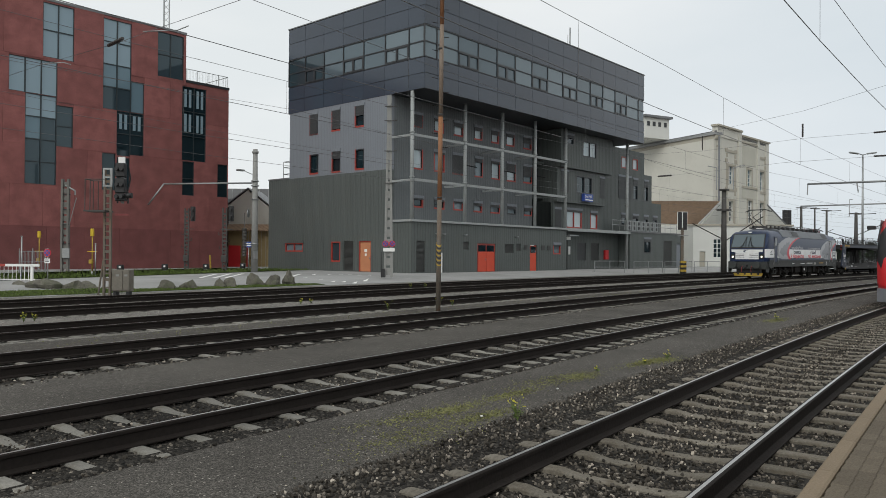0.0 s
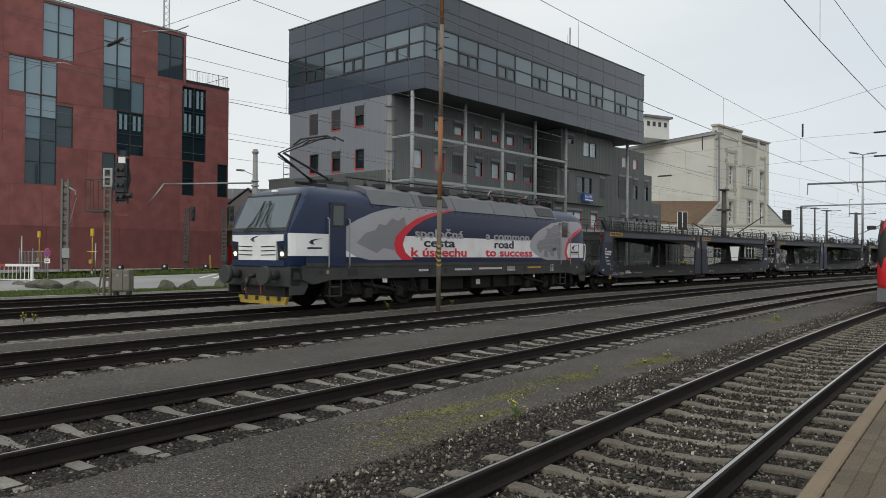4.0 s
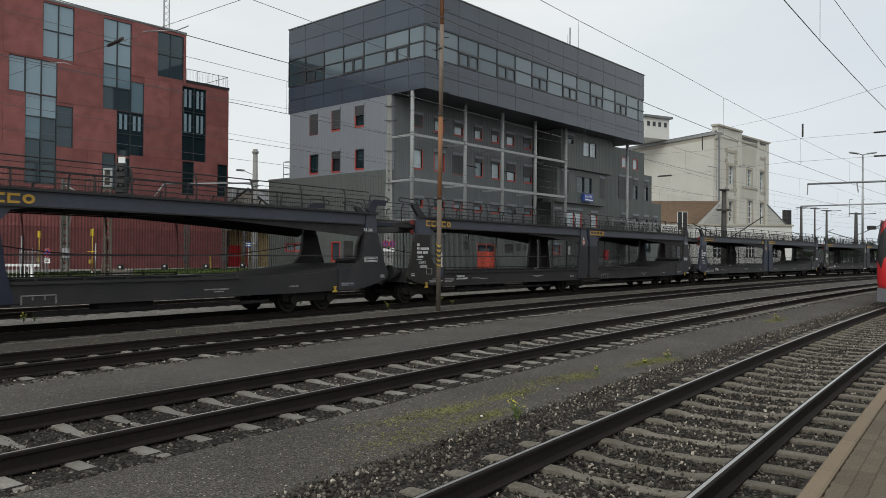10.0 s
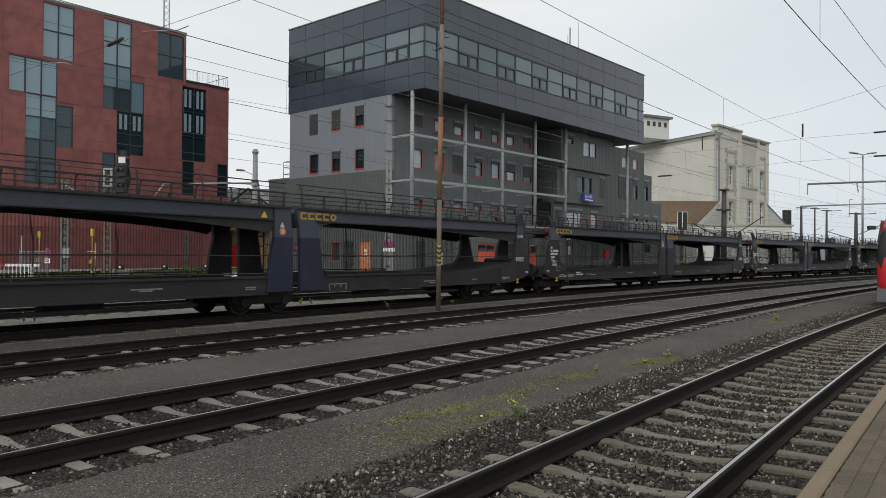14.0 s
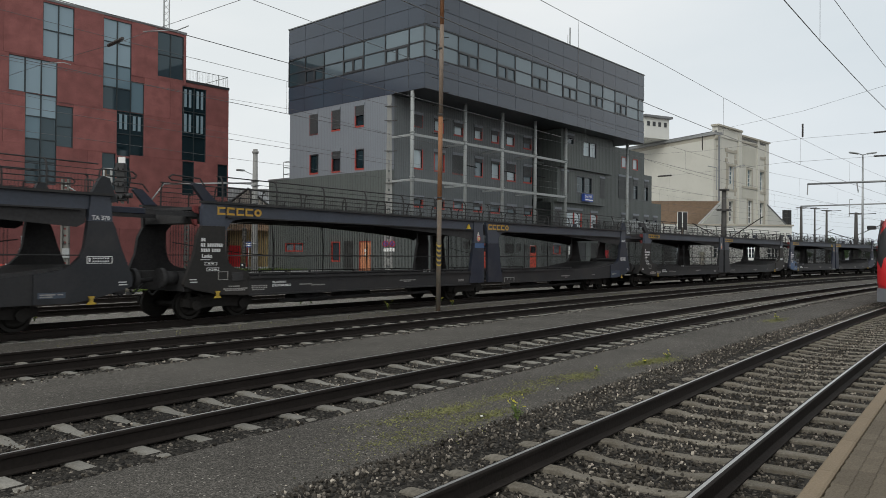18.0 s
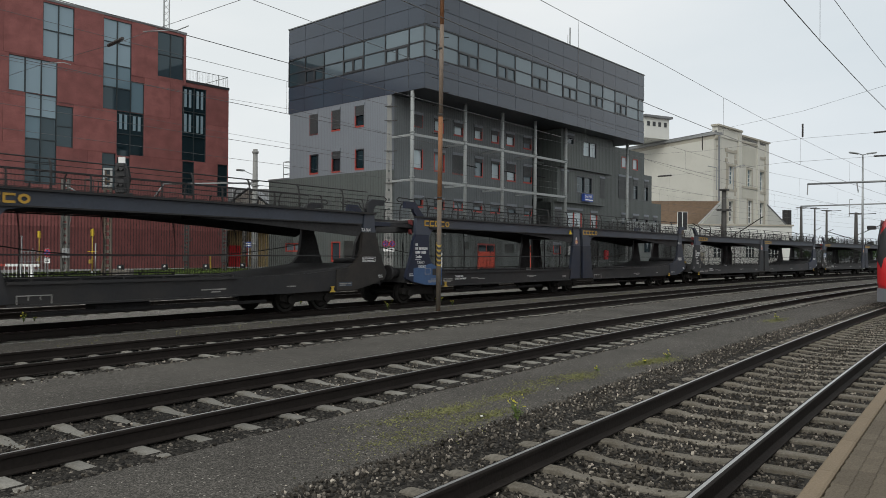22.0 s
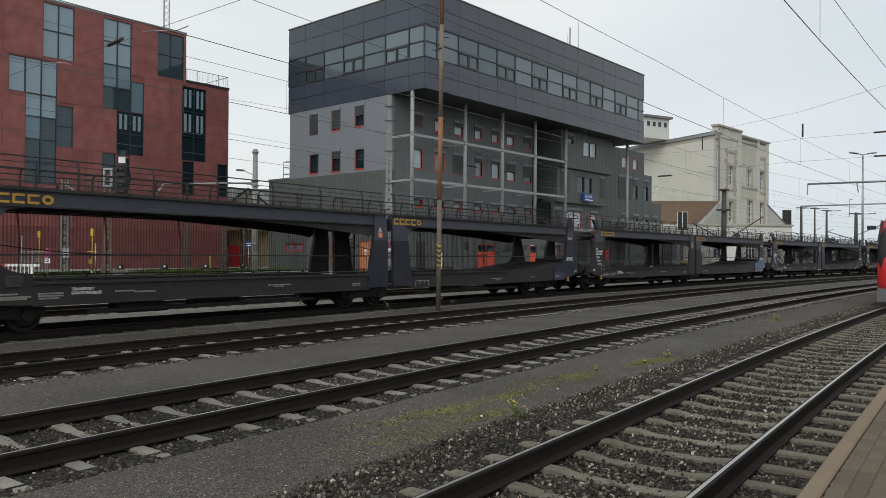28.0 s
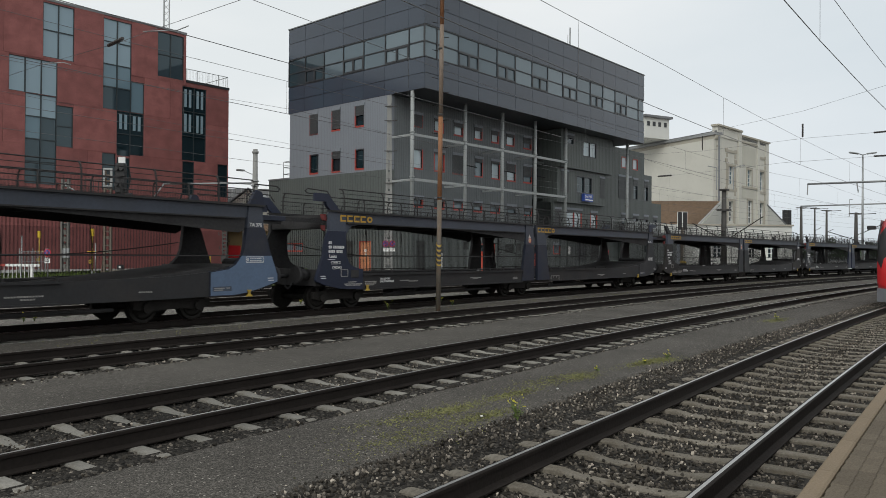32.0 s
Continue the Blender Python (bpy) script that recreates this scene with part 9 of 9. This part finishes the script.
# ---- boulders along the yard ----
def boulder(x, y, z, sx, sy, sz, seed):
    bm = B()
    bmesh.ops.create_icosphere(bm, subdivisions=3, radius=1.0)
    rr = random.Random(seed * 7 + 1)
    off = Vector((rr.uniform(0, 50), rr.uniform(0, 50), rr.uniform(0, 50)))
    cuts = [(Vector((rr.uniform(-1, 1), rr.uniform(-1, 1), rr.uniform(-0.2, 1))).normalized(), rr.uniform(0.42, 0.75)) for _ in range(8)]
    for v in bm.verts:
        for c, far in cuts:
            d = v.co.dot(c) - far
            if d > 0:
                v.co -= c * d
        v.co += v.co.normalized() * (noise.noise(v.co * 2.2 + off) * 0.16 + noise.noise(v.co * 6.0 + off) * 0.07)
        v.co = Vector((v.co.x * sx, v.co.y * sy, max(v.co.z, -0.35) * sz))
    ob = part("boulder", bm, M["rock"])
    ob.matrix_world = pose(x, y, z, 0, 0, -54 + rr.uniform(-10, 10))
    tagged(ob, "rough mossy grey-brown boulder on the grass verge", "rock", "boulders")


# place, half length and height of each
for i, (x, y, half, h) in enumerate(((15.29, 33.31, 0.46, 0.36), (15.52, 31.64, 0.68, 0.46), (15.99, 31.16, 0.16, 0.2), (16.36, 30.8, 0.5, 0.42), (17.05, 30.73, 0.48, 0.32), (19.86, 29.43, 0.4, 0.44), (20.91, 29.25, 0.4, 0.38), (22.6, 29.15, 0.27, 0.33), (22.97, 28.98, 0.3, 0.36), (24.98, 29.52, 0.45, 0.56), (25.7, 29.0, 0.45, 0.46), (26.83, 28.95, 0.36, 0.58))):
    boulder(x, y, 0.07 + h * 0.18, half * 1.12, half * 0.85, h * 1.05, i + 1)


# ---- grass, weeds and moss ----
def tufts(name, count, place, h, mat, seed, lean=0.5, width=0.012):
    r = np.random.RandomState(seed)
    vs, fs = [], []
    for _ in range(count):
        p = place(r)
        a = r.uniform(0, 6.28)
        hh = r.uniform(*h)
        dx, dy = math.cos(a), math.sin(a)
        lx, ly = r.normal(0, lean * hh, 2)
        o = len(vs)
        w_ = width * r.uniform(0.6, 1.4)
        vs += [(p[0] - dx * w_, p[1] - dy * w_, p[2]), (p[0] + dx * w_, p[1] + dy * w_, p[2]), (p[0] + lx * 0.5 + dx * w_ * 0.6, p[1] + ly * 0.5 + dy * w_ * 0.6, p[2] + hh * 0.65), (p[0] + lx, p[1] + ly, p[2] + hh)]
        fs += [(o, o + 1, o + 2), (o, o + 2, o + 3)]
    return part(name, (vs, fs), mat)


def verge(r):
    a = r.uniform(-2, 27)
    d = r.uniform(28.95, 30.9 if a < 17 else 29.9)
    p, _ = on_arc(d, a)
    return (p.x, p.y, 0.0 + (d - 29.2) * 0.05)


sod = material("grass_sod", (0.045, 0.062, 0.022), 0.95, vary=0.4, scale=2.5, fine=30, bump=0.6, dirt=(0.07, 0.06, 0.04), dirt_amt=0.7, dirt_scale=1.2, spec=0.1)
tagged(strip([(28.93, -0.03), (29.2, 0.012), (30.95, 0.105)], -6, 17, 1.0, "verge_sod", sod, None, 0.012), "grassy soil verge at the yard's edge", "ground", kind="structure")
tagged(strip([(28.93, -0.03), (29.2, 0.012), (29.85, 0.045)], 17, 28, 1.0, "verge_sod", sod, None, 0.012), "thin grassy soil verge before the boulders", "ground", kind="structure")
tagged(tufts("grass", 22000, verge, (0.03, 0.09), M["grass"], 21), "short green grass verge at the yard's edge", "grass", kind="stuff")


def verge2(r):
    f = r.uniform()
    p = p0.lerp(p1, f) + nn * r.choice([r.uniform(1.2, 8.5), r.uniform(1.2, 4.0), r.uniform(-1.7, -1.1), r.uniform(-0.6, 0.6)])
    return (p.x, p.y, 0.26)


tagged(tufts("siding_grass", 9000, verge2, (0.05, 0.2), M["grass"], 22), "sparse grass along the yard siding", "grass", kind="stuff")


def patch(spots):
    def f(r):
        x, y, sx, sy, t = spots[r.randint(len(spots))]
        u, v = r.normal(0, 0.62, 2)
        c, s = math.cos(radians(t)), math.sin(radians(t))
        return (x + u * sx * c - v * sy * s, y + u * sx * s + v * sy * c, -0.168)
    return f


MOSS = [(6.76, 5.11, 0.85, 0.2, -6), (7.4, 4.95, 0.5, 0.16, -4), (7.23, 4.49, 0.5, 0.14, -4), (8.4, 4.91, 0.6, 0.12, -4), (9.9, 4.97, 1.1, 0.24, -5), (10.6, 4.75, 0.6, 0.16, -5), (12.42, 4.54, 0.5, 0.14, -5), (12.97, 4.4, 0.5, 0.2, -5), (6.0, 4.6, 0.8, 0.3, -4), (23.07, 4.56, 0.7, 0.2, -5)]
tagged(tufts("moss", 9500, patch(MOSS), (0.004, 0.016), M["moss"], 23, 1.4, 0.009), "yellow-green moss on the cinder path", "moss", kind="stuff")


def strip34(r):
    a = r.uniform(3, 75)
    p, _ = on_arc(r.uniform(13.8, 15.4), a)
    return (p.x, p.y, -0.172)


tagged(tufts("strip_moss", 2600, strip34, (0.01, 0.04), M["moss"], 24, 0.9, 0.01), "thin dry moss between the tracks", "moss", kind="stuff")


def weed(x, y, z, h, n, seed):
    rr = random.Random(seed)
    wd = thing("flowering_weed", pose(x, y, z), "thin green weed with small yellow flowers", "weed", "weeds")
    bm, fl, lf = B(), B(), B()
    for i in range(n):
        a = rr.uniform(0, 6.28)
        l = h * rr.uniform(0.5, 1.0)
        q = Vector((math.cos(a) * l * 0.4, math.sin(a) * l * 0.4, l))
        pipe(bm, [(0, 0, 0), q * 0.5 + Vector((0, 0, l * 0.1)), q], 0.003, 4)
        for j in range(2):
            c = q + Vector((rr.uniform(-0.03, 0.03), rr.uniform(-0.03, 0.03), rr.uniform(-0.02, 0.02)))
            rod(fl, c, c + Vector((0.002, 0, 0.012)), 0.008, 6, 0.006)
        for j in range(4):
            c = q * rr.uniform(0.1, 0.8)
            d = Vector((rr.uniform(-1, 1), rr.uniform(-1, 1), rr.uniform(0, 0.6))).normalized() * 0.06
            e = Vector((-d.y, d.x, 0)) * 0.25
            lf.faces.new([lf.verts.new(c), lf.verts.new(c + d * 0.5 + e), lf.verts.new(c + d), lf.verts.new(c + d * 0.5 - e)])
    tagged(part("stem", bm, M["grass"], wd), kind="stuff")
    tagged(part("bloom", fl, M["yellowflower"], wd), kind="stuff")
    tagged(part("leaf", lf, M["grass"], wd), kind="stuff")


for i, (x, y, z, h, n) in enumerate(((7.18, 4.08, -0.17, 0.26, 9), (12.3, 4.5, -0.17, 0.08, 6), (13.0, 4.35, -0.17, 0.16, 6), (23.0, 4.5, -0.17, 0.2, 6), (11.0, 4.8, -0.17, 0.08, 4), (9.3, 20.0, -0.17, 0.25, 12), (9.6, 20.05, -0.17, 0.2, 9), (18.7, 19.6, -0.17, 0.22, 12), (19.2, 19.6, -0.17, 0.18, 8), (31.0, 24.2, -0.17, 0.3, 12), (32.2, 24.1, -0.17, 0.25, 9), (19.9, 14.3, -0.06, 0.3, 6), (20.5, 14.2, -0.06, 0.2, 5), (17.6, 14.6, -0.06, 0.3, 5))):
    weed(x, y, z, h, n, i + 60)
# litter on the path
pk = tagged(part("wood_batten", slab(B(), -0.55, -0.04, 0, 0.55, 0.04, 0.03), M["rail"]), "dark wooden batten lying on the cinder path", "batten")
pk.matrix_world = pose(20.3, 6.0, -0.18, 0, 0, -8)
for i, (x, y, s) in enumerate(((22.2, 6.35, 0.12), (22.6, 6.2, 0.1), (7.1, 4.5, 0.02), (9.2, 4.6, 0.018))):
    bm = B()
    bmesh.ops.create_icosphere(bm, subdivisions=2, radius=s)
    for v in bm.verts:
        v.co += v.co.normalized() * noise.noise(v.co * 9 + Vector((i, 0, 0))) * s * 0.5
        v.co.z *= 0.6
    o = tagged(part("pale_stone", bm, M["offwhite"]), "pale stone lying beside the track", "stone", "pale stones")
    o.matrix_world = pose(x, y, -0.16)

# ---- the platform under the camera ----
plat = thing("platform", Matrix(), "platform with a pale stone edge and dark grey pavers", "platform", "", "structure")
strip([(0.83, -0.34), (0.83, 0.14), (0.72, 0.14)], -25, 60, 1.0, "platform_wall", M["kerb"], plat)
strip([(0.712, 0.262), (-8.0, 0.262)], -25, 60, 2.0, "paving_bed", M["ballast"], plat)
k0 = None
for i in range(60):
    a = -12 + i
    if k0 is None:
        k0 = part("edge_stone", soften(slab(B(), -0.494, -0.055, 0.14, 0.494, 0.055, 0.30), 0.012), M["platkerb"], plat)
        k0.matrix_local = arc_pose(0.772, a)
    else:
        again("edge_stone", k0, plat, arc_pose(0.772, a))
v0 = None
for i in range(32):
    for j in range(10):
        a, y = 4.1 + i * 0.205 + 0.0, 0.658 - j * 0.1025
        if v0 is None:
            bm = extr_z(B(), [(-0.1, -0.050), (-0.03, -0.050), (-0.015, -0.058), (0.05, -0.058), (0.065, -0.050), (0.1, -0.050), (0.1, 0.049), (0.065, 0.049), (0.05, 0.041), (-0.015, 0.041), (-0.03, 0.049), (-0.1, 0.049)], 0.24, 0.295)
            v0 = part("paver", bm, M["paver"], plat)
            v0.matrix_local = arc_pose(y, a)
        else:
            again("paver", v0, plat, arc_pose(y, a))
strip([(0.712, 0.288), (-8.0, 0.288)], 10.7, 60, 2.0, "far_paving", M["paver"], plat)
strip([(0.712, 0.288), (-8.0, 0.288)], -25, 4.0, 1.0, "near_paving", M["paver"], plat)
strip([(-0.33, 0.288), (-8.0, 0.288)], 4.0, 10.71, 0.67, "inner_paving", M["paver"], plat)

# ---- red train standing on the first track ----
rt = thing("red_railcar", arc_pose(TRACKS[1], 31.45), "bright red railcar with a rounded dark-glazed nose, standing", "train")
bm = B()
rows = []
RS = [(-0.97, 0.55), (-1.0, 1.0), (-1.0, 2.3), (-0.93, 3.2), (-0.72, 3.8), (-0.35, 4.05), (0, 4.1)]
RS = RS + [(-a, b) for a, b in RS[-2::-1]]
for x, hw, zt in ((0.0, 0.9, 1.6), (0.12, 1.15, 2.0), (0.4, 1.32, 2.6), (0.9, 1.40, 3.2), (1.6, 1.43, 3.75), (2.4, 1.44, 4.0), (3.4, 1.45, 4.1), (25.0, 1.45, 4.1)):
    f = (zt - 0.55) / 3.55
    rows.append([bm.verts.new((x, a * hw, 0.55 + (b - 0.55) * f)) for a, b in RS])
for r, s in zip(rows, rows[1:]):
    for i in range(len(RS) - 1):
        bm.faces.new((r[i], s[i], s[i + 1], r[i + 1])).smooth = True
    bm.faces.new((r[0], r[-1], s[-1], s[0]))
bm.faces.new(rows[0])
bm.faces.new(rows[-1][::-1])
bmesh.ops.recalc_face_normals(bm, faces=bm.faces[:])
rc_body = part("body", bm, M["red"], rt, "bright red body with a black windscreen field")
rc_body.data.materials.append(M["black"])
for fc in rc_body.data.polygons:
    c_ = fc.center
    if 0.1 < c_.x < 0.95 and c_.z > 1.35 and abs(fc.normal.z) < 0.98 and fc.normal.x < 0.2:
        fc.material_index = 1
for s in (-1, 1):
    bm = sheet((Vector((1.15, s * 1.435, 2.25)), Vector((3.2, s * 1.455, 2.25)), Vector((3.0, s * 1.41, 3.1)), Vector((1.75, s * 1.40, 3.1))), s * 0.02)
    part("side_window", bm, M["glass_dark"], rt)
    bm = sheet((Vector((0.42, s * 1.34, 1.55)), Vector((1.0, s * 1.43, 1.6)), Vector((1.5, s * 1.40, 2.9)), Vector((1.25, s * 1.34, 2.95))), s * 0.02)
    part("windscreen_corner", bm, M["black"], rt)
    part("mirror", soften(slab(B(), 1.05, s * 1.62 - 0.14, 2.72, 1.3, s * 1.62 + 0.14, 2.86), 0.02), M["black"], rt)
    part("mirror_arm", rod(B(), (1.2, s * 1.38, 2.78), (1.2, s * 1.5, 2.78), 0.02, 6), M["black"], rt)
part("windscreen", sheet((Vector((0.1, -1.0, 1.75)), Vector((0.1, 1.0, 1.75)), Vector((1.3, 1.05, 3.3)), Vector((1.3, -1.05, 3.3))), 0.05), M["glass_dark"], rt)
part("skirt", extr_z(B(), [(-0.4, 0.0), (-0.25, 0.8), (0.25, 1.3), (3.0, 1.36), (3.0, -1.36), (0.25, -1.3), (-0.25, -0.8)], 0.08, 0.56), M["loco_grey2"], rt, "grey nose skirt")
for x in (2.6, 5.0, 19.0, 21.4):
    wheelset(rt, x, 0.38)
part("underframe", slab(B(), 2.0, -1.2, 0.5, 24.5, 1.2, 0.62), M["black"], rt)
for i in range(7):
    for s in (-1, 1):
        part("side_pane", slab(B(), 5.0 + i * 2.6, s * 1.452 - 0.01, 1.9, 6.9 + i * 2.6, s * 1.452 + 0.01, 2.8), M["glass_dark"], rt)
# ---- sleepers one by one on the stretch near the platform, joined beyond it ----
rng = random.Random(5)
for k, y in TRACKS.items():
    first = None
    far_v, far_f = [], []
    gap = 0.62
    lo, hi = (-6, 90) if k < 4 else (-2, 85)
    i = 0
    a = -30.0
    src = sleeper_mesh()
    sv = [v.co.copy() for v in src.verts]
    sf = [[v.index for v in f.verts] for f in src.faces]
    src.free()
    while a < 300:
        m = arc_pose(y, a + rng.uniform(-0.02, 0.02), rng.uniform(-0.006, 0.006), rng.uniform(-0.01, 0.01))
        if lo < a < hi:
            if first is None:
                first = part("sleeper", sleeper_mesh(), M["concrete_rust" if k == 1 else "concrete"], tracks[k])
                first.matrix_local = m
            else:
                again("sleeper", first, tracks[k], m)
        else:
            o = len(far_v)
            far_v += [m @ v for v in sv]
            far_f += [[j + o for j in f] for f in sf]
        a += gap
    tagged(part("far_sleeper", (far_v, far_f), M["concrete_rust" if k == 1 else "concrete"], tracks[k]), "", kind="stuff")


# ---- loose ballast stones ----
def stones(name, count, place, size, mat, seed, parent=None):
    r = np.random.RandomState(seed)
    t = (1 + 5 ** 0.5) / 2
    iv = np.array([(-1, t, 0), (1, t, 0), (-1, -t, 0), (1, -t, 0), (0, -1, t), (0, 1, t), (0, -1, -t), (0, 1, -t), (t, 0, -1), (t, 0, 1), (-t, 0, -1), (-t, 0, 1)]) / 1.9
    tri = np.array([(0, 11, 5), (0, 5, 1), (0, 1, 7), (0, 7, 10), (0, 10, 11), (1, 5, 9), (5, 11, 4), (11, 10, 2), (10, 7, 6), (7, 1, 8), (3, 9, 4), (3, 4, 2), (3, 2, 6), (3, 6, 8), (3, 8, 9), (4, 9, 5), (2, 4, 11), (6, 2, 10), (8, 6, 7), (9, 8, 1)])
    vs = np.zeros((count, 12, 3))
    for i in range(count):
        s = r.uniform(*size)
        v = iv * r.uniform(0.6, 1.35, (12, 1)) * np.array([s, s * r.uniform(0.6, 1), s * r.uniform(0.45, 0.8)]) * 0.5
        q = Euler(r.uniform(-3, 3, 3)).to_matrix()
        vs[i] = v @ np.array(q).T + np.array(place(r))
    f = (tri[None] + (np.arange(count) * 12)[:, None, None]).reshape(-1, 3)
    return part(name, (vs.reshape(-1, 3).tolist(), f.tolist()), mat, parent)


def bed_place(y, a0, a1, half, power=1.6):
    def f(r):
        a = a0 + (a1 - a0) * r.uniform() ** power
        d = r.uniform(-half, half)
        p, _ = on_arc(y + d, a)
        e = abs(d)
        z = -0.213 if e < 1.0 else -0.208 if e < 1.36 else -0.162 - (e - 1.36) * 0.045
        return (p.x, p.y, z + r.uniform(-0.012, 0.016))
    return f


tagged(stones("ballast_stone", 64000, bed_place(TRACKS[1], 1.2, 36, 2.2), (0.018, 0.05), M["stone"], 1, tracks[1]), "", kind="stuff")
tagged(stones("ballast_stone", 16000, bed_place(TRACKS[2], 0.5, 40, 1.42), (0.025, 0.055), M["stone"], 2, tracks[2]), "", kind="stuff")
tagged(stones("ballast_stone", 8000, bed_place(TRACKS[3], 2, 45, 1.6), (0.04, 0.075), M["stone"], 3, tracks[3]), "", kind="stuff")
# ---- movement: the train runs past at a nearly even speed ----
TY = TRACKS[4]
PACE = 11.074  # metres a second


def gone(t):
    return PACE * (t - 16)


def motions():
    ts = [i * 1.0 for i in range(33)]
    walk(loco, [(t, arc_pose(TY, -109.95 - gone(t))) for t in ts])
    for k, wg in enumerate(wagons):
        walk(wg, [(t, arc_pose(TY, MARKS[k] - WX - gone(t))) for t in ts])
    # wheels turn as far as the train has gone
    ts2 = [i / FPS for i in range(32 * FPS + 1)]
    for o in loco_wheels:
        x, r = o.location.x, 0.6
        walk(o, [(t, Matrix.LocRotScale((x, 0, r), Euler((0, -(gone(t) - gone(0)) / r, 0)), None)) for t in ts2])

    # wagon wheels are smaller and turn faster
    turns = [Euler((0, -(gone(t) - gone(0)) / WR, 0)) for t in ts2]
    # each axle of one wagon of either build is keyed; the same axle of the others runs on the same keys
    for b, (_, wheels) in enumerate(builds):
        for o in wheels:
            p = o.location.copy()
            walk(o, [(t, Matrix.LocRotScale(p, q, None)) for t, q in zip(ts2, turns)])
            for k, wg in enumerate(wagons):
                if build_of[k] != b or wg is builds[b][0]:
                    continue
                for c in wg.children:
                    if c.name.split(".")[0] == "wheelset" and abs(c.location.x - p.x) < 0.05:
                        c.rotation_mode = "QUATERNION"
                        c.animation_data_create()
                        c.animation_data.action = o.animation_data.action
                        c.animation_data.action_slot = o.animation_data.action_slot


motions()
